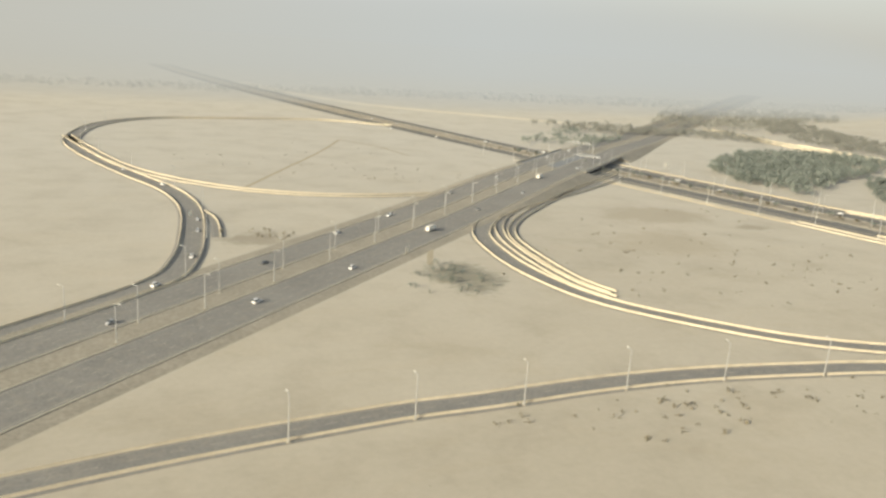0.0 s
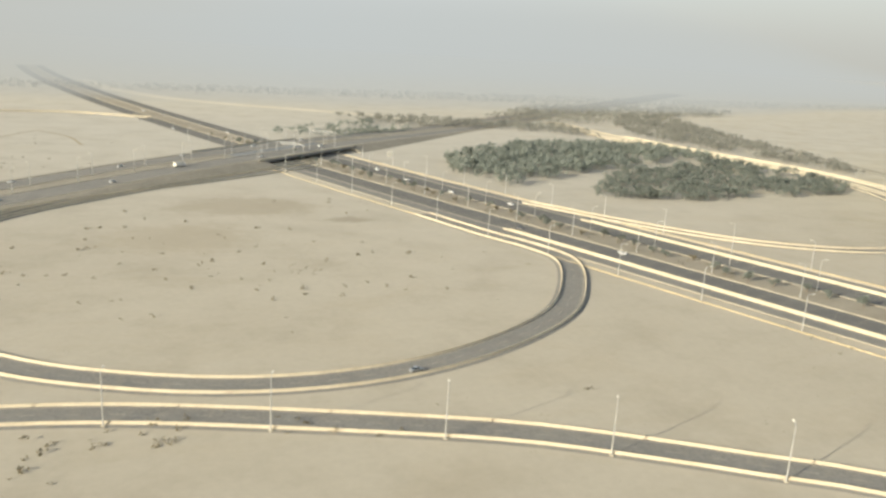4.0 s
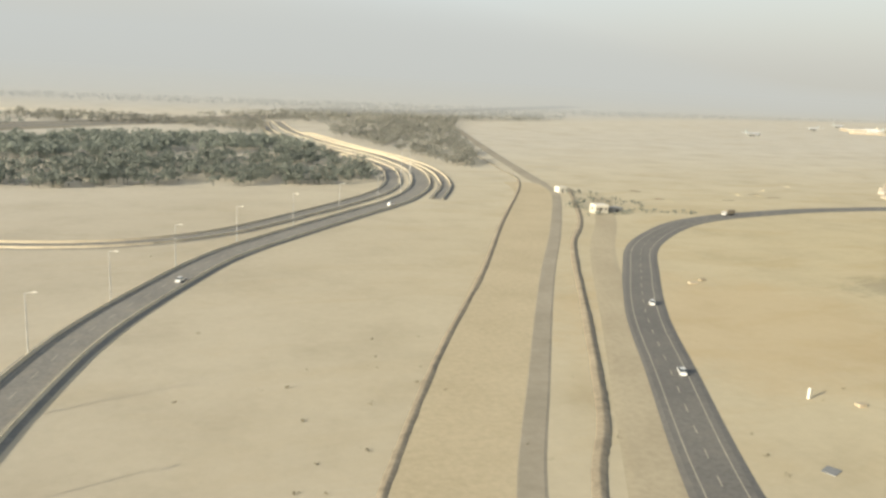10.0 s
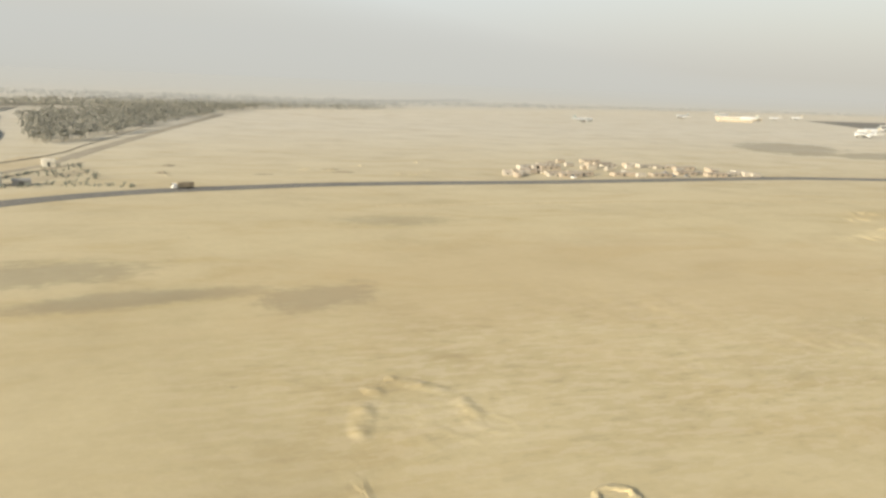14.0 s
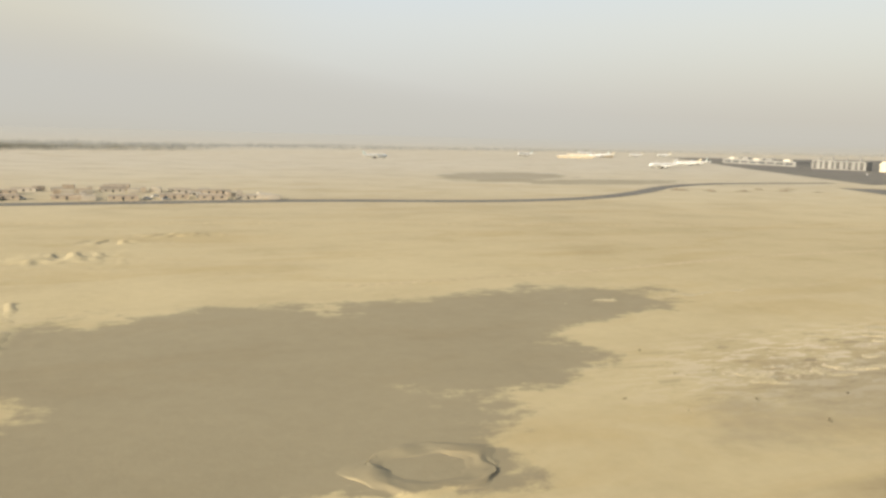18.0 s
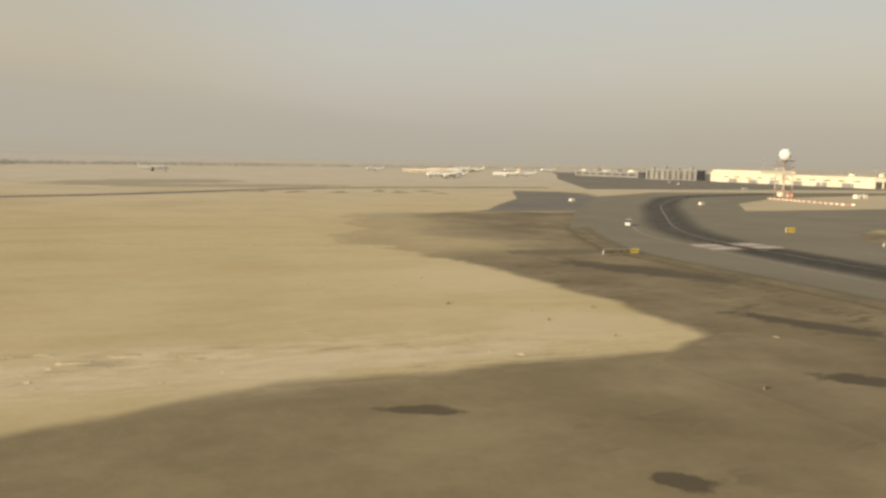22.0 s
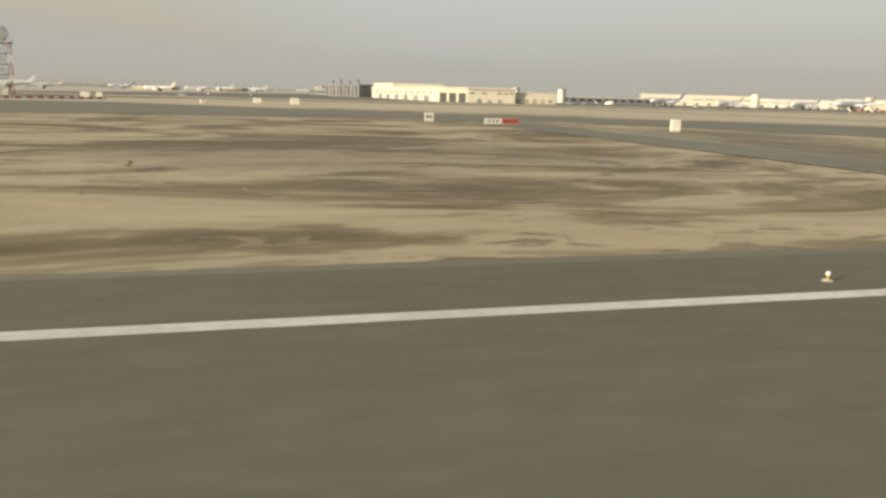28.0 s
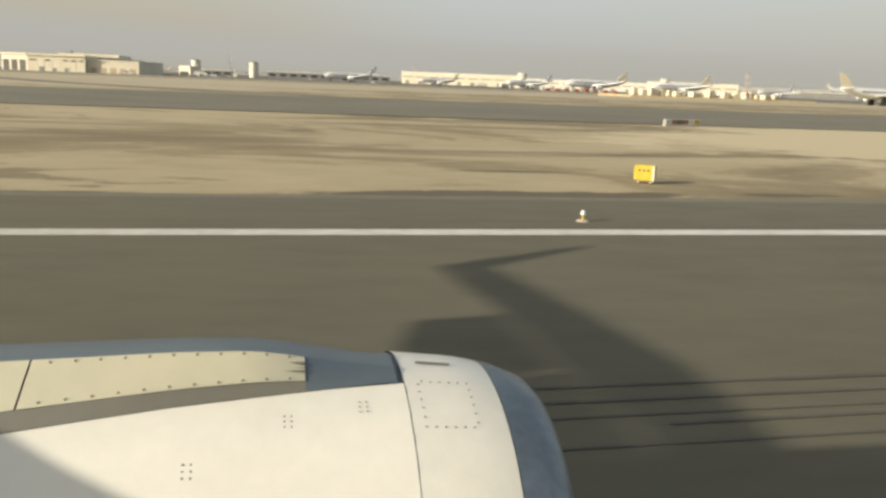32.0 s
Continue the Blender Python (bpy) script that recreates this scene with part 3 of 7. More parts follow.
def add_box(bm, lo, hi, bevel=0.0):
    x0, y0, z0 = lo
    x1, y1, z1 = hi
    vs = [bm.verts.new(p) for p in ((x0, y0, z0), (x1, y0, z0), (x1, y1, z0), (x0, y1, z0), (x0, y0, z1), (x1, y0, z1), (x1, y1, z1), (x0, y1, z1))]
    fs = [bm.faces.new([vs[i] for i in q]) for q in ((3, 2, 1, 0), (4, 5, 6, 7), (0, 1, 5, 4), (1, 2, 6, 5), (2, 3, 7, 6), (3, 0, 4, 7))]
    if bevel:
        es = list({e for f in fs for e in f.edges})
        bmesh.ops.bevel(bm, geom=es, offset=bevel, segments=1, affect="EDGES")
    return bm


def box(lo, hi, bevel=0.0):
    return add_box(bmesh.new(), lo, hi, bevel)


def add_tube(bm, rings, n=10, cap=True):
    """A skin through rings of (centre, radius, axis-u, axis-v)."""
    loops = []
    for c, r, u, v in rings:
        c, u, v = Vector(c), Vector(u), Vector(v)
        loops.append([bm.verts.new(c + (u * math.cos(2 * math.pi * k / n) + v * math.sin(2 * math.pi * k / n)) * r) for k in range(n)])
    for a, b in zip(loops, loops[1:]):
        for k in range(n):
            bm.faces.new((a[k], a[(k + 1) % n], b[(k + 1) % n], b[k]))
    if cap:
        bm.faces.new(loops[0][::-1])
        bm.faces.new(loops[-1])
    return bm


def pole(h, r0, r1, n=8, z0=0.0, at=(0, 0)):
    return add_tube(bmesh.new(), [((at[0], at[1], z0), r0, (1, 0, 0), (0, 1, 0)), ((at[0], at[1], z0 + h), r1, (1, 0, 0), (0, 1, 0))], n)


def smooth_path(pts, step=4.0):
    """A smooth line through a few plan points, sampled evenly."""
    P = [Vector((*p, 0)) if len(p) == 2 else Vector(p) for p in pts]
    P = [P[0] * 2 - P[1], *P, P[-1] * 2 - P[-2]]
    out = []
    for i in range(1, len(P) - 2):
        p0, p1, p2, p3 = P[i - 1 : i + 3]
        k = max(2, int((p2 - p1).length / step))
        for j in range(k):
            t = j / k
            out.append(0.5 * (2 * p1 + (p2 - p0) * t + (2 * p0 - 5 * p1 + 4 * p2 - p3) * t * t + (3 * p1 - p0 - 3 * p2 + p3) * t ** 3))
    out.append(P[-2])
    return out


def sides(path):
    res = []
    for i, p in enumerate(path):
        d = path[min(i + 1, len(path) - 1)] - path[max(i - 1, 0)]
        d.z = 0
        d.normalize()
        res.append(Vector((d.y, -d.x, 0)))
    return res


def sweep(path, profile, offset=0.0, z=0.0, closed=False, bm=None):
    """Run a cross-section (list of (right, up)) along a path."""
    bm = bm or bmesh.new()
    nr = sides(path)
    rows = []
    for p, n in zip(path, nr):
        rows.append([bm.verts.new(p + n * (offset + a) + Vector((0, 0, z + b))) for a, b in profile])
    m = len(profile)
    for a, b in zip(rows, rows[1:]):
        for k in range(m if closed else m - 1):
            bm.faces.new((a[k], a[(k + 1) % m], b[(k + 1) % m], b[k]))
    if closed:
        bm.faces.new(rows[0])
        bm.faces.new(rows[-1][::-1])
    return bm


JERSEY = [(-0.24, 0), (-0.24, 0.05), (-0.1, 0.16), (-0.07, 0.42), (0.07, 0.42), (0.1, 0.16), (0.24, 0.05), (0.24, 0)]


SLIM = [(a * 0.7, b) for a, b in JERSEY]


def dashes(path, offset, z, length, gap, width):
    """Broken line: short flat bars along a path."""
    bm = bmesh.new()
    nr = sides(path)
    run, on = 0.0, True
    for i in range(len(path) - 1):
        a, b = path[i], path[i + 1]
        seg = (b - a).length
        pos = 0.0
        while pos < seg - 1e-6:
            left = (length if on else gap) - run
            t = min(left, seg - pos)
            if on:
                p, q = a.lerp(b, pos / seg), a.lerp(b, (pos + t) / seg)
                n = nr[i]
                c = [p + n * (offset - width / 2), p + n * (offset + width / 2), q + n * (offset + width / 2), q + n * (offset - width / 2)]
                bm.faces.new([bm.verts.new(v + Vector((0, 0, z))) for v in c])
            run += t
            pos += t
            if run >= (length if on else gap) - 1e-6:
                run, on = 0.0, not on
    return bm


def walls_of(poly, z0, z1):
    bm = bmesh.new()
    lo = [bm.verts.new((x, y, z0)) for x, y in poly]
    hi = [bm.verts.new((x, y, z1)) for x, y in poly]
    bm.faces.new(hi)
    n = len(poly)
    for k in range(n):
        bm.faces.new((lo[k], lo[(k + 1) % n], hi[(k + 1) % n], hi[k]))
    bmesh.ops.recalc_face_normals(bm, faces=bm.faces[:])
    return bm


def road(name, pts, width, label, z=0.1, material=None, barriers=(-1, 1), lines=1, kerb=0.0, step=4.0, edge=True, wall=None):
    """A road on a slight bed, with edge lines, lane marks and low concrete barriers along its sides."""
    path = smooth_path(pts, step)
    h = width / 2
    bed = sweep(path, [(-h - 0.9, -z - 0.02), (-h, 0), (h, 0), (h + 0.9, -z - 0.02)], z=z)
    ob = tagged(part(name, bed, material or ASPHALT), label, "road", kind="structure")
    for s in barriers:
        part("barrier", sweep(path, SLIM, s * (h - 0.15), z, True), wall or CONCRETE, ob, "pale concrete safety barrier")
    if edge:
        for s in (-1, 1):
            part("edge_line", sweep(path, [(-0.07, 0), (0.07, 0)], s * (h - 0.75), z + 0.008), PALE_LINE, ob)
    for k in range(lines):
        off = -h + width * (k + 1) / (lines + 1)
        part("lane_marking", dashes(path, off, z + 0.008, 1.9, 3.4, 0.13), PALE_LINE, ob)
    return ob


# ---- ground ----
bm = bmesh.new()
xs = sorted(set([-4500, -1500, -200] + list(range(0, 1801, 100)) + CUTS[1:-1] + [2400, 4000, 6500]))
ys = [-4000, -1200, -300, -100, 0, 100, 200, 300, 400, 600, 900, 1400, 2500, 4800]
grid = [[bm.verts.new((x, y, 0)) for y in ys] for x in xs]
for i in range(len(xs) - 1):
    for j in range(len(ys) - 1):
        f = bm.faces.new((grid[i][j], grid[i + 1][j], grid[i + 1][j + 1], grid[i][j + 1]))
        f.material_index = sum(1 for c in CUTS[1:-1] if xs[i] >= c)
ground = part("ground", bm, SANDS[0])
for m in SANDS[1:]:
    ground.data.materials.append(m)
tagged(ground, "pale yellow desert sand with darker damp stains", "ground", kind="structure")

# glowing sheet painted as far dust haze round the place, thin at its foot and fading into the sky above
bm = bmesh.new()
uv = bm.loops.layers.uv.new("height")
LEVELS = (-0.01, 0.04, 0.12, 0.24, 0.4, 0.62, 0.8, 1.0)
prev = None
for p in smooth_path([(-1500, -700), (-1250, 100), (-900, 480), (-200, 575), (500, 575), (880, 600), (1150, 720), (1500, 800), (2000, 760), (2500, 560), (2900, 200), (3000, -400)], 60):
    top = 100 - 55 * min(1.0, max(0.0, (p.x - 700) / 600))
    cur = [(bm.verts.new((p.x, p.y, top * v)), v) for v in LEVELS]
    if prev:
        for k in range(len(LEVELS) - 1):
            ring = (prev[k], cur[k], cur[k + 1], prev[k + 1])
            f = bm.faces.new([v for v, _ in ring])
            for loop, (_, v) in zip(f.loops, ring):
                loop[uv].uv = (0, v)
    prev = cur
m = bpy.data.materials.new("glowing_haze_sheet")
m.use_nodes = True
nt = m.node_tree
nt.nodes.clear()
o, em, geo, sp, um, uh = (nt.nodes.new(k) for k in ("ShaderNodeOutputMaterial", "ShaderNodeEmission", "ShaderNodeNewGeometry", "ShaderNodeSeparateXYZ", "ShaderNodeUVMap", "ShaderNodeSeparateXYZ"))
nt.links.new(geo.outputs["Position"], sp.inputs[0])
nt.links.new(um.outputs[0], uh.inputs[0])
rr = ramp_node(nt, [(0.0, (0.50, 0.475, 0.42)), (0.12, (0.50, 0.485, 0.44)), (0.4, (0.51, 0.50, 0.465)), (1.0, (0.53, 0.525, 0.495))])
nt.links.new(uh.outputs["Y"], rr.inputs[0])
# the sky's warm western tint, painted on this sheet too
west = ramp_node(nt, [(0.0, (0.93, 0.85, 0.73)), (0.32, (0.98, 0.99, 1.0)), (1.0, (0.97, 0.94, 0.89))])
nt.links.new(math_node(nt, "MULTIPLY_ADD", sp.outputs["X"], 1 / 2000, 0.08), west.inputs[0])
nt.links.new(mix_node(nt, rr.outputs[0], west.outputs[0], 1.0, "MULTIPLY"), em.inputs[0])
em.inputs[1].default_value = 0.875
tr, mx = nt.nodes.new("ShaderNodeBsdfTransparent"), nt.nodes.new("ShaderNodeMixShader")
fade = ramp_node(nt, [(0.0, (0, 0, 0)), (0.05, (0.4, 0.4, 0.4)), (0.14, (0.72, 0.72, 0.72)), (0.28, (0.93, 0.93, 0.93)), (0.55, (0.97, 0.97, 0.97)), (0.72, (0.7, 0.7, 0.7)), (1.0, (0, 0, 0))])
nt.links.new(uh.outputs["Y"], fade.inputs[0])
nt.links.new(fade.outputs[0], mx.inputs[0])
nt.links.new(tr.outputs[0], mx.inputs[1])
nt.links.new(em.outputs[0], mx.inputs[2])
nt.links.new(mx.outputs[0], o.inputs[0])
haze = tagged(part("backdrop", bm, m), "glowing sheet painted as grey dust haze over the far desert", "haze", kind="structure")
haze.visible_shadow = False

# ---- motorways ----
D_A, N_A = Vector((0.72, 0.695, 0)).normalized(), Vector((0.695, -0.72, 0)).normalized()
D_B, N_B = Vector((0.337, -0.9415, 0)).normalized(), Vector((0.9415, 0.337, 0)).normalized()


def smooth(t):
    t = min(1.0, max(0.0, t))
    return t * t * (3 - 2 * t)


def deck_z(s):
    return 0.15 + 2.0 * smooth((170 - abs(s - 538)) / 130)


def line_a(off, s0, s1, step=8.0):
    n = max(2, int((s1 - s0) / step))
    return [D_A * (s0 + (s1 - s0) * k / n) + N_A * off + Vector((0, 0, deck_z(s0 + (s1 - s0) * k / n))) for k in range(n + 1)]


def line_b(off, v0, v1, step=8.0):
    n = max(2, int(abs(v1 - v0) / step))
    out = []
    for k in range(n + 1):
        v = v0 + (v1 - v0) * k / n
        bend = 0.00012 * max(0, -v - 60) ** 2
        out.append(N_B * (off + bend) + D_B * v + Vector((0, 0, 0.12)))
    return out


def carriageway(name, path, width, label, lanes, barrier_sides, mat=None, thick=0.0, first=0.0):
    h = width / 2
    prof = [(-h, 0), (h, 0)] if thick == 0 else [(-h, -thick), (-h, 0), (h, 0), (h, -thick)]
    ob = tagged(part(name, sweep(path, prof), mat or ASPHALT), label, "road", kind="structure")
    for s in (-1, 1):
        if s in barrier_sides:
            part("barrier", sweep([p for p in path if D_B.dot(p) > first] if first else path, JERSEY, s * (h - 0.1), 0, True), CONCRETE, ob, "pale concrete safety barrier")
        else:
            part("kerb", sweep(path, [(-0.15, 0), (-0.13, 0.12), (0.13, 0.12), (0.15, 0)], s * (h - 0.1), 0, True), PALE, ob)
    for s in (-1, 1):
        part("edge_line", sweep(path, [(-0.08, 0), (0.08, 0)], s * (h - 1.0), 0.012), PALE_LINE, ob)
    for k in range(1, lanes):
        part("lane_marking", dashes(path, -h + 1 + (width - 2) * k / lanes, 0.012, 1.6, 3.2, 0.14), PALE_LINE, ob)
    return ob


# the elevated motorway's two banks with the bridge between
def bank(s0, s1):
    bm = bmesh.new()
    rows = []
    n = max(2, int((s1 - s0) / 10))
    for k in range(n + 1):
        s = s0 + (s1 - s0) * k / n
        z = deck_z(s) - 0.03
        rows.append([bm.verts.new(D_A * s + N_A * o + Vector((0, 0, zz))) for o, zz in ((43 - 2 * z - 2, -0.02), (43, z), (74, z), (74 + 2 * z + 2, -0.02))])
    for a, b in zip(rows, rows[1:]):
        for k in range(3):
            bm.faces.new((a[k], a[k + 1], b[k + 1], b[k]))
    bm.faces.new(rows[0])
    bm.faces.new(rows[-1][::-1])
    return tagged(part("embankment", bm, SHOULDER), "sloping sand bank carrying the motorway", "embankment", kind="structure")


bank(-500, 508)
bank(568, 1500)
carriageway("motorway_carriageway", line_a(66.8, -500, 1500), 11.0, "near carriageway of the elevated dusty grey motorway", 4, ())
carriageway("motorway_carriageway", line_a(50.0, -500, 1500), 10.0, "far carriageway of the elevated dusty grey motorway", 4, ())
bridge = empty("road_bridge")
tagged(bridge, "grey concrete road bridge over the lower motorway", "bridge")
bd = line_a(58.5, 504, 572)
part("deck", sweep(bd, [(-16, -0.75), (-16, -0.02), (16, -0.02), (16, -0.75)], closed=True, z=-0.02), GREY_WALL, bridge)
for s in (-1, 1):
    part("parapet", sweep(bd, [(-0.15, 0), (-0.15, 0.55), (0.15, 0.55), (0.15, 0)], s * 16, -0.02, True), PALE, bridge)
for s in (508, 538, 568):
    for off in (46, 52, 58, 64, 70):
        p = D_A * s + N_A * off
        part("pier", pole(deck_z(s) - 0.75, 0.5, 0.5, 10, 0, (p.x, p.y)), GREY_WALL, bridge)
    a = D_A * s
    bm = bmesh.new()
    for o0 in (44,):
        vs = [a + N_A * 43 - D_A * 0.6, a + N_A * 73.5 - D_A * 0.6, a + N_A * 73.5 + D_A * 0.6, a + N_A * 43 + D_A * 0.6]
        lo = [bm.verts.new((v.x, v.y, deck_z(s) - 1.15)) for v in vs]
        hi = [bm.verts.new((v.x, v.y, deck_z(s) - 0.74)) for v in vs]
        bm.faces.new(lo[::-1]), bm.faces.new(hi)
        for k in range(4):
            bm.faces.new((lo[k], lo[(k + 1) % 4], hi[(k + 1) % 4], hi[k]))
    part("crossbeam", bm, GREY_WALL, bridge)

# the lower motorway: two carriageways, planted median, side roads
B0, B1 = -900, 1500
carriageway("motorway_carriageway", line_b(506.0, B0, B1), 9.6, "five-lane dusty carriageway beside the planted median", 5, (1,), ASPHALT_DARK, first=-27)
carriageway("motorway_carriageway", line_b(526.0, B0, B1), 9.2, "five-lane dusty carriageway on the far side of the median", 5, (-1,), ASPHALT_DARK, first=-25)
carriageway("side_road", line_b(497.6, -190, B1), 5.6, "narrow grey side road along the motorway", 1, (-1,), first=-27)
carriageway("side_road", line_b(534.2, -210, B1), 5.2, "narrow grey side road beyond the motorway barrier", 1, (1,), first=-25)
bm = sweep(line_b(516.0, B0, B1), [(-5.0, -0.1), (-4.7, 0.06), (4.7, 0.06), (5.0, -0.1)])
tagged(part("median", bm, DIRT), "brown planted earth strip between the carriageways", "median", kind="structure")
for off in (490.5, 538.6):
    path = line_b(off, -170, B1)
    tagged(part("kerb", sweep(path, [(-0.12, -0.12), (-0.1, 0.08), (0.1, 0.08), (0.12, -0.12)], closed=True), DUST), "pale concrete kerb line beside the side road", "kerb", kind="structure")

# ---- ramps ----
R1 = [(436, 300), (395, 268), (350, 236), (328.5, 210), (322.8, 186), (323.5, 163), (330.5, 141.5), (351, 119), (368, 108.3), (386, 102.6), (405, 102.6), (424, 108.8), (443, 121), (455, 136), (464.5, 155), (463.5, 168), (456, 186), (448, 210)]
road("loop_ramp", R1, 5.4, "grey loop ramp with pale barriers round the sand", lines=1)
R1b = [(440, 317), (393, 276.5), (353.6, 237.4), (338.4, 218.2), (330.7, 198.7), (328.5, 175.1), (329.6, 155.9), (333.2, 145.0)]
road("slip_lane", R1b, 2.7, "grey slip lane beside the loop ramp", lines=0)
R1c = [(436, 306), (391.4, 267.3), (356.4, 232.8), (341.2, 214.4), (334.0, 198.4), (331.9, 176.2), (332.4, 158.5), (335.4, 148.6)]
road("slip_lane", R1c, 2.5, "grey slip lane inside the loop ramp", lines=0)
R2 = [(60, 40), (140, 72), (215, 93), (262, 101), (284, 102.5), (304, 104), (325, 103.8), (350, 101), (365, 98.5), (382, 93.5), (413, 82), (430, 72.5), (440, 66), (452, 58), (468, 42), (482, 20), (500, -30), (535, -110), (585, -235), (640, -380)]
road("outer_ramp", R2, 5.4, "two-lane grey ramp with pale concrete edges", lines=1)
R3 = [(150, 86), (205, 139), (235, 169), (243, 188), (246.5, 215), (247.5, 245), (242.5, 272), (230, 302), (213, 350), (206.5, 389), (215, 440), (241, 474), (283, 484), (338, 490), (380, 470)]
road("curved_ramp", R3, 6.4, "curving grey ramp with pale concrete barriers", lines=1)
R3b = [(204, 398), (214, 362), (231, 312), (259, 276.5), (297, 260.5), (345, 266), (380, 292)]
road("curved_ramp", R3b, 4.2, "curving grey ramp joining the motorway", lines=0)
R3c = [(250.6, 239), (252.6, 232), (253.2, 222), (252.4, 208)]
road("slip_lane", R3c, 1.8, "short grey slip lane beside the curved ramp", lines=0, edge=False, barriers=(-1,))
R4 = [(488, 224), (503, 197), (520, 173), (535, 160.5), (553, 153), (573, 152.5), (591, 161), (610, 180.5), (629.5, 203), (642, 222), (649.5, 243), (655, 272), (652, 306), (644, 342), (636, 385), (634, 430), (640, 500)]
road("loop_ramp", R4, 4.8, "grey loop ramp with sunlit barriers round the woodland", lines=0)
R4b = [(556, -40), (557, 10), (560, 52), (562, 65), (565, 80), (570.5, 100), (579.5, 121), (590, 141), (605, 160), (622, 180), (641, 203), (655.5, 232), (664, 270), (662.5, 312), (653.5, 355), (645.5, 420), (648, 500)]
road("curved_ramp", R4b, 6.0, "two-lane grey ramp winding past the woodland", lines=1)
R4c = [(651, 203), (663.5, 232), (671, 270), (669.5, 308), (661, 352), (652.5, 420)]
road("slip_lane", R4c, 3.4, "outer grey slip lane of the winding ramp", lines=0)
# far sand road beyond the interchange
tagged(part("sand_road", sweep(smooth_path([(330, 800), (353, 704), (392, 622), (434, 580), (486, 546), (529, 512), (560, 455)], 12), [(-8, 0), (8, 0)], 0, 0.05), PALE_SAND), "bright pale sand road beyond the interchange", "sand road", kind="structure")

# ---- local roads, track, ditch and bank ----
ROAD5 = [(715, -340), (645, -160), (596, -40), (608, 8), (623, 46), (637, 75), (648, 97), (662, 120), (677, 142), (699, 162), (718, 172), (740, 178), (766, 182.5), (821, 185), (866, 189), (905, 191), (945, 187), (978, 194), (1008, 213), (1036, 237), (1062, 252), (1090, 258), (1140, 262)]
road("perimeter_road", ROAD5, 5.2, "two-lane dark asphalt road across the sand", lines=1, barriers=(), material=ASPHALT_DARK)
TRACK = [(570, -40), (592, 10), (606, 48), (620, 76), (643, 120), (665, 160), (692, 213), (699, 238)]
tagged(part("service_track", sweep(smooth_path(TRACK), [(-1.5, -0.02), (-1.1, 0.05), (1.1, 0.05), (1.5, -0.02)]), DIRT), "brown compacted service track with worn edges", "track", kind="structure")
tagged(part("service_strip", sweep(smooth_path([(x - 7, y) for x, y in TRACK]), [(-6, 0.0), (-5, 0.03), (5, 0.03), (6, 0.0)]), surface("trodden_sand", (0.455, 0.375, 0.24), (0.505, 0.42, 0.275), 0.08, 1.2, 0.97, 0.1, grain=0.4)), "trodden sand strip beside the track", "track", kind="structure")


def rough_bank(name, pts, width, height, mat, label, seed, skew=1.0, rag=1.0):
    path = smooth_path(pts, 0.8)
    nr = sides(path)
    bm = bmesh.new()
    rows = []
    cols = 11
    for i, (p, n) in enumerate(zip(path, nr)):
        row = []
        for k in range(cols):
            a = -1 + 2 * k / (cols - 1)
            q = p + n * (a * width * (skew if a < 0 else 1.0) * (1 + 0.2 * noise.noise(Vector((p.x * 0.15, p.y * 0.15, seed))) + 0.7 * rag * noise.noise(Vector((p.x * 0.8, p.y * 0.8, seed + (3 if a > 0 else 7))))))
            h = height * math.sin(math.pi * (i + 0.5) / len(path)) ** 0.5 * max(0, 1 - abs(a)) ** 0.8 * (0.75 + 0.9 * rag * noise.noise(Vector((q.x * 0.35, q.y * 0.35, seed))) + 0.6 * rag * noise.noise(Vector((q.x * 1.3, q.y * 1.3, seed))))
            row.append(bm.verts.new((q.x, q.y, max(-0.04, h) - (0.04 if k in (0, cols - 1) else 0))))
        rows.append(row)
    for a, b in zip(rows, rows[1:]):
        for k in range(cols - 1):
            bm.faces.new((a[k], a[k + 1], b[k + 1], b[k])).smooth = True
    return tagged(part(name, bm, mat), label, "earth bank", kind="structure")


# faint wheel tracks across the interchange sand
for pts in ([(268, 276), (290, 318), (312, 360), (331, 402)], [(331, 402), (345, 380), (352, 352)], [(300, 176), (306, 192), (312, 204)], [(880, 84), (914, 87), (954, 93), (1000, 92), (1030, 84)], [(760, 150), (850, 150), (960, 130), (1020, 118)]):
    tagged(part("wheel_track", sweep(smooth_path(pts), [(-0.8, 0.0), (-0.6, 0.03), (0.6, 0.03), (0.8, 0.0)]), surface("worn_track_sand", (0.39, 0.325, 0.22), (0.44, 0.37, 0.255), 0.1, 1.2, 0.97, 0.1, grain=0.4) if pts[0][0] < 500 else DUST), "faint wheel track worn into the sand", "track", kind="structure")

tagged(part("dirt_road", sweep(smooth_path([(698, 234), (704, 262), (718, 320), (730, 368), (758, 478)]), [(-2.6, -0.03), (-1.9, 0.09), (1.9, 0.09), (2.6, -0.03)]), DIRT), "dark dirt road running out to the far trees", "track", kind="structure")
DITCH = [(570, 0), (594, 51), (612, 87), (632, 123), (655, 168), (691, 237), (700, 275), (711, 330), (720, 380)]
rough_bank("earth_bank", DITCH, 0.6, 0.32, EARTH, "thin dark earth bank along the ditch", 3, 1.0, 0.3)
rough_bank("earth_bank", [(590, 5), (613, 50), (622, 65), (637, 95), (660, 142), (678, 172), (703, 225)], 0.8, 0.45, EARTH, "dark earth bank beside the service track", 4, 1.0, 0.3)
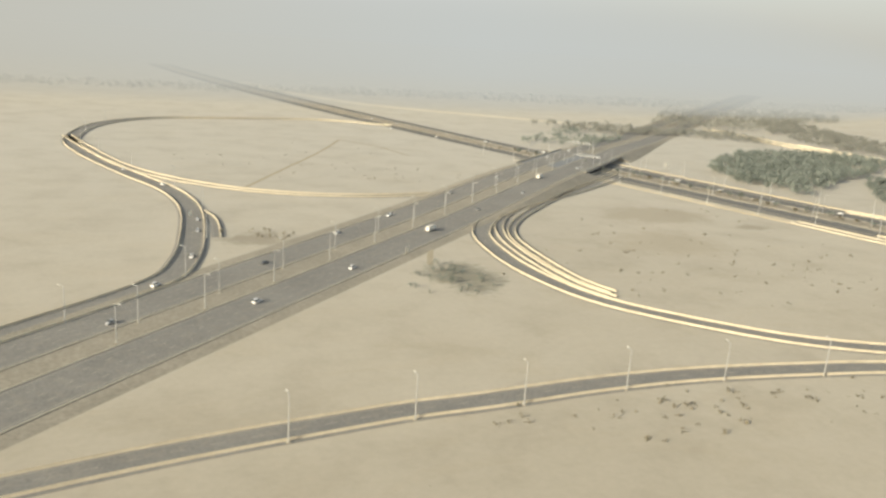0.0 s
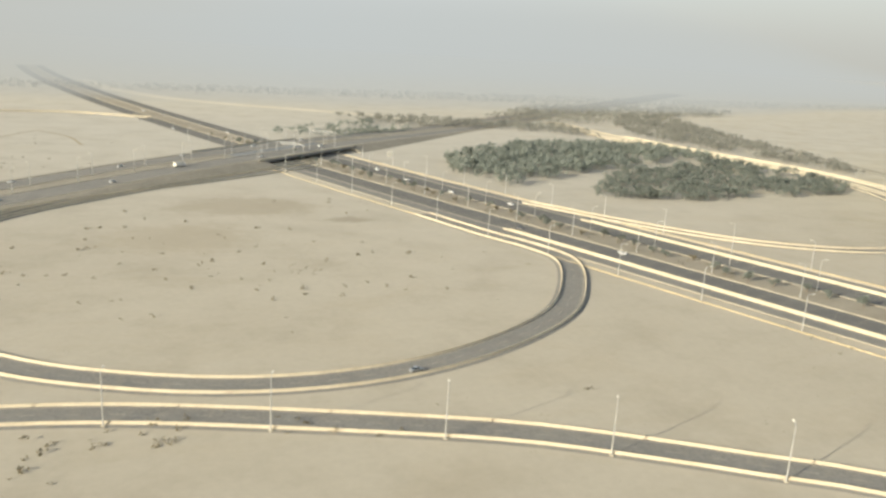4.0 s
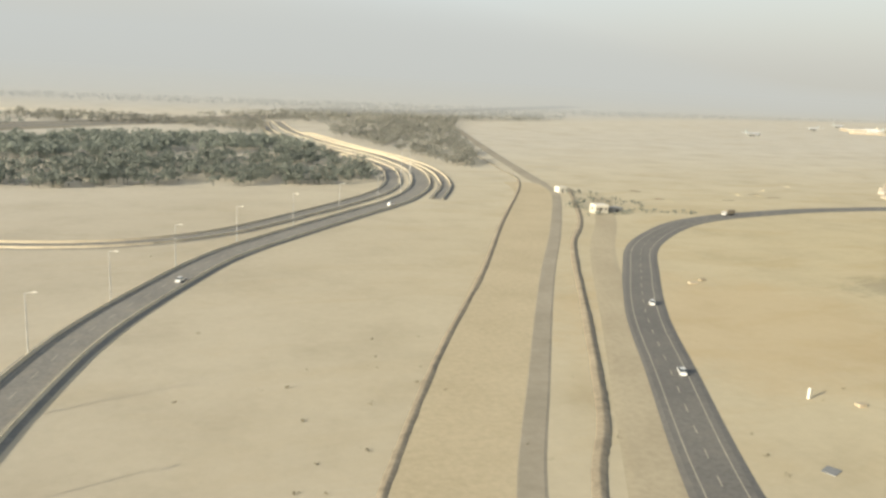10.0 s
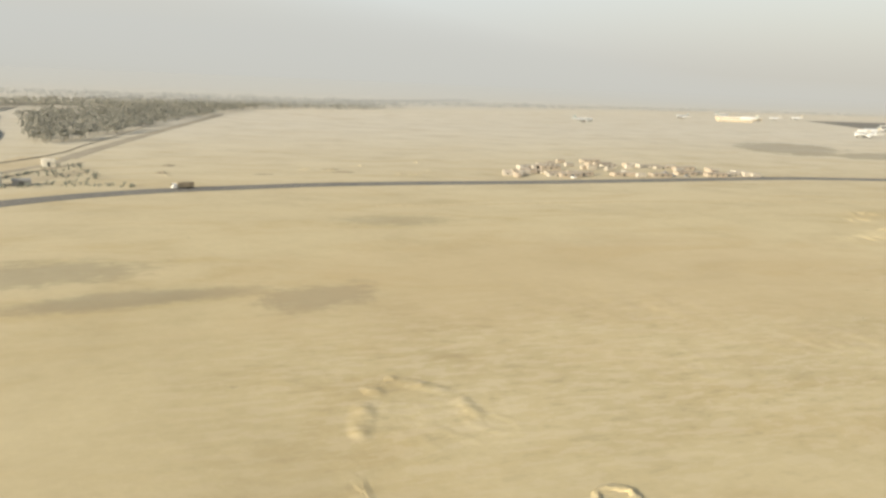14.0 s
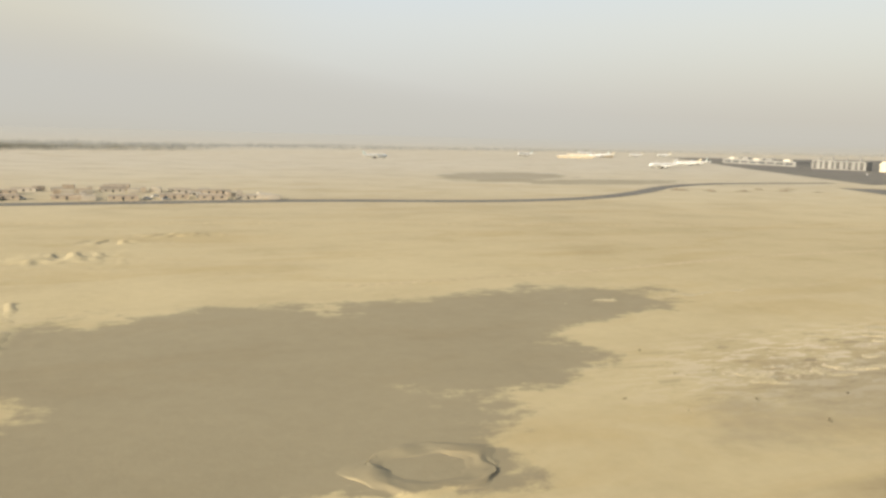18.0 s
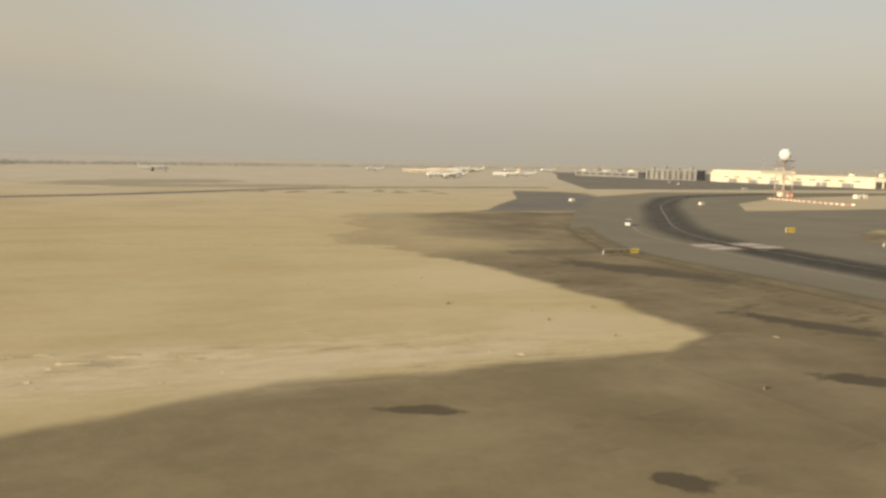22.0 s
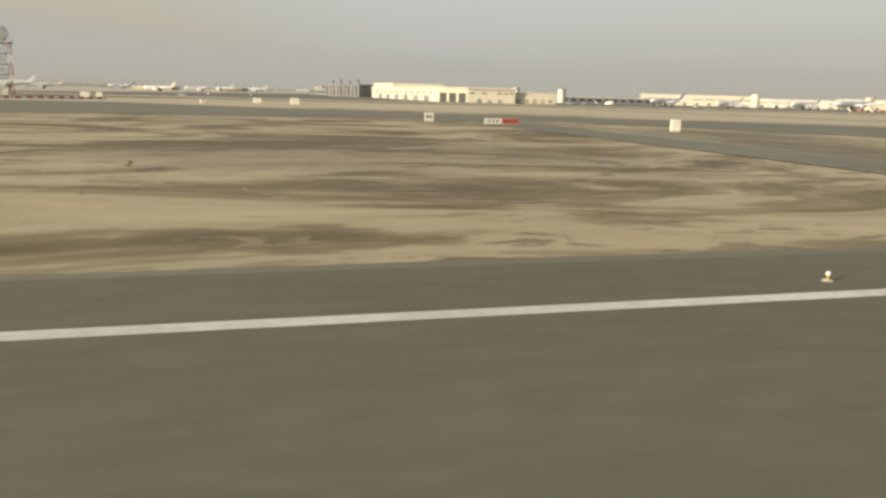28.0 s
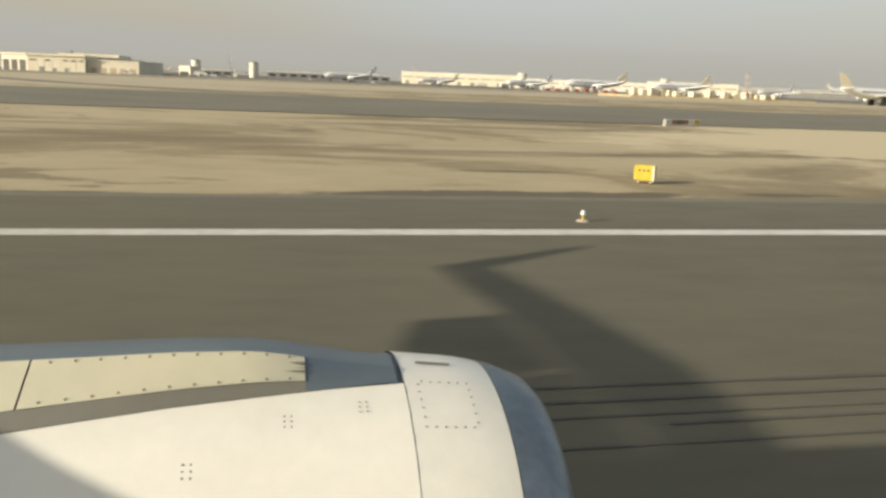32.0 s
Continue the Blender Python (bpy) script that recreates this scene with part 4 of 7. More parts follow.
tagged(part("service_strip", sweep(smooth_path([(596, 5), (617, 47), (640, 91), (664, 137), (683, 168), (704, 206)]), [(-2.6, 0.0), (-1.8, 0.035), (1.8, 0.035), (2.6, 0.0)]), surface("trodden_grey_sand", (0.40, 0.335, 0.225), (0.455, 0.385, 0.262), 0.08, 1.2, 0.97, 0.1, grain=0.4)), "trodden greyish sand strip between the bank and the road", "track", kind="structure")

# ---- airfield pavements ----
EDGE_Y = 11.5


def ragged(pts, amp, step=0.6):
    """A worn edge: points along a line, moved sideways by a small noise."""
    path = smooth_path(pts, step)
    return [(p.x + n.x * k, p.y + n.y * k) for p, n in zip(path, sides(path)) for k in (amp * (noise.noise(Vector((p.x * 0.9, p.y * 0.9, 2))) + 0.6 * noise.noise(Vector((p.x * 2.7, p.y * 2.7, 5)))),)]


bm = bmesh.new()
pts = [(1052, -45), (1052, 72), (1055, 84), (1062, 103), (1083, 139), (1122, 196), (1160, 224), (1500, 224), (1500, 236), (2600, 236), (2600, 215), (1480, 205), (1240, 205), (1180, 190), (1140, 160), (1120, 134), (1160, 138), (1190, 143), (1215, 147), (1235, 131), (1262, 115), (1288, 106), (1308, 99), (1326, 88), (1360, 79), (2600, 70), (2600, 44), (1397, 44), (1346, 47), (1317, 49.5), (1308, 52), (1297, 57), (1284, 70), (1270, 88), (1240, 89), (1130, 93), (1108, 92), (1096, 84), *ragged([(1090.8, 74.7), (1086.5, 61), (1084.8, 49), (1084.8, 42.6), (1085.7, 36), (1088.7, 28.9), (1091, 26.1), (1093.9, 23.4), (1096.5, 20.9), (1100.5, 18.9), (1106, 17.4), (1113, 16.0), (1120, 15.2)], 0.35), *ragged([(1120.6, 14.9), (1420, 14.9)], 0.1, 0.9), (2600, 14.8), (2600, -45)]
bm.faces.new([bm.verts.new((x, y, 0.03)) for x, y in pts])
bmesh.ops.triangulate(bm, faces=bm.faces[:])
bmesh.ops.recalc_face_normals(bm, faces=bm.faces[:])
taxi = tagged(part("taxiway", bm, TAXI), "grey-brown asphalt taxiway joining the runway", "taxiway", kind="structure")
runway = tagged(part("runway", box((1112, -45, 0.0), (2600, 14.4, 0.045)), RUNWAY), "brown-grey asphalt runway with white edge line", "runway", kind="structure")
part("edge_line", box((1112, EDGE_Y - 0.18, 0.047), (2600, EDGE_Y + 0.18, 0.052)), WHITE_PAINT, runway, "solid white runway edge line")
bm = bmesh.new()
rnd = random.Random(11)
for k in range(46):
    x, y, L = rnd.uniform(1378, 1480), 5.8 + rnd.gauss(0, 0.45), rnd.uniform(6, 26)
    w = rnd.uniform(0.02, 0.07)
    bm.faces.new([bm.verts.new(p) for p in ((x, y, 0.051 + 0.00005 * k), (x + L, y, 0.051 + 0.00005 * k), (x + L, y + w, 0.051 + 0.00005 * k), (x, y + w, 0.051 + 0.00005 * k))])
part("skid_marks", bm, SKID, runway, "black tyre skid marks along the runway")
tagged(part("apron", walls_of([(1150, 250), (2600, 250), (2600, 640), (1340, 640), (1284, 525), (1217, 398)], 0.0, 0.04), surface("apron_concrete", (0.165, 0.15, 0.125), (0.205, 0.187, 0.157), 0.03, 0.8, 0.9, 0.02, grime=(0.13, 0.12, 0.1))), "wide grey concrete apron before the terminals", "apron", kind="structure")
# dark tyre band and lines on the taxiway
BAND = [(1067, -40), (1066.5, 10), (1066.5, 40), (1067.5, 60), (1070, 78), (1077, 98), (1092, 122), (1118, 160), (1150, 195), (1200, 214)]


def ribbon(pts, half, z):
    """A flat strip whose first map coordinate runs from its edges (0) to its middle (1)."""
    path = smooth_path(pts)
    bm = bmesh.new()
    uv = bm.loops.layers.uv.new("across")
    rows = [[(bm.verts.new((p.x + n.x * half * k, p.y + n.y * half * k, z)), 1 - abs(k)) for k in (-1, 0, 1)] for p, n in zip(path, sides(path))]
    for a, b in zip(rows, rows[1:]):
        for k in (0, 1):
            ring = (a[k], a[k + 1], b[k + 1], b[k])
            f = bm.faces.new([v for v, u in ring])
            for loop, (v, u) in zip(f.loops, ring):
                loop[uv].uv = (u, 0)
    bmesh.ops.recalc_face_normals(bm, faces=bm.faces[:])
    return bm


part("tyre_band", ribbon(BAND, 5.6, 0.0335), TYRE_SOFT, taxi, "dark rubber band along the taxiway")
TURN = [(1150, 195), (1118, 160), (1092, 122), (1077, 98), (1070.5, 80), (1068.6, 60), (1068.4, 42), (1069.5, 33.2), (1071.7, 25.6), (1073.9, 20.2), (1077.9, 14.8), (1086, 7), (1104, -2), (1130, -8)]
part("tyre_band", ribbon(TURN[4:], 5.0, 0.0368), TYRE_THIN, taxi, "dark rubber band turning on to the runway")
part("centre_line", sweep(smooth_path(TURN), [(-0.07, 0), (0.07, 0)], 0, 0.041), PALE_LINE, taxi)
bm = bmesh.new()
bm.faces.new([bm.verts.new((x, y, 0.022)) for x, y in ((1060, 138), (1066, 143), (1076, 160), (1092, 185), (1113, 233), (1126, 226), (1123, 198), (1100, 160), (1085, 138))])
bmesh.ops.recalc_face_normals(bm, faces=bm.faces[:])
tagged(part("old_taxiway", bm, ASPHALT_DARK), "old dark asphalt strip beside the taxiway", "taxiway", kind="structure")
part("soil_drift", ribbon([(1095, 83), (1090.6, 74.7), (1086.2, 61), (1084.5, 49), (1084.5, 42.6), (1085.4, 36), (1088.4, 28.9), (1093.6, 23.2), (1100.4, 18.7), (1106, 17.2), (1113, 15.8)], 0.9, 0.0325), BLOWN_SAND, taxi, "brown soil blown over the taxiway edge")
part("soil_drift", ribbon([(1052.4, -45), (1052.4, 20), (1052.8, 45), (1052.6, 72), (1056, 86), (1063, 103)], 2.6, 0.0325), BLOWN_SOIL, taxi, "brown soil blown over the taxiway edge")
for x, y in ((1055.35, 17.0), (1056.1, 17.05)):
    part("patch_repair", walls_of([(x - 0.2, y - 0.32), (x + 0.1, y - 0.28), (x + 0.22, y + 0.3), (x - 0.1, y + 0.34)], 0.031, 0.035), TYRE_BAND, taxi, "dark asphalt patch repair")
for x, y in ((1055.4, 39.8), (1056.1, 39.6), (1055.3, 33.5), (1056.0, 33.3)):
    part("old_mark", walls_of([(x - 0.2, y - 0.15), (x + 0.25, y - 0.2), (x + 0.2, y + 0.2), (x - 0.25, y + 0.15)], 0.031, 0.036), YELLOW_WORN, taxi, "scrubbed remains of an old marking")
part("side_line", sweep(smooth_path([(1060.5, -40), (1060.5, 20), (1060.9, 42)]), [(-0.09, 0), (0.09, 0)], 0, 0.036), YELLOW_WORN, taxi)
part("side_line", sweep(smooth_path([(1060.9, 42), (1063.5, 72), (1068, 94), (1083, 120)]), [(-0.09, 0), (0.09, 0)], 0, 0.036), PALE_LINE, taxi)
part("side_line", sweep(smooth_path([(1112, 12.2), (1104, 14.0), (1096.6, 17.1), (1091.4, 20.9), (1086.9, 25.7), (1083.4, 31.2), (1080.6, 37.1), (1078.6, 43.4), (1077.3, 51.5), (1077.6, 57), (1080, 68)]), [(-0.06, 0), (0.06, 0)], 0, 0.036), PALE_LINE, taxi)
for (x0, y0), (x1, y1), worn in (
    ((1077.9, 59.4), (1080.9, 59.1), 1), ((1077.5, 51.9), (1080.9, 51.9), 1), ((1078.6, 44.1), (1081.7, 44.9), 1), ((1080.6, 37.5), (1083.5, 38.9), 1), ((1083.5, 31.4), (1086.2, 33.3), 0),
    ((1087.1, 25.7), (1089.8, 28.0), 0), ((1091.6, 20.9), (1093.7, 23.6), 0), ((1096.6, 17.0), (1098.1, 20.0), 0), ((1101.0, 15.6), (1102.3, 18.5), 0), ((1105.2, 14.3), (1106.3, 17.3), 0), ((1110.8, 12.6), (1111.5, 15.6), 0),
):
    ob = part("shoulder_mark", box((0, -0.22, 0.036), (math.hypot(x1 - x0, y1 - y0), 0.22, 0.041)), YELLOW_WORN if worn else YELLOW_PAINT, taxi)
    ob.matrix_world = pose(x0, y0, 0, 0, 0, math.degrees(math.atan2(y1 - y0, x1 - x0)))
for gx in (1064.4, 1070.4):
    part("hold_pad", box((gx - 0.1, 73.2, 0.0405), (gx + 3.9, 80.2, 0.0425)), RED_WORN, taxi, "worn red holding marking")
    for k in range(7):
        for j in (0, 1):
            x0 = gx + 0.56 * k + 0.08 * ((k * 3 + j) % 2)
            part("hold_mark", box((x0, 73.9 + j * 3.0, 0.0435), (x0 + 0.34, 75.9 + j * 3.0, 0.0455)), WHITE_PAINT, taxi)
tagged(part("service_track", sweep(smooth_path([(1316, 182), (1336, 142), (1350, 118), (1366, 98), (1390, 82)]), [(-2.2, -0.02), (-1.8, 0.04), (1.8, 0.04), (2.2, -0.02)]), TAXI), "narrow dark track across the pale sand strip", "track", kind="structure")
# narrow access road from the runway
bm = bmesh.new()
left = [(1252, 11.75), (1256, 12.0), (1258.8, 12.6), (1260.0, 13.8), (1260.2, 17), (1259.8, 30), (1259.0, 47), (1256.8, 90)]
right = [(1263.8, 90), (1265.2, 50), (1266.2, 25.7), (1266.5, 15.5), (1266.7, 13.6), (1267.2, 12.8), (1268.0, 12.3), (1269.4, 11.95)]
bm.faces.new([bm.verts.new((x, y, 0.05)) for x, y in ((1260.1, 14.0), (1259.0, 47), (1256.8, 90), (1263.8, 90), (1265.2, 50), (1266.5, 14.0))])
bmesh.ops.triangulate(bm, faces=bm.faces[:])
bmesh.ops.recalc_face_normals(bm, faces=bm.faces[:])
acc = tagged(part("access_road", bm, TAXI), "grey asphalt access road with white edge lines", "road", kind="structure")
for q in (left, right):
    part("edge_line", sweep(smooth_path(q, 0.6), [(-0.045, 0), (0.045, 0)], 0, 0.055), WHITE_PAINT, acc)


# ---- lamps along the roads ----
def lamp_post(double=False, h=7.0):
    root = empty("street_lamp")
    tagged(root, "tall grey steel street lamp beside the road", "street lamp", "road lamps")
    part("footing", box((-0.25, -0.25, -0.05), (0.25, 0.25, 0.12), 0.03), PALE, root)
    part("pole", pole(h, 0.11, 0.06, 8, 0.1), STEEL, root)
    for s in ((-1, 1) if double else (1,)):
        part("arm", add_tube(bmesh.new(), [((0, 0, h + 0.05), 0.05, (0, 1, 0), (0, 0, 1)), ((s * 0.5, 0, h + 0.22), 0.045, (0, 1, 0), (0, 0, 1)), ((s * 0.95, 0, h + 0.27), 0.04, (0, 1, 0), (0, 0, 1))], 6), STEEL, root)
        a, b = sorted((s * 0.8, s * 1.35))
        head = part("lantern", box((a, -0.14, h + 0.2), (b, 0.14, h + 0.34), 0.04), WHITE_WALL, root)
        part("lens", box((a + 0.06, -0.1, h + 0.17), (b - 0.06, 0.1, h + 0.199)), GLASS_DARK, head)
    return root


lamp1, lamp2 = lamp_post(), lamp_post(True)
used = set()


def place(proto, m):
    """Put the first one in place, then copies of it."""
    if proto.name in used:
        return copy_thing(proto, m)
    used.add(proto.name)
    proto.matrix_world = m
    return proto


for k in range(14):
    v = -205 + 20.8 * k
    for off, turn in ((490.9, -20), (538.3, 160)):
        p = N_B * off + D_B * v
        place(lamp1, pose(p.x, p.y, 0, 0, 0, turn))
    for off in (512.4, 519.8):
        p = N_B * off + D_B * (v + 10)
        place(lamp1, pose(p.x, p.y, 0.1, 0, 0, -20 if off > 516 else 160))
for k in range(15):
    s = 260 + 22 * k
    for off, turn in ((60.2, -46), (56.0, 134)):
        p = D_A * (s + (0 if off > 58 else 9)) + N_A * off
        place(lamp1, pose(p.x, p.y, deck_z(s) - 0.05, 0, 0, turn))
for pts, off, first, step_len in ((R2, 3.0, 196, 20.5), (R4b, -3.4, 14, 20.5), (R3, 3.6, 90, 34)):
    path = smooth_path(pts, 1.0)
    nr = sides(path)
    i = first
    while i < len(path) - 2 and i < first + 330:
        p = path[i] + nr[i] * off
        if abs(off) > 2.9:
            place(lamp1, pose(p.x, p.y, 0, 0, 0, math.degrees(math.atan2(-nr[i].y * off, -nr[i].x * off))))
        i += int(step_len)


# ---- road signs ----
def road_sign(x, y, z, turn, w, h, lift, label):
    root = empty("road_sign", pose(x, y, z, 0, 0, turn))
    tagged(root, label, "road sign", "white road signs")
    part("panel", box((-w / 2, -0.04, lift), (w / 2, 0.04, lift + h), 0.02), WHITE_WALL, root)
    part("back_frame", box((-w / 2 + 0.1, 0.04, lift + h * 0.2), (w / 2 - 0.1, 0.1, lift + h * 0.8), 0.02), STEEL, root)
    for sx in (-0.35, 0.35):
        part("post", pole(lift + h * 0.5, 0.05, 0.05, 6, 0, (sx * w, 0.08)), STEEL, root)


def sign_gantry(s0, o0, o1, panels):
    """A steel beam over the carriageway between two posts, with white panels."""
    root = empty("sign_gantry")
    tagged(root, "steel gantry with white direction signs over the motorway", "sign gantry", "motorway sign gantries")
    z = deck_z(s0)
    for o in (o0, o1):
        p = D_A * s0 + N_A * o
        part("post", pole(3.6, 0.14, 0.12, 8, z - 0.05, (p.x, p.y)), STEEL, root)

    def bar(a, b, z0, z1, thick, name, mat):
        c = [D_A * (s0 + t) + N_A * o for o, t in ((a, -thick), (b, -thick), (b, thick), (a, thick))]
        return part(name, walls_of([(q.x, q.y) for q in c], z + z0, z + z1), mat, root)

    bar(o0, o1, 3.3, 3.5, 0.1, "beam", STEEL)
    for a, b in panels:
        bar(a, b, 2.8, 3.9, 0.14, "panel", GREY_WALL)


road_sign(297.6, 186.8, 0, 20, 1.1, 1.5, 0.4, "small white road sign beside the motorway bank")
road_sign(471.2, 317.8, 0, 10, 2.4, 2.2, 1.2, "large white road sign beside the lower motorway")
road_sign(247, 232, 0, 30, 1.0, 1.3, 0.4, "small white road sign beside the curved ramp")
sign_gantry(534, 60, 73, ((62, 70),))
sign_gantry(582, 43, 57, ((45, 50), (51, 55)))


# ---- cars ----
def car_shell(L, W, H, nose, tail, sill):
    """A rounded car body from cross-sections along its length."""
    bm = bmesh.new()
    rows = []
    for fx, fh, fw in ((-0.5, tail * 0.75, 0.86), (-0.47, tail, 0.95), (-0.2, tail * 1.02, 1.0), (0.15, tail * 1.0, 1.0), (0.38, nose, 0.97), (0.48, nose * 0.85, 0.9), (0.5, nose * 0.6, 0.84)):
        x, h, w = fx * L, fh * H, fw * W / 2
        rows.append([bm.verts.new(p) for p in ((x, -w * 0.94, sill), (x, -w, sill + (h - sill) * 0.45), (x, -w * 0.93, h), (x, w * 0.93, h), (x, w, sill + (h - sill) * 0.45), (x, w * 0.94, sill))])
    for a, b in zip(rows, rows[1:]):
        for k in range(6):
            bm.faces.new((a[k], a[(k + 1) % 6], b[(k + 1) % 6], b[k]))
    bm.faces.new(rows[0][::-1])
    bm.faces.new(rows[-1])
    bmesh.ops.recalc_face_normals(bm, faces=bm.faces[:])
    return bm


def cabin(L, W, H, x0, x1, base, lean0, lean1):
    bm = bmesh.new()
    w0, w1 = W / 2 * 0.9, W / 2 * 0.74
    lo = [bm.verts.new(p) for p in ((x0, -w0, base), (x1, -w0, base), (x1, w0, base), (x0, w0, base))]
    hi = [bm.verts.new(p) for p in ((x0 + lean0, -w1, H), (x1 - lean1, -w1, H), (x1 - lean1, w1, H), (x0 + lean0, w1, H))]
    bm.faces.new(hi)
    for k in range(4):
        bm.faces.new((lo[k], lo[(k + 1) % 4], hi[(k + 1) % 4], hi[k]))
    return bm


def car(label, paint, L=4.7, W=1.85, H=1.5, suv=False):
    L, W, H = L * SC, W * SC, H * SC
    root = empty("car")
    tagged(root, label, "car", "cars on the roads")
    r = 0.33 * SC
    part("body", car_shell(L, W, H, 0.56 if not suv else 0.62, 0.62, r * 0.7), paint, root)
    part("glasshouse", cabin(L, W, H * 0.985, -0.45 * L if suv else -0.33 * L, 0.22 * L, H * 0.58, L * (0.04 if suv else 0.12), L * 0.13), GLASS_DARK, root)
    part("roof", box((-0.38 * L if suv else -0.2 * L, -W * 0.37, H * 0.97), (0.09 * L, W * 0.37, H * 1.01), 0.01), paint, root)
    for x in (-0.31, 0.31):
        for y in (-0.46, 0.46):
            bmw = add_tube(bmesh.new(), [((x * L, y * W - 0.05, r), r, (1, 0, 0), (0, 0, 1)), ((x * L, y * W + 0.05, r), r, (1, 0, 0), (0, 0, 1))], 10)
            wheel = part("wheel", bmw, RUBBER, root)
            e = 1 if y > 0 else -1
            part("rim", add_tube(bmesh.new(), [((x * L, y * W + e * 0.051, r), r * 0.6, (1, 0, 0), (0, 0, 1)), ((x * L, y * W + e * 0.058, r), r * 0.5, (1, 0, 0), (0, 0, 1))], 8), STEEL, wheel)
    return root


def lorry(label, paint, box_paint, L=9.5, H=3.3):
    L, H, W = L * SC, H * SC, 2.5 * SC
    root = empty("lorry")
    tagged(root, label, "lorry", "large vehicles on the roads")
    r = 0.5 * SC
    part("cab", box((L / 2 - 0.9, -W / 2, r * 0.8), (L / 2, W / 2, H * 0.8), 0.05), paint, root)
    part("windscreen", box((L / 2 - 0.3, -W / 2 * 0.9, H * 0.5), (L / 2 + 0.012, W / 2 * 0.9, H * 0.74)), GLASS_DARK, root)
    part("load_box", box((-L / 2, -W / 2, r * 1.4), (L / 2 - 1.0, W / 2, H), 0.03), box_paint, root)
    part("chassis", box((-L / 2, -W * 0.3, r * 0.8), (L / 2 - 0.6, W * 0.3, r * 1.4)), RUBBER, root)
    for x in (-0.33, -0.2, 0.36):
        for y in (-0.44, 0.44):
            part("wheel", add_tube(bmesh.new(), [((x * L, y * W - 0.06, r), r, (1, 0, 0), (0, 0, 1)), ((x * L, y * W + 0.06, r), r, (1, 0, 0), (0, 0, 1))], 10), RUBBER, root)
    return root


PAINT_W = surface("white_car_paint", (0.74, 0.73, 0.70), (0.80, 0.79, 0.76), 1.0, 6.0, 0.3, 0.0)
PAINT_S = surface("silver_car_paint", (0.42, 0.42, 0.41), (0.48, 0.48, 0.47), 1.0, 6.0, 0.3, 0.0, metal=0.5)
PAINT_D = surface("dark_car_paint", (0.07, 0.07, 0.075), (0.1, 0.1, 0.105), 1.0, 6.0, 0.3, 0.0)
PAINT_R = surface("red_car_paint", (0.42, 0.06, 0.04), (0.48, 0.08, 0.06), 1.0, 6.0, 0.3, 0.0)
CARS = [car("white saloon car on the dusty road", PAINT_W), car("white off-road car on the dusty road", PAINT_W, 4.9, 1.95, 1.85, True), car("silver saloon car on the dusty road", PAINT_S), car("dark grey saloon car on the road", PAINT_D), car("red saloon car on the road", PAINT_R)]
LORRY = lorry("white box lorry on the motorway", PAINT_W, WHITE_WALL)
DUSTY_LORRY = lorry("dusty tan lorry with a pale cab on the perimeter road", PAINT_W, EARTH, 9.5, 2.9)


def drive(proto, p, ahead, z=0.0):
    place(proto, pose(p.x, p.y, z, 0, 0, math.degrees(math.atan2(ahead.y, ahead.x))))


rnd = random.Random(21)
for k in range(17):
    s = 270 + 19 * k + rnd.uniform(-6, 6)
    off = rnd.choice((63.5, 66, 68.5)) if k % 2 else rnd.choice((47.5, 50, 52.5))
    drive(LORRY if k in (5, 11) else CARS[rnd.choice((0, 1, 0, 2, 3))], D_A * s + N_A * off, D_A if k % 2 else -D_A, deck_z(s))
for v, off, c, way in ((-118, 528, 1, -1), (-95, 524.5, 0, -1), (-176, 527, 0, -1), (-200, 529, 1, -1), (-240, 526, 0, -1), (-276, 528, 2, -1), (-158, 507, 4, 1), (-140, 504.5, 3, 1), (-262, 508, 0, 1), (-300, 505, 0, 1), (-46, 527.5, 0, -1), (-70, 523.6, 0, -1), (-20, 505, 3, 1), (12, 508, 0, 1), (-325, 528, 0, -1), (-350, 526, 1, -1)):
    drive(CARS[c], N_B * off + D_B * v, D_B * way, 0.12)
for pts, spots in ((R4b, ((166, 0), (252, 1))), (ROAD5[2:], ((150, 0), (120, 0))), (R1, ((300, 2), (90, 0))), (R3, ((140, 1), (165, 0), (178, 0), (230, 1), (262, 0), (118, 1)))):
    path = smooth_path(pts, 1.0)
    nr = sides(path)
    for i, c in spots:
        i = min(i, len(path) - 2)
        drive(CARS[c], path[i] + nr[i] * 1.2, path[i + 1] - path[i], 0.1)
path = smooth_path(ROAD5[2:], 1.0)
k = min(range(len(path)), key=lambda i: (path[i] - Vector((726, 174, 0))).length)
drive(DUSTY_LORRY, path[k] + sides(path)[k] * -1.0, path[k - 1] - path[k], 0.1)


# ---- trees and scrub ----
def leaf_cloud(rnd, centre, radius, count, size, verts, faces):
    """Many small bent leaf sprays round a few limb ends."""
    hubs = [Vector((rnd.gauss(0, 0.5), rnd.gauss(0, 0.5), rnd.uniform(-0.35, 0.6))) * radius for _ in range(6)]
    for _ in range(count):
        c = Vector(centre) + rnd.choice(hubs) + Vector((rnd.gauss(0, 0.3), rnd.gauss(0, 0.3), rnd.gauss(0, 0.22))) * radius
        u = Vector((rnd.gauss(0, 1), rnd.gauss(0, 1), rnd.gauss(0, 0.6))).normalized() * size * rnd.uniform(0.6, 1.4)
        w = u.cross(Vector((rnd.gauss(0, 1), rnd.gauss(0, 1), rnd.gauss(0, 1)))).normalized() * size * rnd.uniform(0.35, 0.8)
        i = len(verts)
        verts += [c - u, c + w, c + u, c - w]
        faces += [(i, i + 1, i + 2), (i, i + 2, i + 3)]


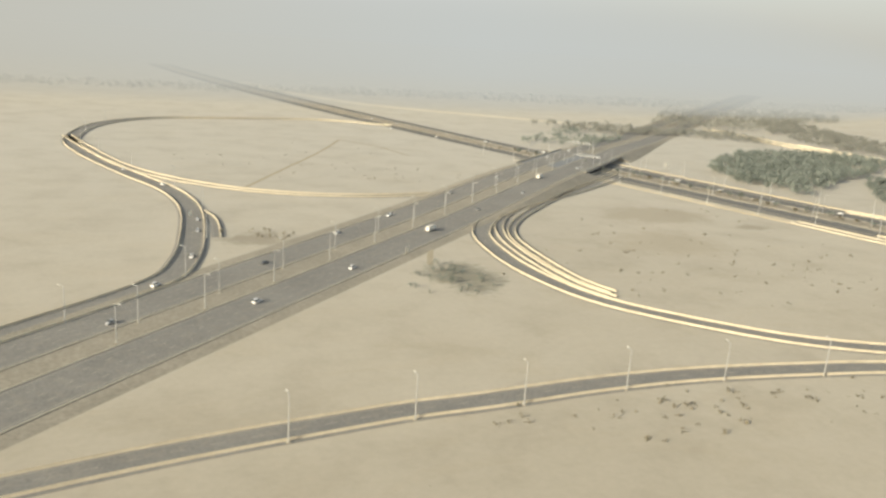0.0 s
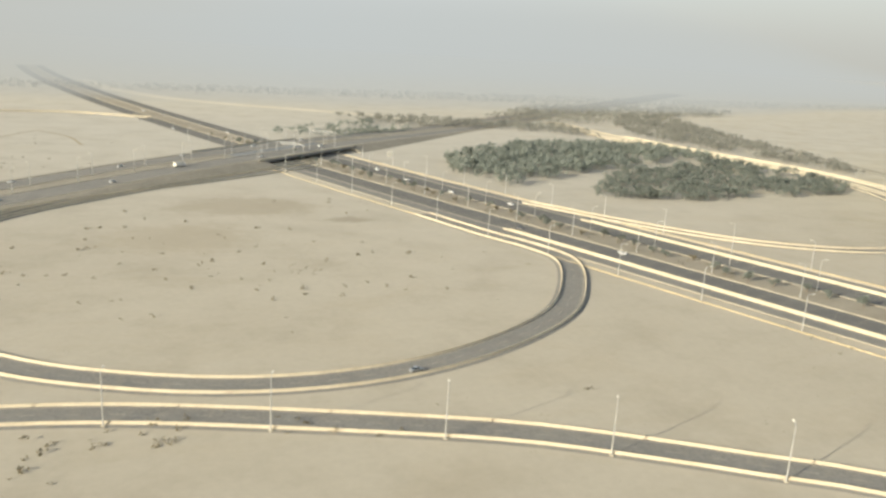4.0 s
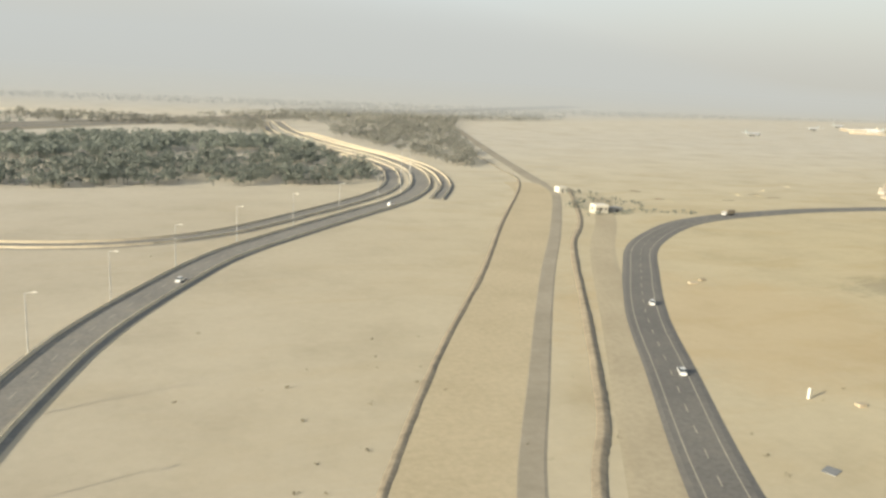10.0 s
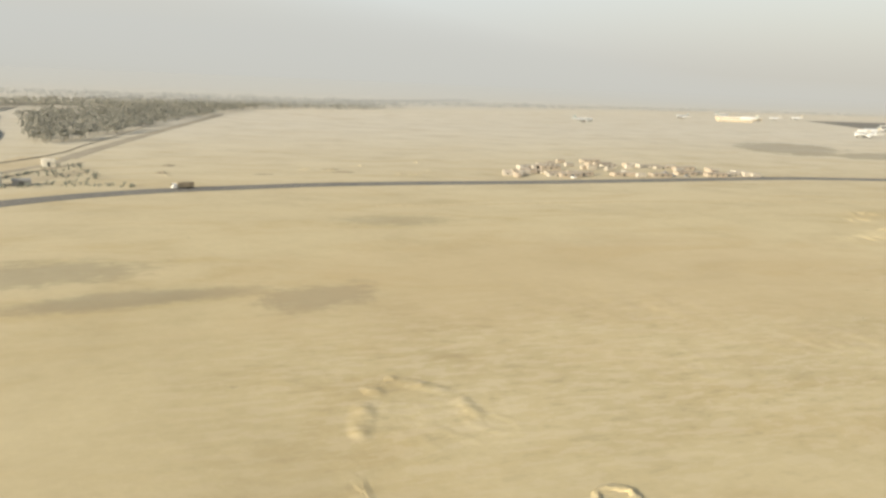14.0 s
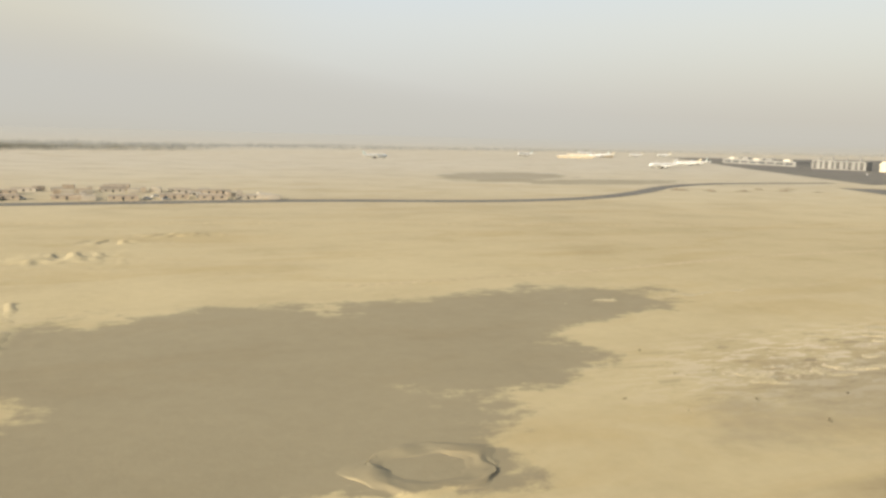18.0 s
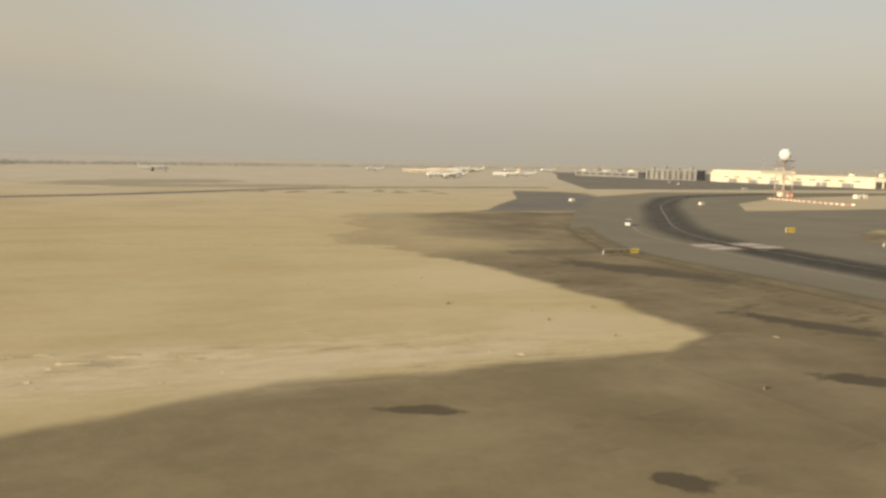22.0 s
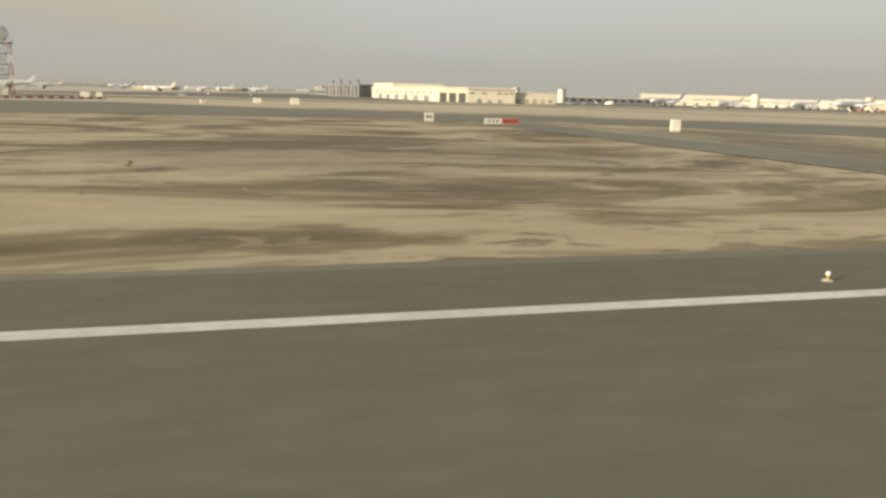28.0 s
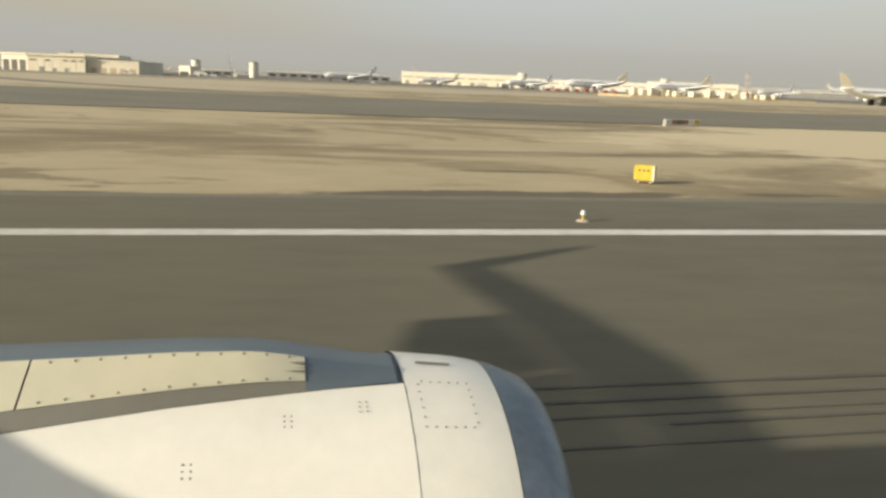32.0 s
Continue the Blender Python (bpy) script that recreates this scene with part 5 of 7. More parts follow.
def mesh_of(name, verts, faces, mat, parent=None):
    me = bpy.data.meshes.new(name)
    me.from_pydata([tuple(v) for v in verts], [], faces)
    me.materials.append(mat)
    ob = new(name, me)
    if parent:
        ob.parent = parent
    return ob


def tree(h, seed, label, mat=LEAF):
    rnd = random.Random(seed)
    root = empty("tree")
    tagged(root, label, "tree", "median trees")
    bm = bmesh.new()
    X, Y = (1, 0, 0), (0, 1, 0)
    add_tube(bm, [((0, 0, -0.05), 0.09, X, Y), ((0.04, 0.02, h * 0.3), 0.07, X, Y), ((0.1, -0.03, h * 0.55), 0.04, X, Y)], 6)
    for k in range(5):
        a = k * 1.3 + rnd.random()
        e = (math.cos(a) * h * 0.25, math.sin(a) * h * 0.25, h * rnd.uniform(0.55, 0.8))
        add_tube(bm, [((0.04, 0, h * 0.3), 0.04, X, Y), (e, 0.012, X, Y)], 5)
    part("trunk", bm, BARK, root)
    v, f = [], []
    leaf_cloud(rnd, (0, 0, h * 0.6), h * 0.46, 420, h * 0.085, v, f)
    mesh_of("crown", v, f, mat, root)
    return root


TREES = [tree(2.6, 5, "dusty green tree on the motorway median"), tree(2.0, 6, "small dusty green tree on the motorway median"), tree(1.5, 7, "low brown-green bush on the motorway median", LEAF_DRY)]
rnd = random.Random(31)
for k in range(54):
    v = -215 + k * 5.6 + rnd.uniform(-1.5, 1.5)
    p = N_B * (516 + rnd.uniform(-3.0, 3.0)) + D_B * v
    place(TREES[rnd.choice((0, 1, 1, 2, 2))], pose(p.x, p.y, 0.15, 0, 0, rnd.uniform(0, 360)))
BIG_TREES = [tree(3.4, 15, "large dark green bushy tree on the motorway median"), tree(2.8, 16, "broad dark green bush on the motorway median")]
for k, (x, y) in enumerate(((514, 80), (519, 73), (521, 68), (522, 65), (525.5, 64), (516, 76.5), (524, 59), (527, 54), (522.5, 70), (519, 91), (510, 104), (528, 47))):
    place(BIG_TREES[k % 2], pose(x, y, 0.12, 0, 0, k * 77))


def inside(p, poly):
    x, y = p
    hit = False
    for (x0, y0), (x1, y1) in zip(poly, poly[1:] + poly[:1]):
        if (y0 > y) != (y1 > y) and x < (x1 - x0) * (y - y0) / (y1 - y0) + x0:
            hit = not hit
    return hit


def woodland(poly, count, h0, h1, label, seed, mat=LEAF, sprays=55, thin=0.0):
    """A plantation: many trees with trunks and loose crowns, as one wood."""
    rnd = random.Random(seed)
    verts, faces = [], []
    x0, x1 = min(p[0] for p in poly), max(p[0] for p in poly)
    y0, y1 = min(p[1] for p in poly), max(p[1] for p in poly)
    made = 0
    for _ in range(count * 12):
        if made >= count:
            break
        p = (rnd.uniform(x0, x1), rnd.uniform(y0, y1))
        if not inside(p, poly) or noise.noise(Vector((p[0] * 0.05, p[1] * 0.05, seed))) < thin - 0.35:
            continue
        made += 1
        h = rnd.uniform(h0, h1)
        i = len(verts)
        verts += [Vector((p[0] + a, p[1] + b, z)) for z in (0, h * 0.6) for a, b in ((0.08, 0), (-0.05, 0.07), (-0.05, -0.07))]
        faces += [(i, i + 1, i + 4, i + 3), (i + 1, i + 2, i + 5, i + 4), (i + 2, i, i + 3, i + 5)]
        leaf_cloud(rnd, (p[0], p[1], h * 0.6), h * 0.5, sprays, h * 0.13, verts, faces)
    return tagged(mesh_of("woodland", verts, faces, mat), label, "woodland", kind="stuff")


WOOD1 = [(492, 312), (486, 285), (496, 252), (510, 262), (552, 288), (590, 302), (612, 322), (643, 316), (638, 340), (628, 366), (600, 370), (556, 364), (516, 336)]
WOOD2 = [(518, 232), (542, 220), (584, 224), (632, 230), (644, 244), (649, 270), (647, 300), (630, 312), (606, 304), (590, 286), (566, 284), (540, 262)]
woodland(WOOD1, 760, 3.0, 5.0, "dense dusty green plantation beside the motorway", 1, sprays=44)
woodland(WOOD2, 560, 2.4, 4.2, "dusty green plantation inside the loop ramp", 2, thin=0.12, sprays=48)
woodland([(676, 335), (681, 300), (687, 270), (696, 286), (705, 315), (721, 365), (755, 478), (792, 572), (740, 560), (690, 490), (668, 440), (664, 400)], 760, 2.6, 4.4, "dense haze-pale trees beyond the winding ramp", 3, sprays=36, mat=LEAF_HAZED)
woodland([(490, 505), (500, 470), (535, 448), (566, 452), (600, 436), (630, 410), (636, 470), (600, 486), (550, 500)], 380, 2.6, 4.4, "haze-pale belt of trees along the far sand road", 14, sprays=26, mat=LEAF_HAZED)
woodland([(600, 515), (680, 490), (760, 565), (860, 585), (920, 640), (900, 680), (700, 640)], 900, 3.0, 5.0, "far haze-pale woodland beyond the motorway", 4, sprays=20, mat=LEAF_HAZED)
woodland([(430, 400), (470, 380), (520, 430), (500, 470)], 120, 2.5, 4.0, "dusty trees beyond the bridge", 8, sprays=30)
woodland([(-100, 660), (900, 690), (1500, 850), (1900, 820), (1900, 850), (1500, 880), (-100, 710)], 3400, 2.0, 3.6, "far low line of trees on the horizon", 5, sprays=11, mat=LEAF_HAZED)
woodland([(300, 178), (284, 154), (309, 151), (310, 170)], 30, 0.8, 1.8, "low green scrub on the sand", 6, sprays=40)
woodland([(682, 176), (692, 176.5), (706, 180), (716, 176), (716, 179), (704, 186), (692, 179), (684, 179)], 46, 0.5, 1.1, "low dark hedge round the roadside building", 9, sprays=30)
woodland([(682, 184), (688, 183), (689, 192), (697, 196), (706, 186), (709, 190), (702, 222), (697, 218), (693, 200), (684, 192)], 60, 0.5, 1.4, "low dusty scrub behind the roadside building", 19, sprays=30)
woodland([(252, 214), (268, 200), (274, 208), (258, 220)], 18, 0.5, 1.2, "low dry scrub on the sand", 7, LEAF_DRY, 30)


def scrub(name, spots, label, seed, size=0.5, mat=LEAF_DRY):
    rnd = random.Random(seed)
    verts, faces = [], []
    for x, y, sx, sy, n in spots:
        for _ in range(n):
            h = size * rnd.uniform(0.4, 1.2)
            leaf_cloud(rnd, (rnd.gauss(x, sx), rnd.gauss(y, sy), h * 0.35), h, 12, h * 0.4, verts, faces)
    return tagged(mesh_of(name, verts, faces, mat), label, "scrub", kind="stuff")


scrub("scrub", [(360, 90, 26, 3, 60), (310, 93, 14, 4, 40), (395, 150, 30, 16, 60), (380, 180, 22, 14, 40), (430, 225, 10, 6, 12), (300, 340, 30, 30, 30), (330, 300, 20, 14, 24)], "dry brown desert scrub on the sand", 41)
scrub("scrub", [(486, 90, 3, 20, 26), (600, 80, 5, 8, 12), (640, 60, 14, 10, 12), (592, 56, 2, 5, 8), (560, 100, 12, 25, 14)], "small dry tufts on the open sand", 43, 0.26)
scrub("scrub", [(820, 74, 12, 10, 16), (905, 44, 16, 6, 20), (950, 32, 20, 2, 20), (1130, 34, 26, 8, 16), (1200, 30, 30, 8, 16), (1030, 50, 8, 12, 10)], "low dry weeds on the trodden ground", 42, 0.16)
PLANTED = [N_B * (516 + (-1.6 if k % 2 else 1.6)) + D_B * (-320 + 6.5 * k) for k in range(56)]
scrub("median_shrubs", [(p.x, p.y, 1.3, 1.5, 5) for p in PLANTED], "low brown-green shrubs planted along the median", 44, 0.55)


# ---- sand heaps, pit, rubble ----
def heap(name, x, y, rx, ry, h, label, seed, mat=DUST, ring=False, rough=0.0):
    bm = bmesh.new()
    n, rings = (54, 16) if rough else (34, 10)
    rows = []
    for j in range(rings + 1):
        t = j / rings
        row = []
        for k in range(n):
            a = 2 * math.pi * k / n
            w = 1 + 0.35 * noise.noise(Vector((math.cos(a) * 1.7 + seed, math.sin(a) * 1.7, t * 2)))
            z = h * math.sin(math.pi * min(1, t * 1.02)) ** 1.5 if ring else h * (1 - t) ** 1.3
            z *= max(0.1, 0.9 + 0.8 * noise.noise(Vector((math.cos(a) * t * 3 + seed * 2, math.sin(a) * t * 3, 5))) + 0.5 * noise.noise(Vector((math.cos(a) * t * 9 + seed * 2, math.sin(a) * t * 9, 8))))
            if rough:
                q = Vector((math.cos(a) * t * rx * 0.55 + seed, math.sin(a) * t * ry * 0.55, 3))
                z *= max(0.05, 1 + rough * (1.1 - 3.2 * abs(noise.noise(q)) - 1.4 * abs(noise.noise(q * 2.7))))
            rr_ = (0.45 + 0.55 * t) if ring else t
            row.append(bm.verts.new((x + math.cos(a) * rx * rr_ * w, y + math.sin(a) * ry * rr_ * w, z - 0.03)))
        rows.append(row)
    for a, b in zip(rows, rows[1:]):
        for k in range(n):
            bm.faces.new((a[k], a[(k + 1) % n], b[(k + 1) % n], b[k])).smooth = True
    return tagged(part(name, bm, mat), label, "sand heap", kind="structure")


heap("sand_pit", 873.8, 36.4, 4.4, 3.4, 0.13, "shallow pit of pale sand with a raised rim", 3, SANDS[2], ring=True, rough=0.4)
heap("sand_pit", 745.5, 38.2, 1.9, 1.5, 0.2, "small sand pit with a raised rim", 12, SAND, ring=True)
heap("sand_pit", 728.9, 38.2, 0.6, 0.5, 0.14, "small sand pit with a raised rim", 14, SAND, ring=True)
heap("sand_mound", 730.5, 43, 1.6, 4.5, 0.1, "low wind-cut mound of sand", 10, SAND)


def dune_field(name, x0, x1, y0, y1, cell, clusters, mat, label, seed, keep=0.15):
    """Low relief of wind-cut sand: ridged noise that rises in a few clusters."""
    nx, ny = int((x1 - x0) / cell), int((y1 - y0) / cell)
    verts, faces = [], []
    for j in range(ny + 1):
        for i in range(nx + 1):
            x, y = x0 + i * cell, y0 + j * cell
            rim = min(1, 4 * i / nx, 4 * (nx - i) / nx, 4 * j / ny, 4 * (ny - j) / ny)
            m = 0.13 * max(0, 0.1 + noise.noise(Vector((x * 0.045, y * 0.07, seed)))) ** 0.8 * rim
            for cx, cy, rx, ry, a in clusters:
                d = ((x - cx) / rx) ** 2 + ((y - cy) / ry) ** 2
                if d < 6:
                    m = max(m, a * math.exp(-d))
            q = Vector((x * 0.34 + seed, y * 0.24, seed))
            ridge = 1 - 2.2 * abs(noise.noise(q)) - 0.8 * abs(noise.noise(q * 2.3)) - 0.35 * abs(noise.noise(q * 5.1))
            verts.append((x, y, max(-0.06, m * (keep + ridge) - 0.02)))
    for j in range(ny):
        for i in range(nx):
            a = j * (nx + 1) + i
            if max(verts[b][2] for b in (a, a + 1, a + nx + 1, a + nx + 2)) > -0.03:
                faces.append((a, a + 1, a + nx + 2, a + nx + 1))
    ob = mesh_of(name, verts, faces, mat)
    ob.data.polygons.foreach_set("use_smooth", [True] * len(faces))
    tagged(ob, label, "sand dunes", kind="structure")


dune_field("sand_dunes", 796, 884, 50, 140, 0.45, [(841.5, 80, 4.5, 4.5, 0.75), (852, 111, 5, 3.5, 0.5), (840, 107, 6, 4, 0.34), (818, 74, 4.5, 3, 0.5), (830.6, 76.5, 3, 2.4, 0.34), (836, 66.5, 4, 2.6, 0.36), (831, 59.5, 2, 1.5, 0.28), (821, 60, 5, 2.4, 0.32), (848, 108, 5, 3, 0.4), (867, 131, 7, 3, 0.36), (857, 124, 6, 3, 0.36), (845, 73, 4, 5, 0.34)], SANDS[2], "wind-cut low dunes and bulldozed sand spoil", 4)
RIDGE = smooth_path([(849.4, 82), (849.8, 72), (850.4, 63), (849.8, 56), (849.2, 50), (849.3, 44), (851.2, 39), (852.6, 35), (853.2, 29)], 1.3)
dune_field("sand_ridge", 840, 860, 24, 86, 0.22, [(p.x, p.y, 0.7, 1.4, 0.2) for p in RIDGE] + [(p.x - 1.8, p.y, 1.8, 1.6, 0.13) for p in RIDGE], SANDS[2], "ragged ridge of bulldozed sand beside damp ground", 5, 0.15)
SCRAPE = smooth_path([(732.4, 51), (733.8, 55), (735.6, 59), (737.4, 60.4), (739.0, 59.2), (740.6, 57.4), (741.5, 55), (741.9, 52)], 0.8)
dune_field("sand_bank", 726, 748, 44, 66, 0.22, [(p.x, p.y, 0.9, 0.9, 0.14) for p in SCRAPE] + [(736.5, 54.5, 3.2, 3.0, 0.05)], SAND, "broken bank round a shallow scraped sand pit", 8, 0.5)
dune_field("sand_dunes", 660, 800, 26, 120, 0.9, [(700, 60, 10, 5, 0.12), (770, 76, 12, 6, 0.16), (785, 60, 10, 5, 0.2)], SAND, "faint wind-cut ripples of desert sand", 9)
verts, faces = [], []
rnd = random.Random(51)
for cx, cy, sx, sy, n in ((907, 44, 3, 0.8, 50), (919, 36, 2.5, 0.9, 40), (928, 49, 5, 1.0, 50), (958, 36, 9, 2, 40), (985, 37, 12, 1.5, 40), (965, 46, 10, 4, 40), (1000, 36, 18, 0.8, 20), (1150, 17.2, 26, 0.7, 60)):
    for _ in range(n):
        x, y, r = rnd.gauss(cx, sx), rnd.gauss(cy, sy), rnd.uniform(0.06, 0.24) * (0.5 if x > 1040 else 1)
        if y < 15.6 or (1040 < x < 1116):
            continue
        i = len(verts)
        verts += [Vector((x + rnd.uniform(0.5, 1) * r * math.cos(a) * 1.6, y + rnd.uniform(0.5, 1) * r * math.sin(a), 0)) for a in (0, 1.25, 2.5, 3.8, 5.0)] + [Vector((x + rnd.uniform(-0.2, 0.2) * r, y, r * rnd.uniform(0.15, 0.4)))]
        faces += [(i + k, i + (k + 1) % 5, i + 5) for k in range(5)]
tagged(mesh_of("rubble", verts, faces, surface("broken_caliche", (0.46, 0.38, 0.26), (0.58, 0.49, 0.35), 0.5, 3.0, 0.95, 0.2)), "broken pale caliche lumps on the ground", "rubble", kind="stuff")


def crust_patch(cx, cy, sx, sy, rot, n, big, rnd):
    """A patch of broken crust: thin tilted plates, lifted a little above the ground."""
    root = empty("crust_patch", pose(cx, cy, 0, 0, 0, rot))
    tagged(root, "patch of broken pale caliche crust on the sand", "ground crust", "crust patches")
    for _ in range(n):
        x, y = rnd.gauss(0, sx), rnd.gauss(0, sy)
        r = big * rnd.uniform(0.25, 1.0) ** 1.5
        z = rnd.uniform(0.2, 1.0) * min(0.07, r * 0.11)
        tx, ty = rnd.uniform(-0.04, 0.04), rnd.uniform(-0.06, 0.06)
        m = rnd.randint(7, 10)
        rim = [(r * rnd.uniform(0.55, 1.1) * 1.5 * math.cos(2 * math.pi * k / m), r * rnd.uniform(0.55, 1.1) * 0.7 * math.sin(2 * math.pi * k / m)) for k in range(m)]
        verts = [Vector((x + a * 1.5, y + b * 1.5, -0.02)) for a, b in rim] + [Vector((x + a, y + b, max(0.01, z + a * tx + b * ty))) for a, b in rim]
        faces = [(k, (k + 1) % m, m + (k + 1) % m, m + k) for k in range(m)] + [tuple(range(m, 2 * m))]
        mesh_of("crust_plate", verts, faces, CALICHE, root)


CALICHE = surface("pale_caliche_crust", (0.46, 0.385, 0.235), (0.55, 0.47, 0.31), 0.5, 4.0, 0.97, 0.5, grime=(0.36, 0.29, 0.17))
rnd = random.Random(77)
for spot in [(906, 44, 4.0, 0.9, 0, 34, 0.8), (928, 48.5, 6.0, 1.2, -18, 40, 1.0), (919, 36, 2.4, 0.8, 0, 22, 0.7), (930, 51.8, 5, 0.7, 12, 50, 0.8), (940, 48, 3.5, 0.6, -8, 22, 0.9), (949, 56, 5, 2.2, 0, 46, 0.8), (952, 50, 3, 1.2, 0, 14, 0.9), (962, 31.5, 5, 1.4, 8, 34, 0.7), (976, 40, 4, 0.6, -6, 16, 1.0), (950, 33, 3, 1.6, 0, 20, 0.5), (988, 42, 8, 1.0, 0, 26, 0.6), (1004, 40, 3, 0.5, -12, 14, 0.5), (912, 70.5, 6, 0.4, 2, 14, 0.7)]:
    crust_patch(*spot, rnd)


# ---- fence posts, barrier, marker board by the overrun ----
def fence_post():
    root = empty("fence_post")
    tagged(root, "short white concrete fence post on the sand", "fence post", "airfield fence posts")
    part("shaft", pole(0.34, 0.03, 0.025, 6), PALE, root)
    part("cap", pole(0.03, 0.035, 0.015, 6, 0.34), PALE, root)
    return root


fp = fence_post()
for k in range(26):
    place(fp, pose(901.5 + k * 0.62, 28.5 + 0.1 * math.sin(k * 2.1), 0, 3 * math.sin(k * 5.0), 3 * math.cos(k * 3.7), 0))


def marker_board(x, y, turn):
    root = empty("marker_board", pose(x, y, 0, 0, 0, turn))
    tagged(root, "red and white striped marker board on posts", "marker board")
    for k in range(6):
        part("stripe", box((-0.9 + 0.3 * k, -0.03, 0.35), (-0.6 + 0.3 * k, 0.03, 1.1)), RED if k % 2 else WHITE_WALL, root)
    for s in (-0.7, 0.7):
        part("post", pole(0.5, 0.04, 0.04, 6, 0, (s, 0.06)), STEEL, root)
    return root


marker_board(839.0, 28.0, -15)


# ---- buildings ----
def along(a, b, t, out=0.0):
    """A point on the wall a-b, moved outwards."""
    a, b = Vector(a), Vector(b)
    d = (b - a).normalized()
    return a + (b - a) * t + Vector((d.y, -d.x)) * out


def wall_panel(name, a, b, t0, t1, z0, z1, mat, parent, out=0.05, deep=0.12, label=""):
    """A slab set on the wall a-b (outside is to the right of a to b)."""
    p = [along(a, b, t0, out), along(a, b, t1, out), along(a, b, t1, out - deep), along(a, b, t0, out - deep)]
    return part(name, walls_of([(q.x, q.y) for q in p], z0, z1), mat, parent, label)


def hall(name, poly, h, mat, label, roof_mat=None, parapet=0.35):
    root = empty(name)
    tagged(root, label, "building")
    part("wall", walls_of(poly, -0.05, h), mat, root)
    c = Vector((sum(p[0] for p in poly) / len(poly), sum(p[1] for p in poly) / len(poly)))
    big = [tuple(c + (Vector(p) - c) * 1.012) for p in poly]
    part("roof", walls_of(big, h, h + parapet), roof_mat or WHITE_WALL, root)
    return root


# white hut and neighbours by the track
DUSTY_WALL = surface("dusty_white_wall", (0.56, 0.52, 0.43), (0.63, 0.59, 0.49), 0.3, 2.0, 0.85, 0.02, grime=(0.47, 0.42, 0.33))
hut = hall("house", [(686.6, 179.6), (690.4, 179.6), (690.4, 182.6), (686.6, 182.6)], 1.9, DUSTY_WALL, "small white flat-roofed building by the track")
for t in (0.12, 0.42, 0.72):
    wall_panel("window", (686.6, 179.6), (690.4, 179.6), t, t + 0.14, 0.95, 1.45, DARK_OPEN, hut)
wall_panel("door", (686.6, 179.6), (690.4, 179.6), 0.31, 0.39, 0, 1.4, DARK_OPEN, hut)
wall_panel("window", (686.6, 182.6), (686.6, 179.6), 0.3, 0.6, 0.95, 1.45, DARK_OPEN, hut)
annex = hall("shed", [(692.5, 181), (696, 181.6), (695.6, 184), (692.1, 183.4)], 0.9, GREY_WALL, "low grey shed beside the white building", GREY_WALL)
wall_panel("door", (692.5, 181), (696, 181.6), 0.35, 0.6, 0, 0.75, DARK_OPEN, annex)
hut2 = hall("shed", [(694.4, 215.3), (697.2, 215.8), (696.8, 218), (694, 217.5)], 1.4, WHITE_WALL, "small white shed at the end of the track")
wall_panel("door", (694.4, 215.3), (697.2, 215.8), 0.4, 0.58, 0, 1.1, DARK_OPEN, hut2)


TAN = surface("tan_cladding", (0.46, 0.385, 0.27), (0.54, 0.455, 0.33), 0.3, 2.0, 0.85, 0.02)
CABIN_TAN = surface("dusty_tan_cladding", (0.37, 0.315, 0.25), (0.43, 0.37, 0.295), 0.3, 2.0, 0.85, 0.02, grime=(0.31, 0.26, 0.2))
GREY_PALE = surface("dusty_white_cladding", (0.41, 0.375, 0.315), (0.48, 0.44, 0.375), 0.3, 2.0, 0.8, 0.02, grain=0.4)


def cabin_shed(L, W, h, mat, label, seed):
    rnd = random.Random(seed)
    root = empty("site_cabin")
    tagged(root, label, "site cabin", "cabins in the works yard")
    part("wall", box((-L / 2, -W / 2, 0), (L / 2, W / 2, h), 0.03), mat, root)
    bm = bmesh.new()
    rows = []
    for x in (-L / 2 - 0.12, L / 2 + 0.12):
        rows.append([bm.verts.new(p) for p in ((x, -W / 2 - 0.12, h), (x, 0, h + 0.22), (x, W / 2 + 0.12, h), (x, 0, h + 0.14))])
    for k in range(4):
        bm.faces.new((rows[0][k], rows[0][(k + 1) % 4], rows[1][(k + 1) % 4], rows[1][k]))
    part("roof", bm, CABIN_TAN if seed % 2 else GREY_PALE, root)
    part("door", box((-0.25, -W / 2 - 0.03, 0), (0.25, -W / 2 + 0.03, min(1.0, h * 0.8))), DARK_OPEN, root)
    for s in (-0.3, 0.3):
        part("window", box((s * L - 0.25, -W / 2 - 0.03, h * 0.45), (s * L + 0.25, -W / 2 + 0.03, h * 0.8)), GLASS_DARK, root)
    return root


def container(mat, label):
    root = empty("shipping_container")
    tagged(root, label, "container", "containers in the works yard")
    L, W, h = 2.9, 1.15, 1.2
    part("body", box((-L / 2, -W / 2, 0.04), (L / 2, W / 2, h), 0.02), mat, root)
    for k in range(9):
        part("rib", box((-L / 2 + 0.15 + k * 0.32, -W / 2 - 0.03, 0.1), (-L / 2 + 0.27 + k * 0.32, -W / 2 + 0.02, h - 0.06)), mat, root)
    part("door", box((L / 2 - 0.02, -W / 2 + 0.06, 0.1), (L / 2 + 0.03, W / 2 - 0.06, h - 0.06)), GREY_WALL, root)
    return root


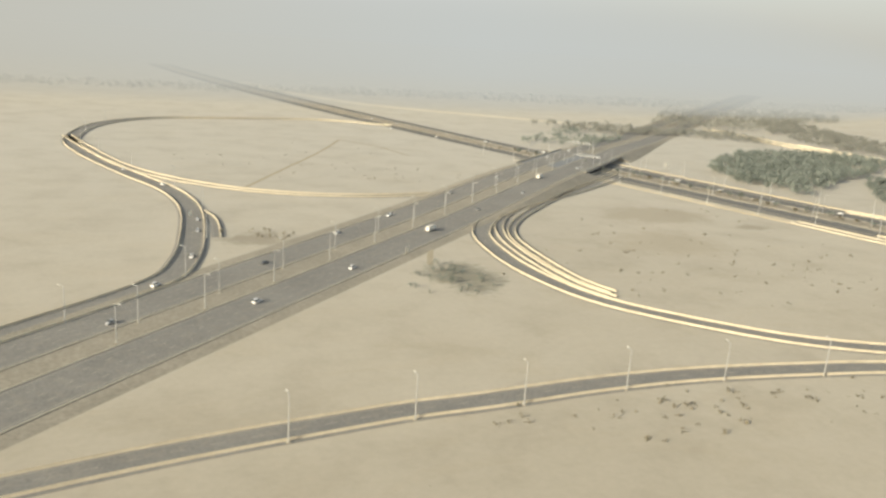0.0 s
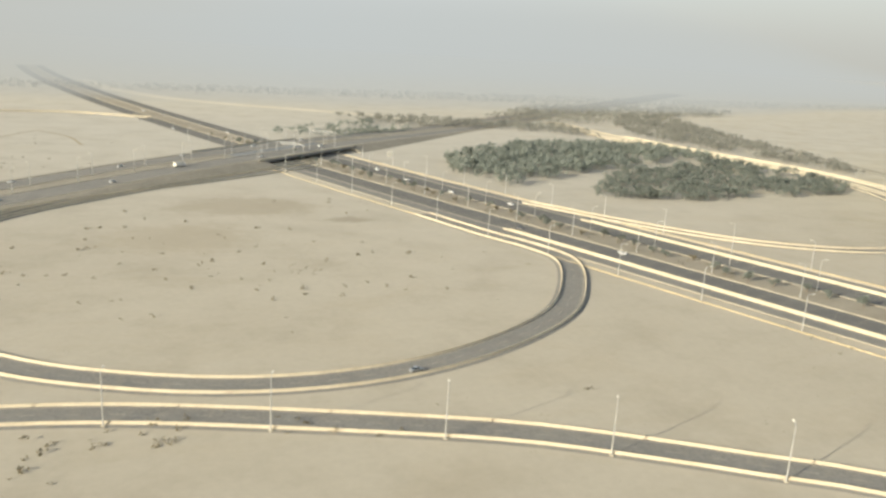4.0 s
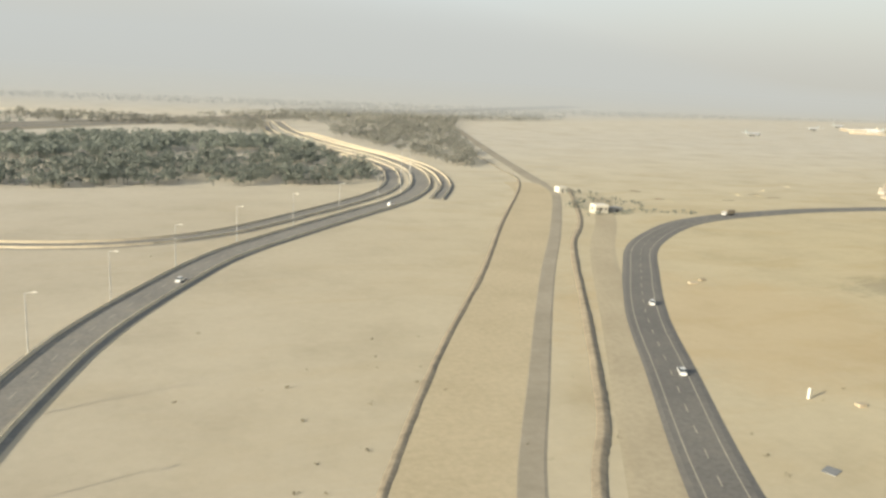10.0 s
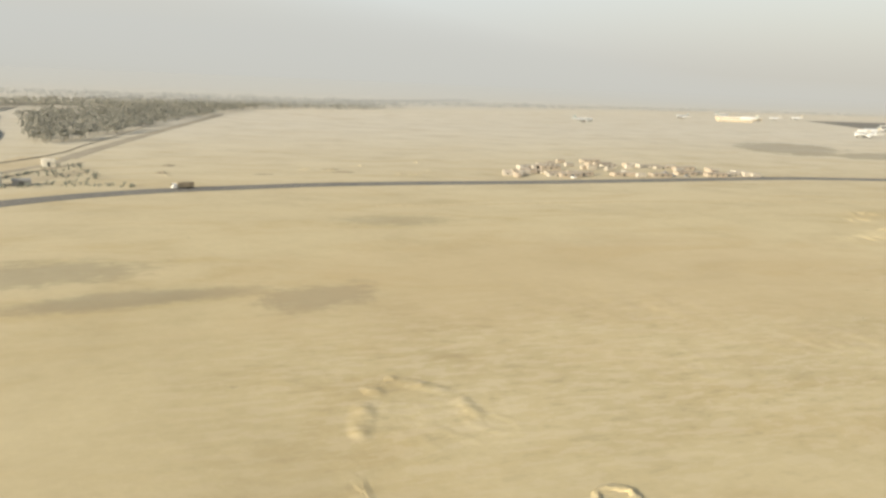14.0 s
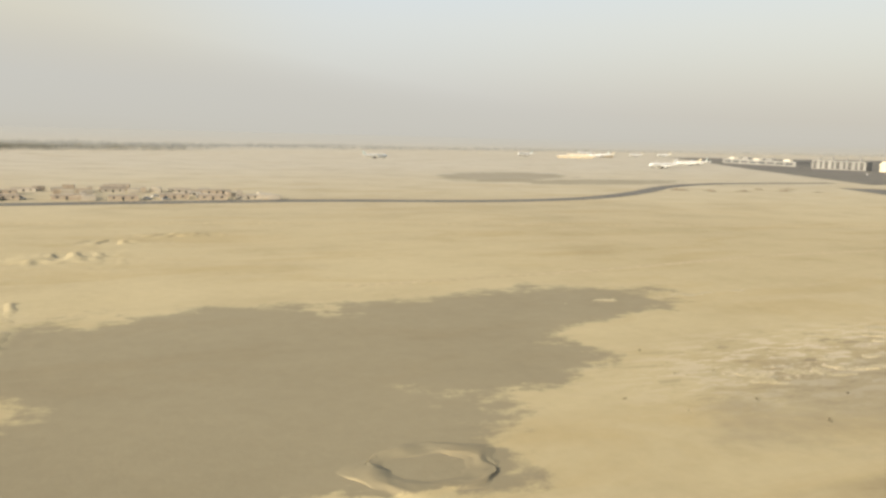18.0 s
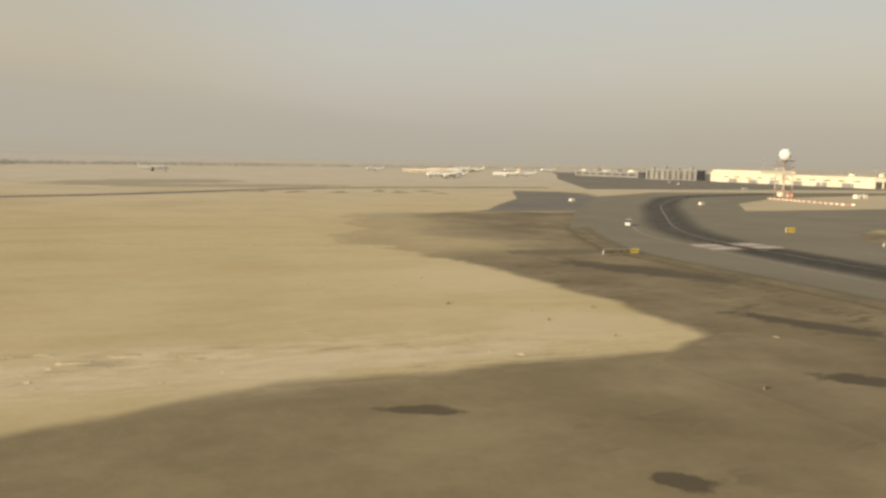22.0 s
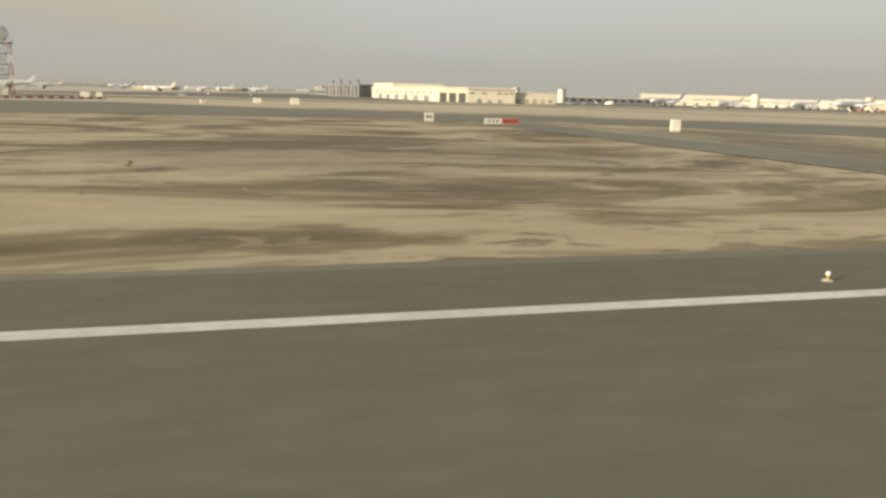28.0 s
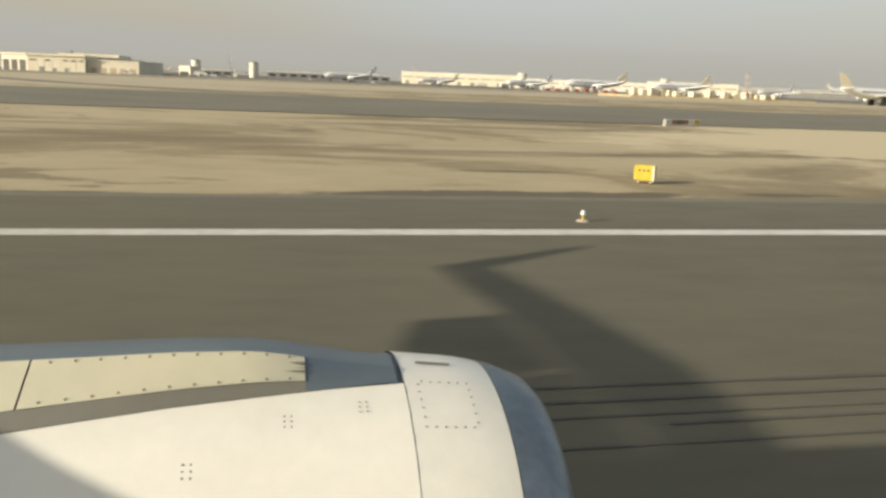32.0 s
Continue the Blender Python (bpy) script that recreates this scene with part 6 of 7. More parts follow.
CABINS = [cabin_shed(5.5, 1.8, 0.8, GREY_PALE, "long dusty white site cabin with a shallow roof", 1), cabin_shed(3.2, 1.5, 0.75, GREY_PALE, "cream site cabin in the works yard", 2), cabin_shed(6.5, 2.6, 1.05, CABIN_TAN, "tan works shed in the yard", 3), container(GREY_PALE, "dusty white shipping container in the works yard"), container(CABIN_TAN, "tan shipping container in the works yard")]
rnd = random.Random(77)
for k in range(64):
    x = rnd.uniform(812, 892)
    far = 193 + 40 * math.sin(math.pi * (x - 806) / 92)
    y = rnd.uniform(193, max(198, far))
    place(CABINS[rnd.choice((0, 1, 2, 2, 3, 3, 4))], pose(x, y, 0, 0, 0, rnd.choice((0, 0, 8, 90, -6))))
for k in range(9):
    place(CARS[rnd.choice((0, 1, 0, 2))], pose(rnd.uniform(815, 890), rnd.uniform(192.5, 205), 0, 0, 0, rnd.choice((0, 90, 20))))
for k in range(14):
    heap("spoil_heap", rnd.uniform(715, 800), rnd.uniform(196, 232), rnd.uniform(1.5, 4), rnd.uniform(1, 3), rnd.uniform(0.2, 0.5), "heap of spoil beside the works yard", 100 + k, EARTH if k % 3 == 0 else SAND)
for k in range(10):
    heap("spoil_heap", rnd.uniform(1030, 1085), rnd.uniform(205, 225), rnd.uniform(2, 5), rnd.uniform(1, 2), rnd.uniform(0.3, 0.8), "low spoil heap along the road edge", 130 + k, EARTH)


def small_block(x, y, sx, sy, sz, turn, mat, label, name="concrete_block"):
    ob = tagged(part(name, box((-sx / 2, -sy / 2, 0), (sx / 2, sy / 2, sz), min(sx, sy, sz) * 0.1), mat), label, "block")
    ob.matrix_world = pose(x, y, 0, 0, 0, turn)
    return ob


small_block(647.6, 64.0, 0.3, 0.3, 1.25, 20, WHITE_WALL, "thin white concrete marker standing on the sand", "marker_post")
small_block(636.5, 49.5, 1.6, 1.3, 0.08, 25, GREY_WALL, "flat dark steel plate lying on the sand", "steel_plate")
small_block(670, 113, 1.2, 0.8, 0.35, 10, EARTH, "low brown rubble block on the sand")
small_block(667, 111.5, 1.6, 0.9, 0.25, 0, TAN, "low tan block on the sand")
small_block(652, 61, 1.0, 0.8, 0.3, 0, TAN, "low tan block on the sand")

# ---- airport skyline ----
hangar = hall("hangar", [(1305, 268.5), (1313.7, 262.5), (1330, 260.5), (1333, 300), (1330, 372), (1302.5, 376)], 4.5, CREAM_WALL, "large cream aircraft hangar with dark doorways", CREAM_WALL, 0.5)
for t in (0.06, 0.38, 0.70):
    wall_panel("doorway", (1305, 268.5), (1313.7, 262.5), t, t + 0.24, 0, 3.1, DARK_OPEN, hangar, label="dark open hangar doorway")
for k in range(5):
    wall_panel("window", (1313.7, 262.5), (1330, 260.5), (0.04, 0.3, 0.62, 0.76, 0.89)[k], (0.16, 0.4, 0.71, 0.85, 0.97)[k], 3.0, 3.4, DARK_OPEN, hangar)
for k in range(8):
    wall_panel("cladding_rib", (1313.7, 262.5), (1330, 260.5), 0.02 + k * 0.135, 0.028 + k * 0.135, 0, 4.5, WHITE_WALL, hangar)
for t0, t1, h1 in ((0.2, 0.3, 1.3), (0.42, 0.5, 1.0), (0.64, 0.72, 1.1)):
    wall_panel("lower_door", (1313.7, 262.5), (1330, 260.5), t0, t1, 0, h1, GREY_WALL, hangar)
shop = hall("workshop", [(1330.2, 262.5), (1345, 260.8), (1348, 292), (1333.4, 294)], 3.5, CREAM_WALL, "lower cream workshop joined to the hangar", CREAM_WALL, 0.4)
for k in range(5):
    wall_panel("roller_door", (1330.2, 262.5), (1345, 260.8), 0.06 + k * 0.19, 0.18 + k * 0.19, 0, 1.6, TAN, shop)
wall_panel("fascia", (1330.2, 262.5), (1345, 260.8), 0.2, 0.98, 3.0, 3.3, WHITE_WALL, shop)
pump = hall("pump_house", [(1348.8, 331), (1353.6, 323.6), (1357, 326), (1352.4, 333)], 3.2, CREAM_WALL, "small cream pump house beside the storage tank", WHITE_WALL, 0.3)
wall_panel("doorway", (1348.8, 331), (1353.6, 323.6), 0.1, 0.9, 0, 1.4, DARK_OPEN, pump)
for k in range(11):
    wall_panel("window", (1302.5, 376), (1305, 268.5), 0.1 + k * 0.08, 0.135 + k * 0.08, 2.7, 3.2, DARK_OPEN, hangar)
    wall_panel("cladding_rib", (1302.5, 376), (1305, 268.5), 0.085 + k * 0.08, 0.09 + k * 0.08, 0, 4.5, WHITE_WALL, hangar)
for k in range(6):
    wall_panel("lower_door", (1302.5, 376), (1305, 268.5), 0.14 + k * 0.14, 0.20 + k * 0.14, 0, 2.0, GREY_WALL, hangar)
part("upper_block", walls_of([(1303.2, 375.4), (1304.2, 338), (1326, 337), (1325, 371)], 4.9, 6.5), CREAM_WALL, hangar, "taller cream end block")

frame_b = hall("office_block", [(1286, 415), (1297.5, 382), (1306, 385), (1295, 418)], 5.5, GREY_WALL, "unfinished grey office block with open storeys", GREY_WALL)
for st in range(3):
    for k in range(9):
        wall_panel("opening", (1286, 415), (1297.5, 382), 0.03 + k * 0.108 + 0.02 * (k % 2), 0.09 + k * 0.108, 0.5 + st * 1.65, 1.9 + st * 1.65, DARK_OPEN, frame_b)
for k in range(4):
    p = along((1286.5, 414), (1297, 383), 0.1 + 0.27 * k, -2)
    part("roof_frame", box((p.x - 0.5, p.y - 0.5, 5.8), (p.x + 0.5, p.y + 0.5, 7.6 + 0.6 * (k % 2)), 0.05), GREY_WALL, frame_b)

concourse = hall("concourse", [(1288, 505), (1297, 440), (1312, 442), (1303, 508)], 3.2, GREY_WALL, "long grey concourse with an uneven roofline", GREY_WALL)
for k in range(8):
    wall_panel("window_band", (1288, 505), (1297, 440), 0.03 + k * 0.12, 0.12 + k * 0.12, 1.2, 2.2, GLASS_DARK, concourse)
for k, (t, hh) in enumerate(((0.1, 1.0), (0.3, 1.8), (0.45, 0.8), (0.62, 1.5), (0.85, 1.2))):
    p = along((1288, 505), (1297, 440), t, -4)
    part("plant_room", box((p.x - 1.5, p.y - 3, 3.5), (p.x + 1.5, p.y + 3, 3.5 + hh), 0.05), GREY_WALL if k % 2 else WHITE_WALL, concourse)

for x, y in ((1355.5, 327.6), (1377, 328)):
    tank = empty("water_tank", pose(x, y, 0))
    tagged(tank, "tall pale cylindrical storage tank", "tank", "pale storage tanks")
    part("shell", pole(5.9, 1.75, 1.75, 24), WHITE_WALL, tank)
    part("roof", pole(0.3, 1.85, 0.4, 24, 5.9), GREY_WALL, tank)
    part("ladder", box((-0.15, -1.85, 0), (0.15, -1.72, 6.0)), STEEL, tank)
for lo, hi, h, mat, lab in (((1382, 340), (1432, 352), 2.6, GREY_WALL, "low grey-blue glazed service building"), ((1352, 345), (1368, 358), 2.2, GREY_WALL, "low grey workshop behind the tanks")):
    b = hall("service_building", [(lo[0], lo[1]), (hi[0], lo[1]), (hi[0], hi[1]), (lo[0], hi[1])], h, mat, lab)
    n = int((hi[0] - lo[0]) / 4)
    for k in range(n):
        wall_panel("window", lo, (hi[0], lo[1]), (k + 0.2) / n, (k + 0.8) / n, h * 0.4, h * 0.75, GLASS_DARK, b)


GLASS_FAR = surface("dusty_window_glass", (0.30, 0.29, 0.26), (0.36, 0.35, 0.32), 0.5, 3.0, 0.3, 0.0)


def terminal(x0, x1, y0, y1, h, label, mat=CREAM_WALL, bays=8):
    pa, pb = Vector((x0, y0 + 0.42 * (x1 - x0))), Vector((x1, y0))
    back = Vector((pa.y - pb.y, pb.x - pa.x)).normalized() * (y1 - y0)
    b = hall("terminal_building", [tuple(pa), tuple(pb), tuple(pb + back), tuple(pa + back)], h, mat, label, WHITE_WALL)
    for k in range(bays):
        wall_panel("window_band", tuple(pa), tuple(pb), (k + 0.1) / bays, (k + 0.9) / bays, h * 0.56, h * 0.68, GLASS_FAR, b)
        wall_panel("pier", tuple(pa), tuple(pb), (k + 0.94) / bays, (k + 1.0) / bays, 0, h, mat, b, 0.12)
        wall_panel("ground_door", tuple(pa), tuple(pb), (k + 0.3) / bays, (k + 0.6) / bays, 0, h * 0.3, GREY_WALL, b)
    return b


terminal(1442, 1492, 352, 366, 5.0, "long cream terminal building with a dark window band", bays=9)
terminal(1494, 1560, 360, 374, 4.2, "long white terminal pier with a window band", WHITE_WALL, 10)
terminal(1562, 1600, 352, 366, 5.2, "cream terminal block with a flat white roof", bays=6)
terminal(1604, 1720, 372, 392, 3.4, "low grey terminal pier", GREY_WALL, 14)
terminal(1560, 1700, 420, 440, 4.6, "far grey terminal building", GREY_WALL, 14)
terminal(1180, 1205, 560, 572, 1.8, "far low dusty cargo building", TAN, 5)
terminal(1215, 1250, 600, 615, 2.0, "far low dusty cargo building", TAN, 7)
for x, y in ((1493, 352), (1561, 350)):
    t = empty("stair_tower", pose(x, y, 0))
    tagged(t, "round cream stair tower of the terminal", "tower", "terminal stair towers")
    part("shell", pole(6.2, 2.0, 2.0, 20), CREAM_WALL, t)
    part("cap", pole(0.4, 2.15, 1.6, 20, 6.2), WHITE_WALL, t)


def mast(x, y, h, label):
    root = empty("lattice_mast", pose(x, y, 0))
    tagged(root, label, "mast", "airfield masts")
    for sx in (-1, 1):
        for sy in (-1, 1):
            part("leg", add_tube(bmesh.new(), [((sx * 0.7, sy * 0.7, 0), 0.08, (1, 0, 0), (0, 1, 0)), ((sx * 0.25, sy * 0.25, h), 0.06, (1, 0, 0), (0, 1, 0))], 5), STEEL, root)
    for k in range(8):
        z, w = h * (k + 1) / 8.5, 0.7 - 0.45 * (k + 1) / 8.5
        part("tie", box((-w, -w, z), (w, w, z + 0.1)), RED if k % 2 else WHITE_WALL, root)
    return root


mast(1364, 404, 13, "thin red and white lattice mast behind the hangar")
mast(1488, 166, 6.6, "thin white mast on the sand mound")
mast(1452, 400, 9, "thin steel mast behind the terminal")

# radar tower
radar = empty("radar_tower", pose(1188, 197, 0))
tagged(radar, "red and white lattice radar tower with a white dome", "radar tower")
bm = bmesh.new()
bmesh.ops.create_icosphere(bm, subdivisions=3, radius=1.78)
for f in bm.faces:
    f.smooth = True
bmesh.ops.translate(bm, verts=bm.verts[:], vec=(0, 0, 12.9))
part("dome", bm, WHITE_PLANE, radar, "round white radar dome")
deck_p = part("platform", box((-2.1, -2.1, 10.9), (2.1, 2.1, 11.15), 0.04), STEEL, radar)
for k in range(16):
    s = -2.05 + 4.1 * (k % 4) / 3.0
    side = k // 4
    p = ((s, -2.05), (2.05, s), (s, 2.05), (-2.05, s))[side]
    part("rail_post", pole(0.55, 0.04, 0.04, 5, 11.15, p), STEEL, deck_p)
for lev in range(5):
    z0, z1 = lev * 2.18, (lev + 1) * 2.18
    mt = RED_FADED if lev % 2 == 0 else WHITE_WALL
    for sx in (-1, 1):
        for sy in (-1, 1):
            part("leg", box((sx * 1.75 - 0.07, sy * 1.75 - 0.07, z0), (sx * 1.75 + 0.07, sy * 1.75 + 0.07, z1)), mt, radar)
    for a, b in (((-1.75, -1.75), (1.75, -1.75)), ((1.75, -1.75), (1.75, 1.75)), ((1.75, 1.75), (-1.75, 1.75)), ((-1.75, 1.75), (-1.75, -1.75))):
        for flip in (0, 1):
            za, zb = (z0, z1) if flip == 0 else (z1, z0)
            part("brace", add_tube(bmesh.new(), [((a[0], a[1], za), 0.032, (1, 0, 0), (0, 0, 1)), ((b[0], b[1], zb), 0.032, (1, 0, 0), (0, 0, 1))], 5), mt, radar)
        part("ring_beam", add_tube(bmesh.new(), [((a[0], a[1], z1 - 0.05), 0.06, (1, 0, 0), (0, 0, 1)), ((b[0], b[1], z1 - 0.05), 0.06, (1, 0, 0), (0, 0, 1))], 5), mt, radar)
part("equipment_cabin", box((-1.2, -1.2, 0), (1.2, 1.2, 1.4), 0.04), WHITE_WALL, radar)
BLOCKS = [box((-0.42, -0.2, 0), (0.42, 0.2, 0.45), 0.05) for _ in range(2)]
row = smooth_path([(1170, 183), (1167, 166), (1166, 153), (1172, 147), (1179, 147.5), (1186, 151), (1193, 157), (1203, 165), (1212, 172)], 0.95)
block_meshes = []
for bm, mat in zip(BLOCKS, (RED_FADED, WHITE_WALL)):
    me = bpy.data.meshes.new("barrier_block")
    bm.to_mesh(me)
    bm.free()
    me.materials.append(mat)
    block_meshes.append(me)
for k in range(len(row) - 1):
    if 33 < k % 66 < 41:
        continue
    d = row[k + 1] - row[k]
    ob = tagged(new("barrier_block", block_meshes[k % 2]), "white painted barrier block round the radar" if k % 2 else "dark red barrier block round the radar", "barrier block", "blocks round the radar")
    ob.matrix_world = pose(row[k].x, row[k].y, 0, 0, 0, math.degrees(math.atan2(d.y, d.x)))
for x in (1181.6, 1183.0):
    post = empty("marker_post", pose(x, 188, 0))
    tagged(post, "red and white banded post beside the radar tower", "post", "posts by the radar")
    for k in range(3):
        part("band", box((-0.3, -0.3, 0.5 * k), (0.3, 0.3, 0.5 * k + 0.5), 0.03), WHITE_WALL if k % 2 else RED, post)
for x, y, w in ((1205, 185, 1.8), (1208, 185, 1.2), (1246, 160, 1.6)):
    hall("equipment_hut", [(x, y), (x + w, y), (x + w, y + 1.4), (x, y + 1.4)], 0.85, WHITE_WALL, "small white equipment hut on the sand")


# ---- parked airliners ----
TAIL_COL = [surface("tail_paint_grey", (0.72, 0.72, 0.70), (0.78, 0.78, 0.76), 0.5, 4, 0.4, 0.0), surface("tail_paint_gold", (0.72, 0.64, 0.46), (0.77, 0.69, 0.52), 0.5, 4, 0.4, 0.0), surface("tail_paint_green", (0.5, 0.57, 0.54), (0.56, 0.63, 0.60), 0.5, 4, 0.4, 0.0)]


def slab(p, thick, mat, name, parent):
    """A thin tapered surface from four outline points (root front, root back, tip back, tip front)."""
    bm = bmesh.new()
    up = (Vector(p[1]) - Vector(p[0])).cross(Vector(p[3]) - Vector(p[0])).normalized()
    a = [bm.verts.new(Vector(q) + up * t) for q, t in zip(p, (thick, thick * 0.3, thick * 0.2, thick * 0.5))]
    b = [bm.verts.new(Vector(q) - up * t) for q, t in zip(p, (thick, thick * 0.3, thick * 0.2, thick * 0.5))]
    bm.faces.new(a), bm.faces.new(b[::-1])
    for k in range(4):
        bm.faces.new((a[k], b[k], b[(k + 1) % 4], a[(k + 1) % 4]))
    bmesh.ops.recalc_face_normals(bm, faces=bm.faces[:])
    return part(name, bm, mat, parent)


def airliner(L, label, tail_mat):
    """A parked twin-engine airliner, nose along +x."""
    root = empty("airliner")
    tagged(root, label, "aircraft", "parked airliners")
    r = L * 0.052
    zc = r + L * 0.055
    rings = []
    for t, k, dz in ((0.0, 0.06, -0.25), (0.015, 0.45, -0.15), (0.05, 0.8, -0.05), (0.1, 1, 0), (0.3, 1, 0), (0.65, 1, 0), (0.8, 0.8, 0.2), (0.92, 0.45, 0.5), (1.0, 0.12, 0.75)):
        rings.append(((L / 2 - t * L, 0, zc + dz * r), r * k, (0, 1, 0), (0, 0, 1)))
    bm = add_tube(bmesh.new(), rings, 18)
    for f in bm.faces:
        f.smooth = True
    part("fuselage", bm, WHITE_PLANE, root)
    part("cockpit_window", box((L * 0.455, -r * 0.5, zc + r * 0.2), (L * 0.47, r * 0.5, zc + r * 0.5)), GLASS_DARK, root)
    for s in (-1, 1):
        part("window_row", box((-L * 0.28, s * r * 0.985 - 0.02, zc + r * 0.18), (L * 0.4, s * r * 0.985 + 0.02, zc + r * 0.34)), GLASS_DARK, root)
        slab([(L * 0.1, s * r * 0.7, zc - r * 0.5), (-L * 0.1, s * r * 0.7, zc - r * 0.5), (-L * 0.16, s * L * 0.46, zc + r * 0.6), (-L * 0.11, s * L * 0.46, zc + r * 0.6)], L * 0.008, WHITE_PLANE, "wing", root)
        slab([(-L * 0.11, s * L * 0.46, zc + r * 0.6), (-L * 0.16, s * L * 0.46, zc + r * 0.6), (-L * 0.185, s * L * 0.475, zc + r * 1.6), (-L * 0.165, s * L * 0.475, zc + r * 1.6)], L * 0.003, tail_mat, "winglet", root)
        slab([(-L * 0.38, s * r * 0.3, zc + r * 0.6), (-L * 0.47, s * r * 0.3, zc + r * 0.6), (-L * 0.5, s * L * 0.17, zc + r * 0.8), (-L * 0.46, s * L * 0.17, zc + r * 0.8)], L * 0.004, WHITE_PLANE, "tailplane", root)
        ye, ze = s * L * 0.16, zc - r * 1.05
        eng = part("engine", add_tube(bmesh.new(), [((L * 0.12, ye, ze), r * 0.5, (0, 1, 0), (0, 0, 1)), ((L * 0.1, ye, ze), r * 0.6, (0, 1, 0), (0, 0, 1)), ((L * 0.03, ye, ze), r * 0.58, (0, 1, 0), (0, 0, 1)), ((-L * 0.01, ye, ze), r * 0.35, (0, 1, 0), (0, 0, 1))], 14), WHITE_PLANE, root)
        part("fan_face", add_tube(bmesh.new(), [((L * 0.121, ye, ze), r * 0.44, (0, 1, 0), (0, 0, 1)), ((L * 0.123, ye, ze), r * 0.1, (0, 1, 0), (0, 0, 1))], 14), DARK_OPEN, eng)
        part("main_gear", box((-L * 0.05, s * L * 0.07 - r * 0.25, 0), (L * 0.0, s * L * 0.07 + r * 0.25, zc - r * 0.6), 0.03), RUBBER, root)
    slab([(-L * 0.33, 0, zc + r * 0.8), (-L * 0.47, 0, zc + r * 0.8), (-L * 0.52, 0, zc + L * 0.17), (-L * 0.455, 0, zc + L * 0.17)], L * 0.006, tail_mat, "tail_fin", root)
    part("nose_gear", box((L * 0.37, -r * 0.12, 0), (L * 0.39, r * 0.12, zc - r * 0.8), 0.02), RUBBER, root)
    return root


JETS = [airliner(21, "white wide-body airliner parked on the apron", TAIL_COL[0]), airliner(16.5, "white narrow-body airliner parked on the apron", TAIL_COL[1]), airliner(28, "large white airliner with a gold tail at its stand", TAIL_COL[1]), airliner(18, "white narrow-body airliner with a green tail", TAIL_COL[2])]
for j, x, y, a in ((0, 1412, 300, 200), (1, 1446, 306, 195), (0, 1480, 300, 197), (2, 1508, 302, 192), (2, 1542, 298, 190), (0, 1588, 304, 196), (1, 1630, 300, 190), (2, 1670, 306, 190), (3, 1006, 500, 12), (0, 1147, 389, 185), (1, 1158, 402, 190), (2, 1540, 187, 8), (3, 1236, 600, 170), (1, 1301, 640, 190), (1, 1205, 440, 160), (3, 1225, 455, 188), (1, 1347, 660, 185), (3, 1170, 610, 200), (1, 1262, 630, 172), (3, 1270, 680, 10)):
    place(JETS[j], pose(x, y, 0.04, 0, 0, a))
rnd = random.Random(91)
for k in range(26):
    place((CARS + [LORRY])[rnd.choice((0, 1, 0, 5, 1))], pose(rnd.uniform(1180, 1600), rnd.uniform(250, 345), 0.05, 0, 0, rnd.choice((0, 90, 180, 30))))
for k in range(22):
    ob = tagged(part("cargo_crate", box((-0.7, -0.7, 0), (0.7, 0.7, rnd.uniform(1.0, 1.8)), 0.05), CREAM_WALL), "cream wrapped cargo crate on the sand mound", "crate", "crates on the mound")
    ob.matrix_world = pose(1468 + k * 1.7, 180 + rnd.uniform(-2, 2), 0.5, 0, 0, rnd.uniform(0, 40))
tagged(part("sand_mound", walls_of([(1464, 174), (1512, 174), (1514, 188), (1462, 188)], 0, 0.5), DUST), "flat mound of pale sand by the apron", "mound", kind="structure")
for k in range(16):
    ob = tagged(part("barrier_block", box((-0.8, -0.3, 0), (0.8, 0.3, 0.8), 0.06), RED if k % 2 else WHITE_WALL), "red painted apron barrier block" if k % 2 else "white painted apron barrier block", "barrier block", "apron barrier blocks")
    ob.matrix_world = pose(1475 + k * 1.75, 268 + 0.4 * (k % 3), 0.04, 0, 0, 12)


# ---- airfield signs and lights ----
def taxi_sign(x, y, turn, w, h, cols, label, rim=None):
    root = empty("taxiway_sign", pose(x, y, 0.02, 0, 0, turn))
    tagged(root, label, "airfield sign", "airfield signs")
    part("cabinet", box((-w / 2 - 0.04, -0.09, 0.05), (w / 2 + 0.04, 0.09, 0.18 + h), 0.02), rim or STEEL, root)
    n = len(cols)
    for k, c in enumerate(cols):
        face = part("face_panel", box((-w / 2 + w * k / n, -0.105, 0.17), (-w / 2 + w * (k + 1) / n - 0.01, -0.088, 0.15 + h)), c, root)
        for j in range(3):
            x0 = -w / 2 + w * (k + 0.15 + 0.25 * j) / n
            part("lettering_bar", box((x0, -0.112, 0.2 + h * 0.25), (x0 + w / n * 0.14, -0.104, 0.15 + h * 0.7)), DARK_OPEN if c is not DARK_OPEN else YELLOW_PAINT, face)
    for s in (-0.35, 0.35):
        part("leg", pole(0.06, 0.04, 0.04, 6, 0, (s * w, 0)), STEEL, root)
    return root


SIGN_Y = surface("yellow_sign_face", (0.62, 0.44, 0.04), (0.68, 0.49, 0.06), 1.0, 6, 0.4, 0.0)
taxi_sign(1050.8, 72, 4, 4.4, 0.42, [DARK_OPEN, DARK_OPEN, DARK_OPEN, SIGN_Y], "long black and yellow taxiway sign on the soil")
taxi_sign(1088.5, 72.5, 20, 2.6, 0.36, [SIGN_Y, DARK_OPEN, DARK_OPEN], "yellow and black taxiway sign beside the pavement")
taxi_sign(1090, 90, -4, 1.5, 0.6, [SIGN_Y, SIGN_Y], "yellow taxiway sign beside the pavement")
exit_sign = taxi_sign(1392.6, 17.2, -35, 0.36, 0.2, [SIGN_Y], "small yellow runway exit sign with white ends", SIGN_Y)
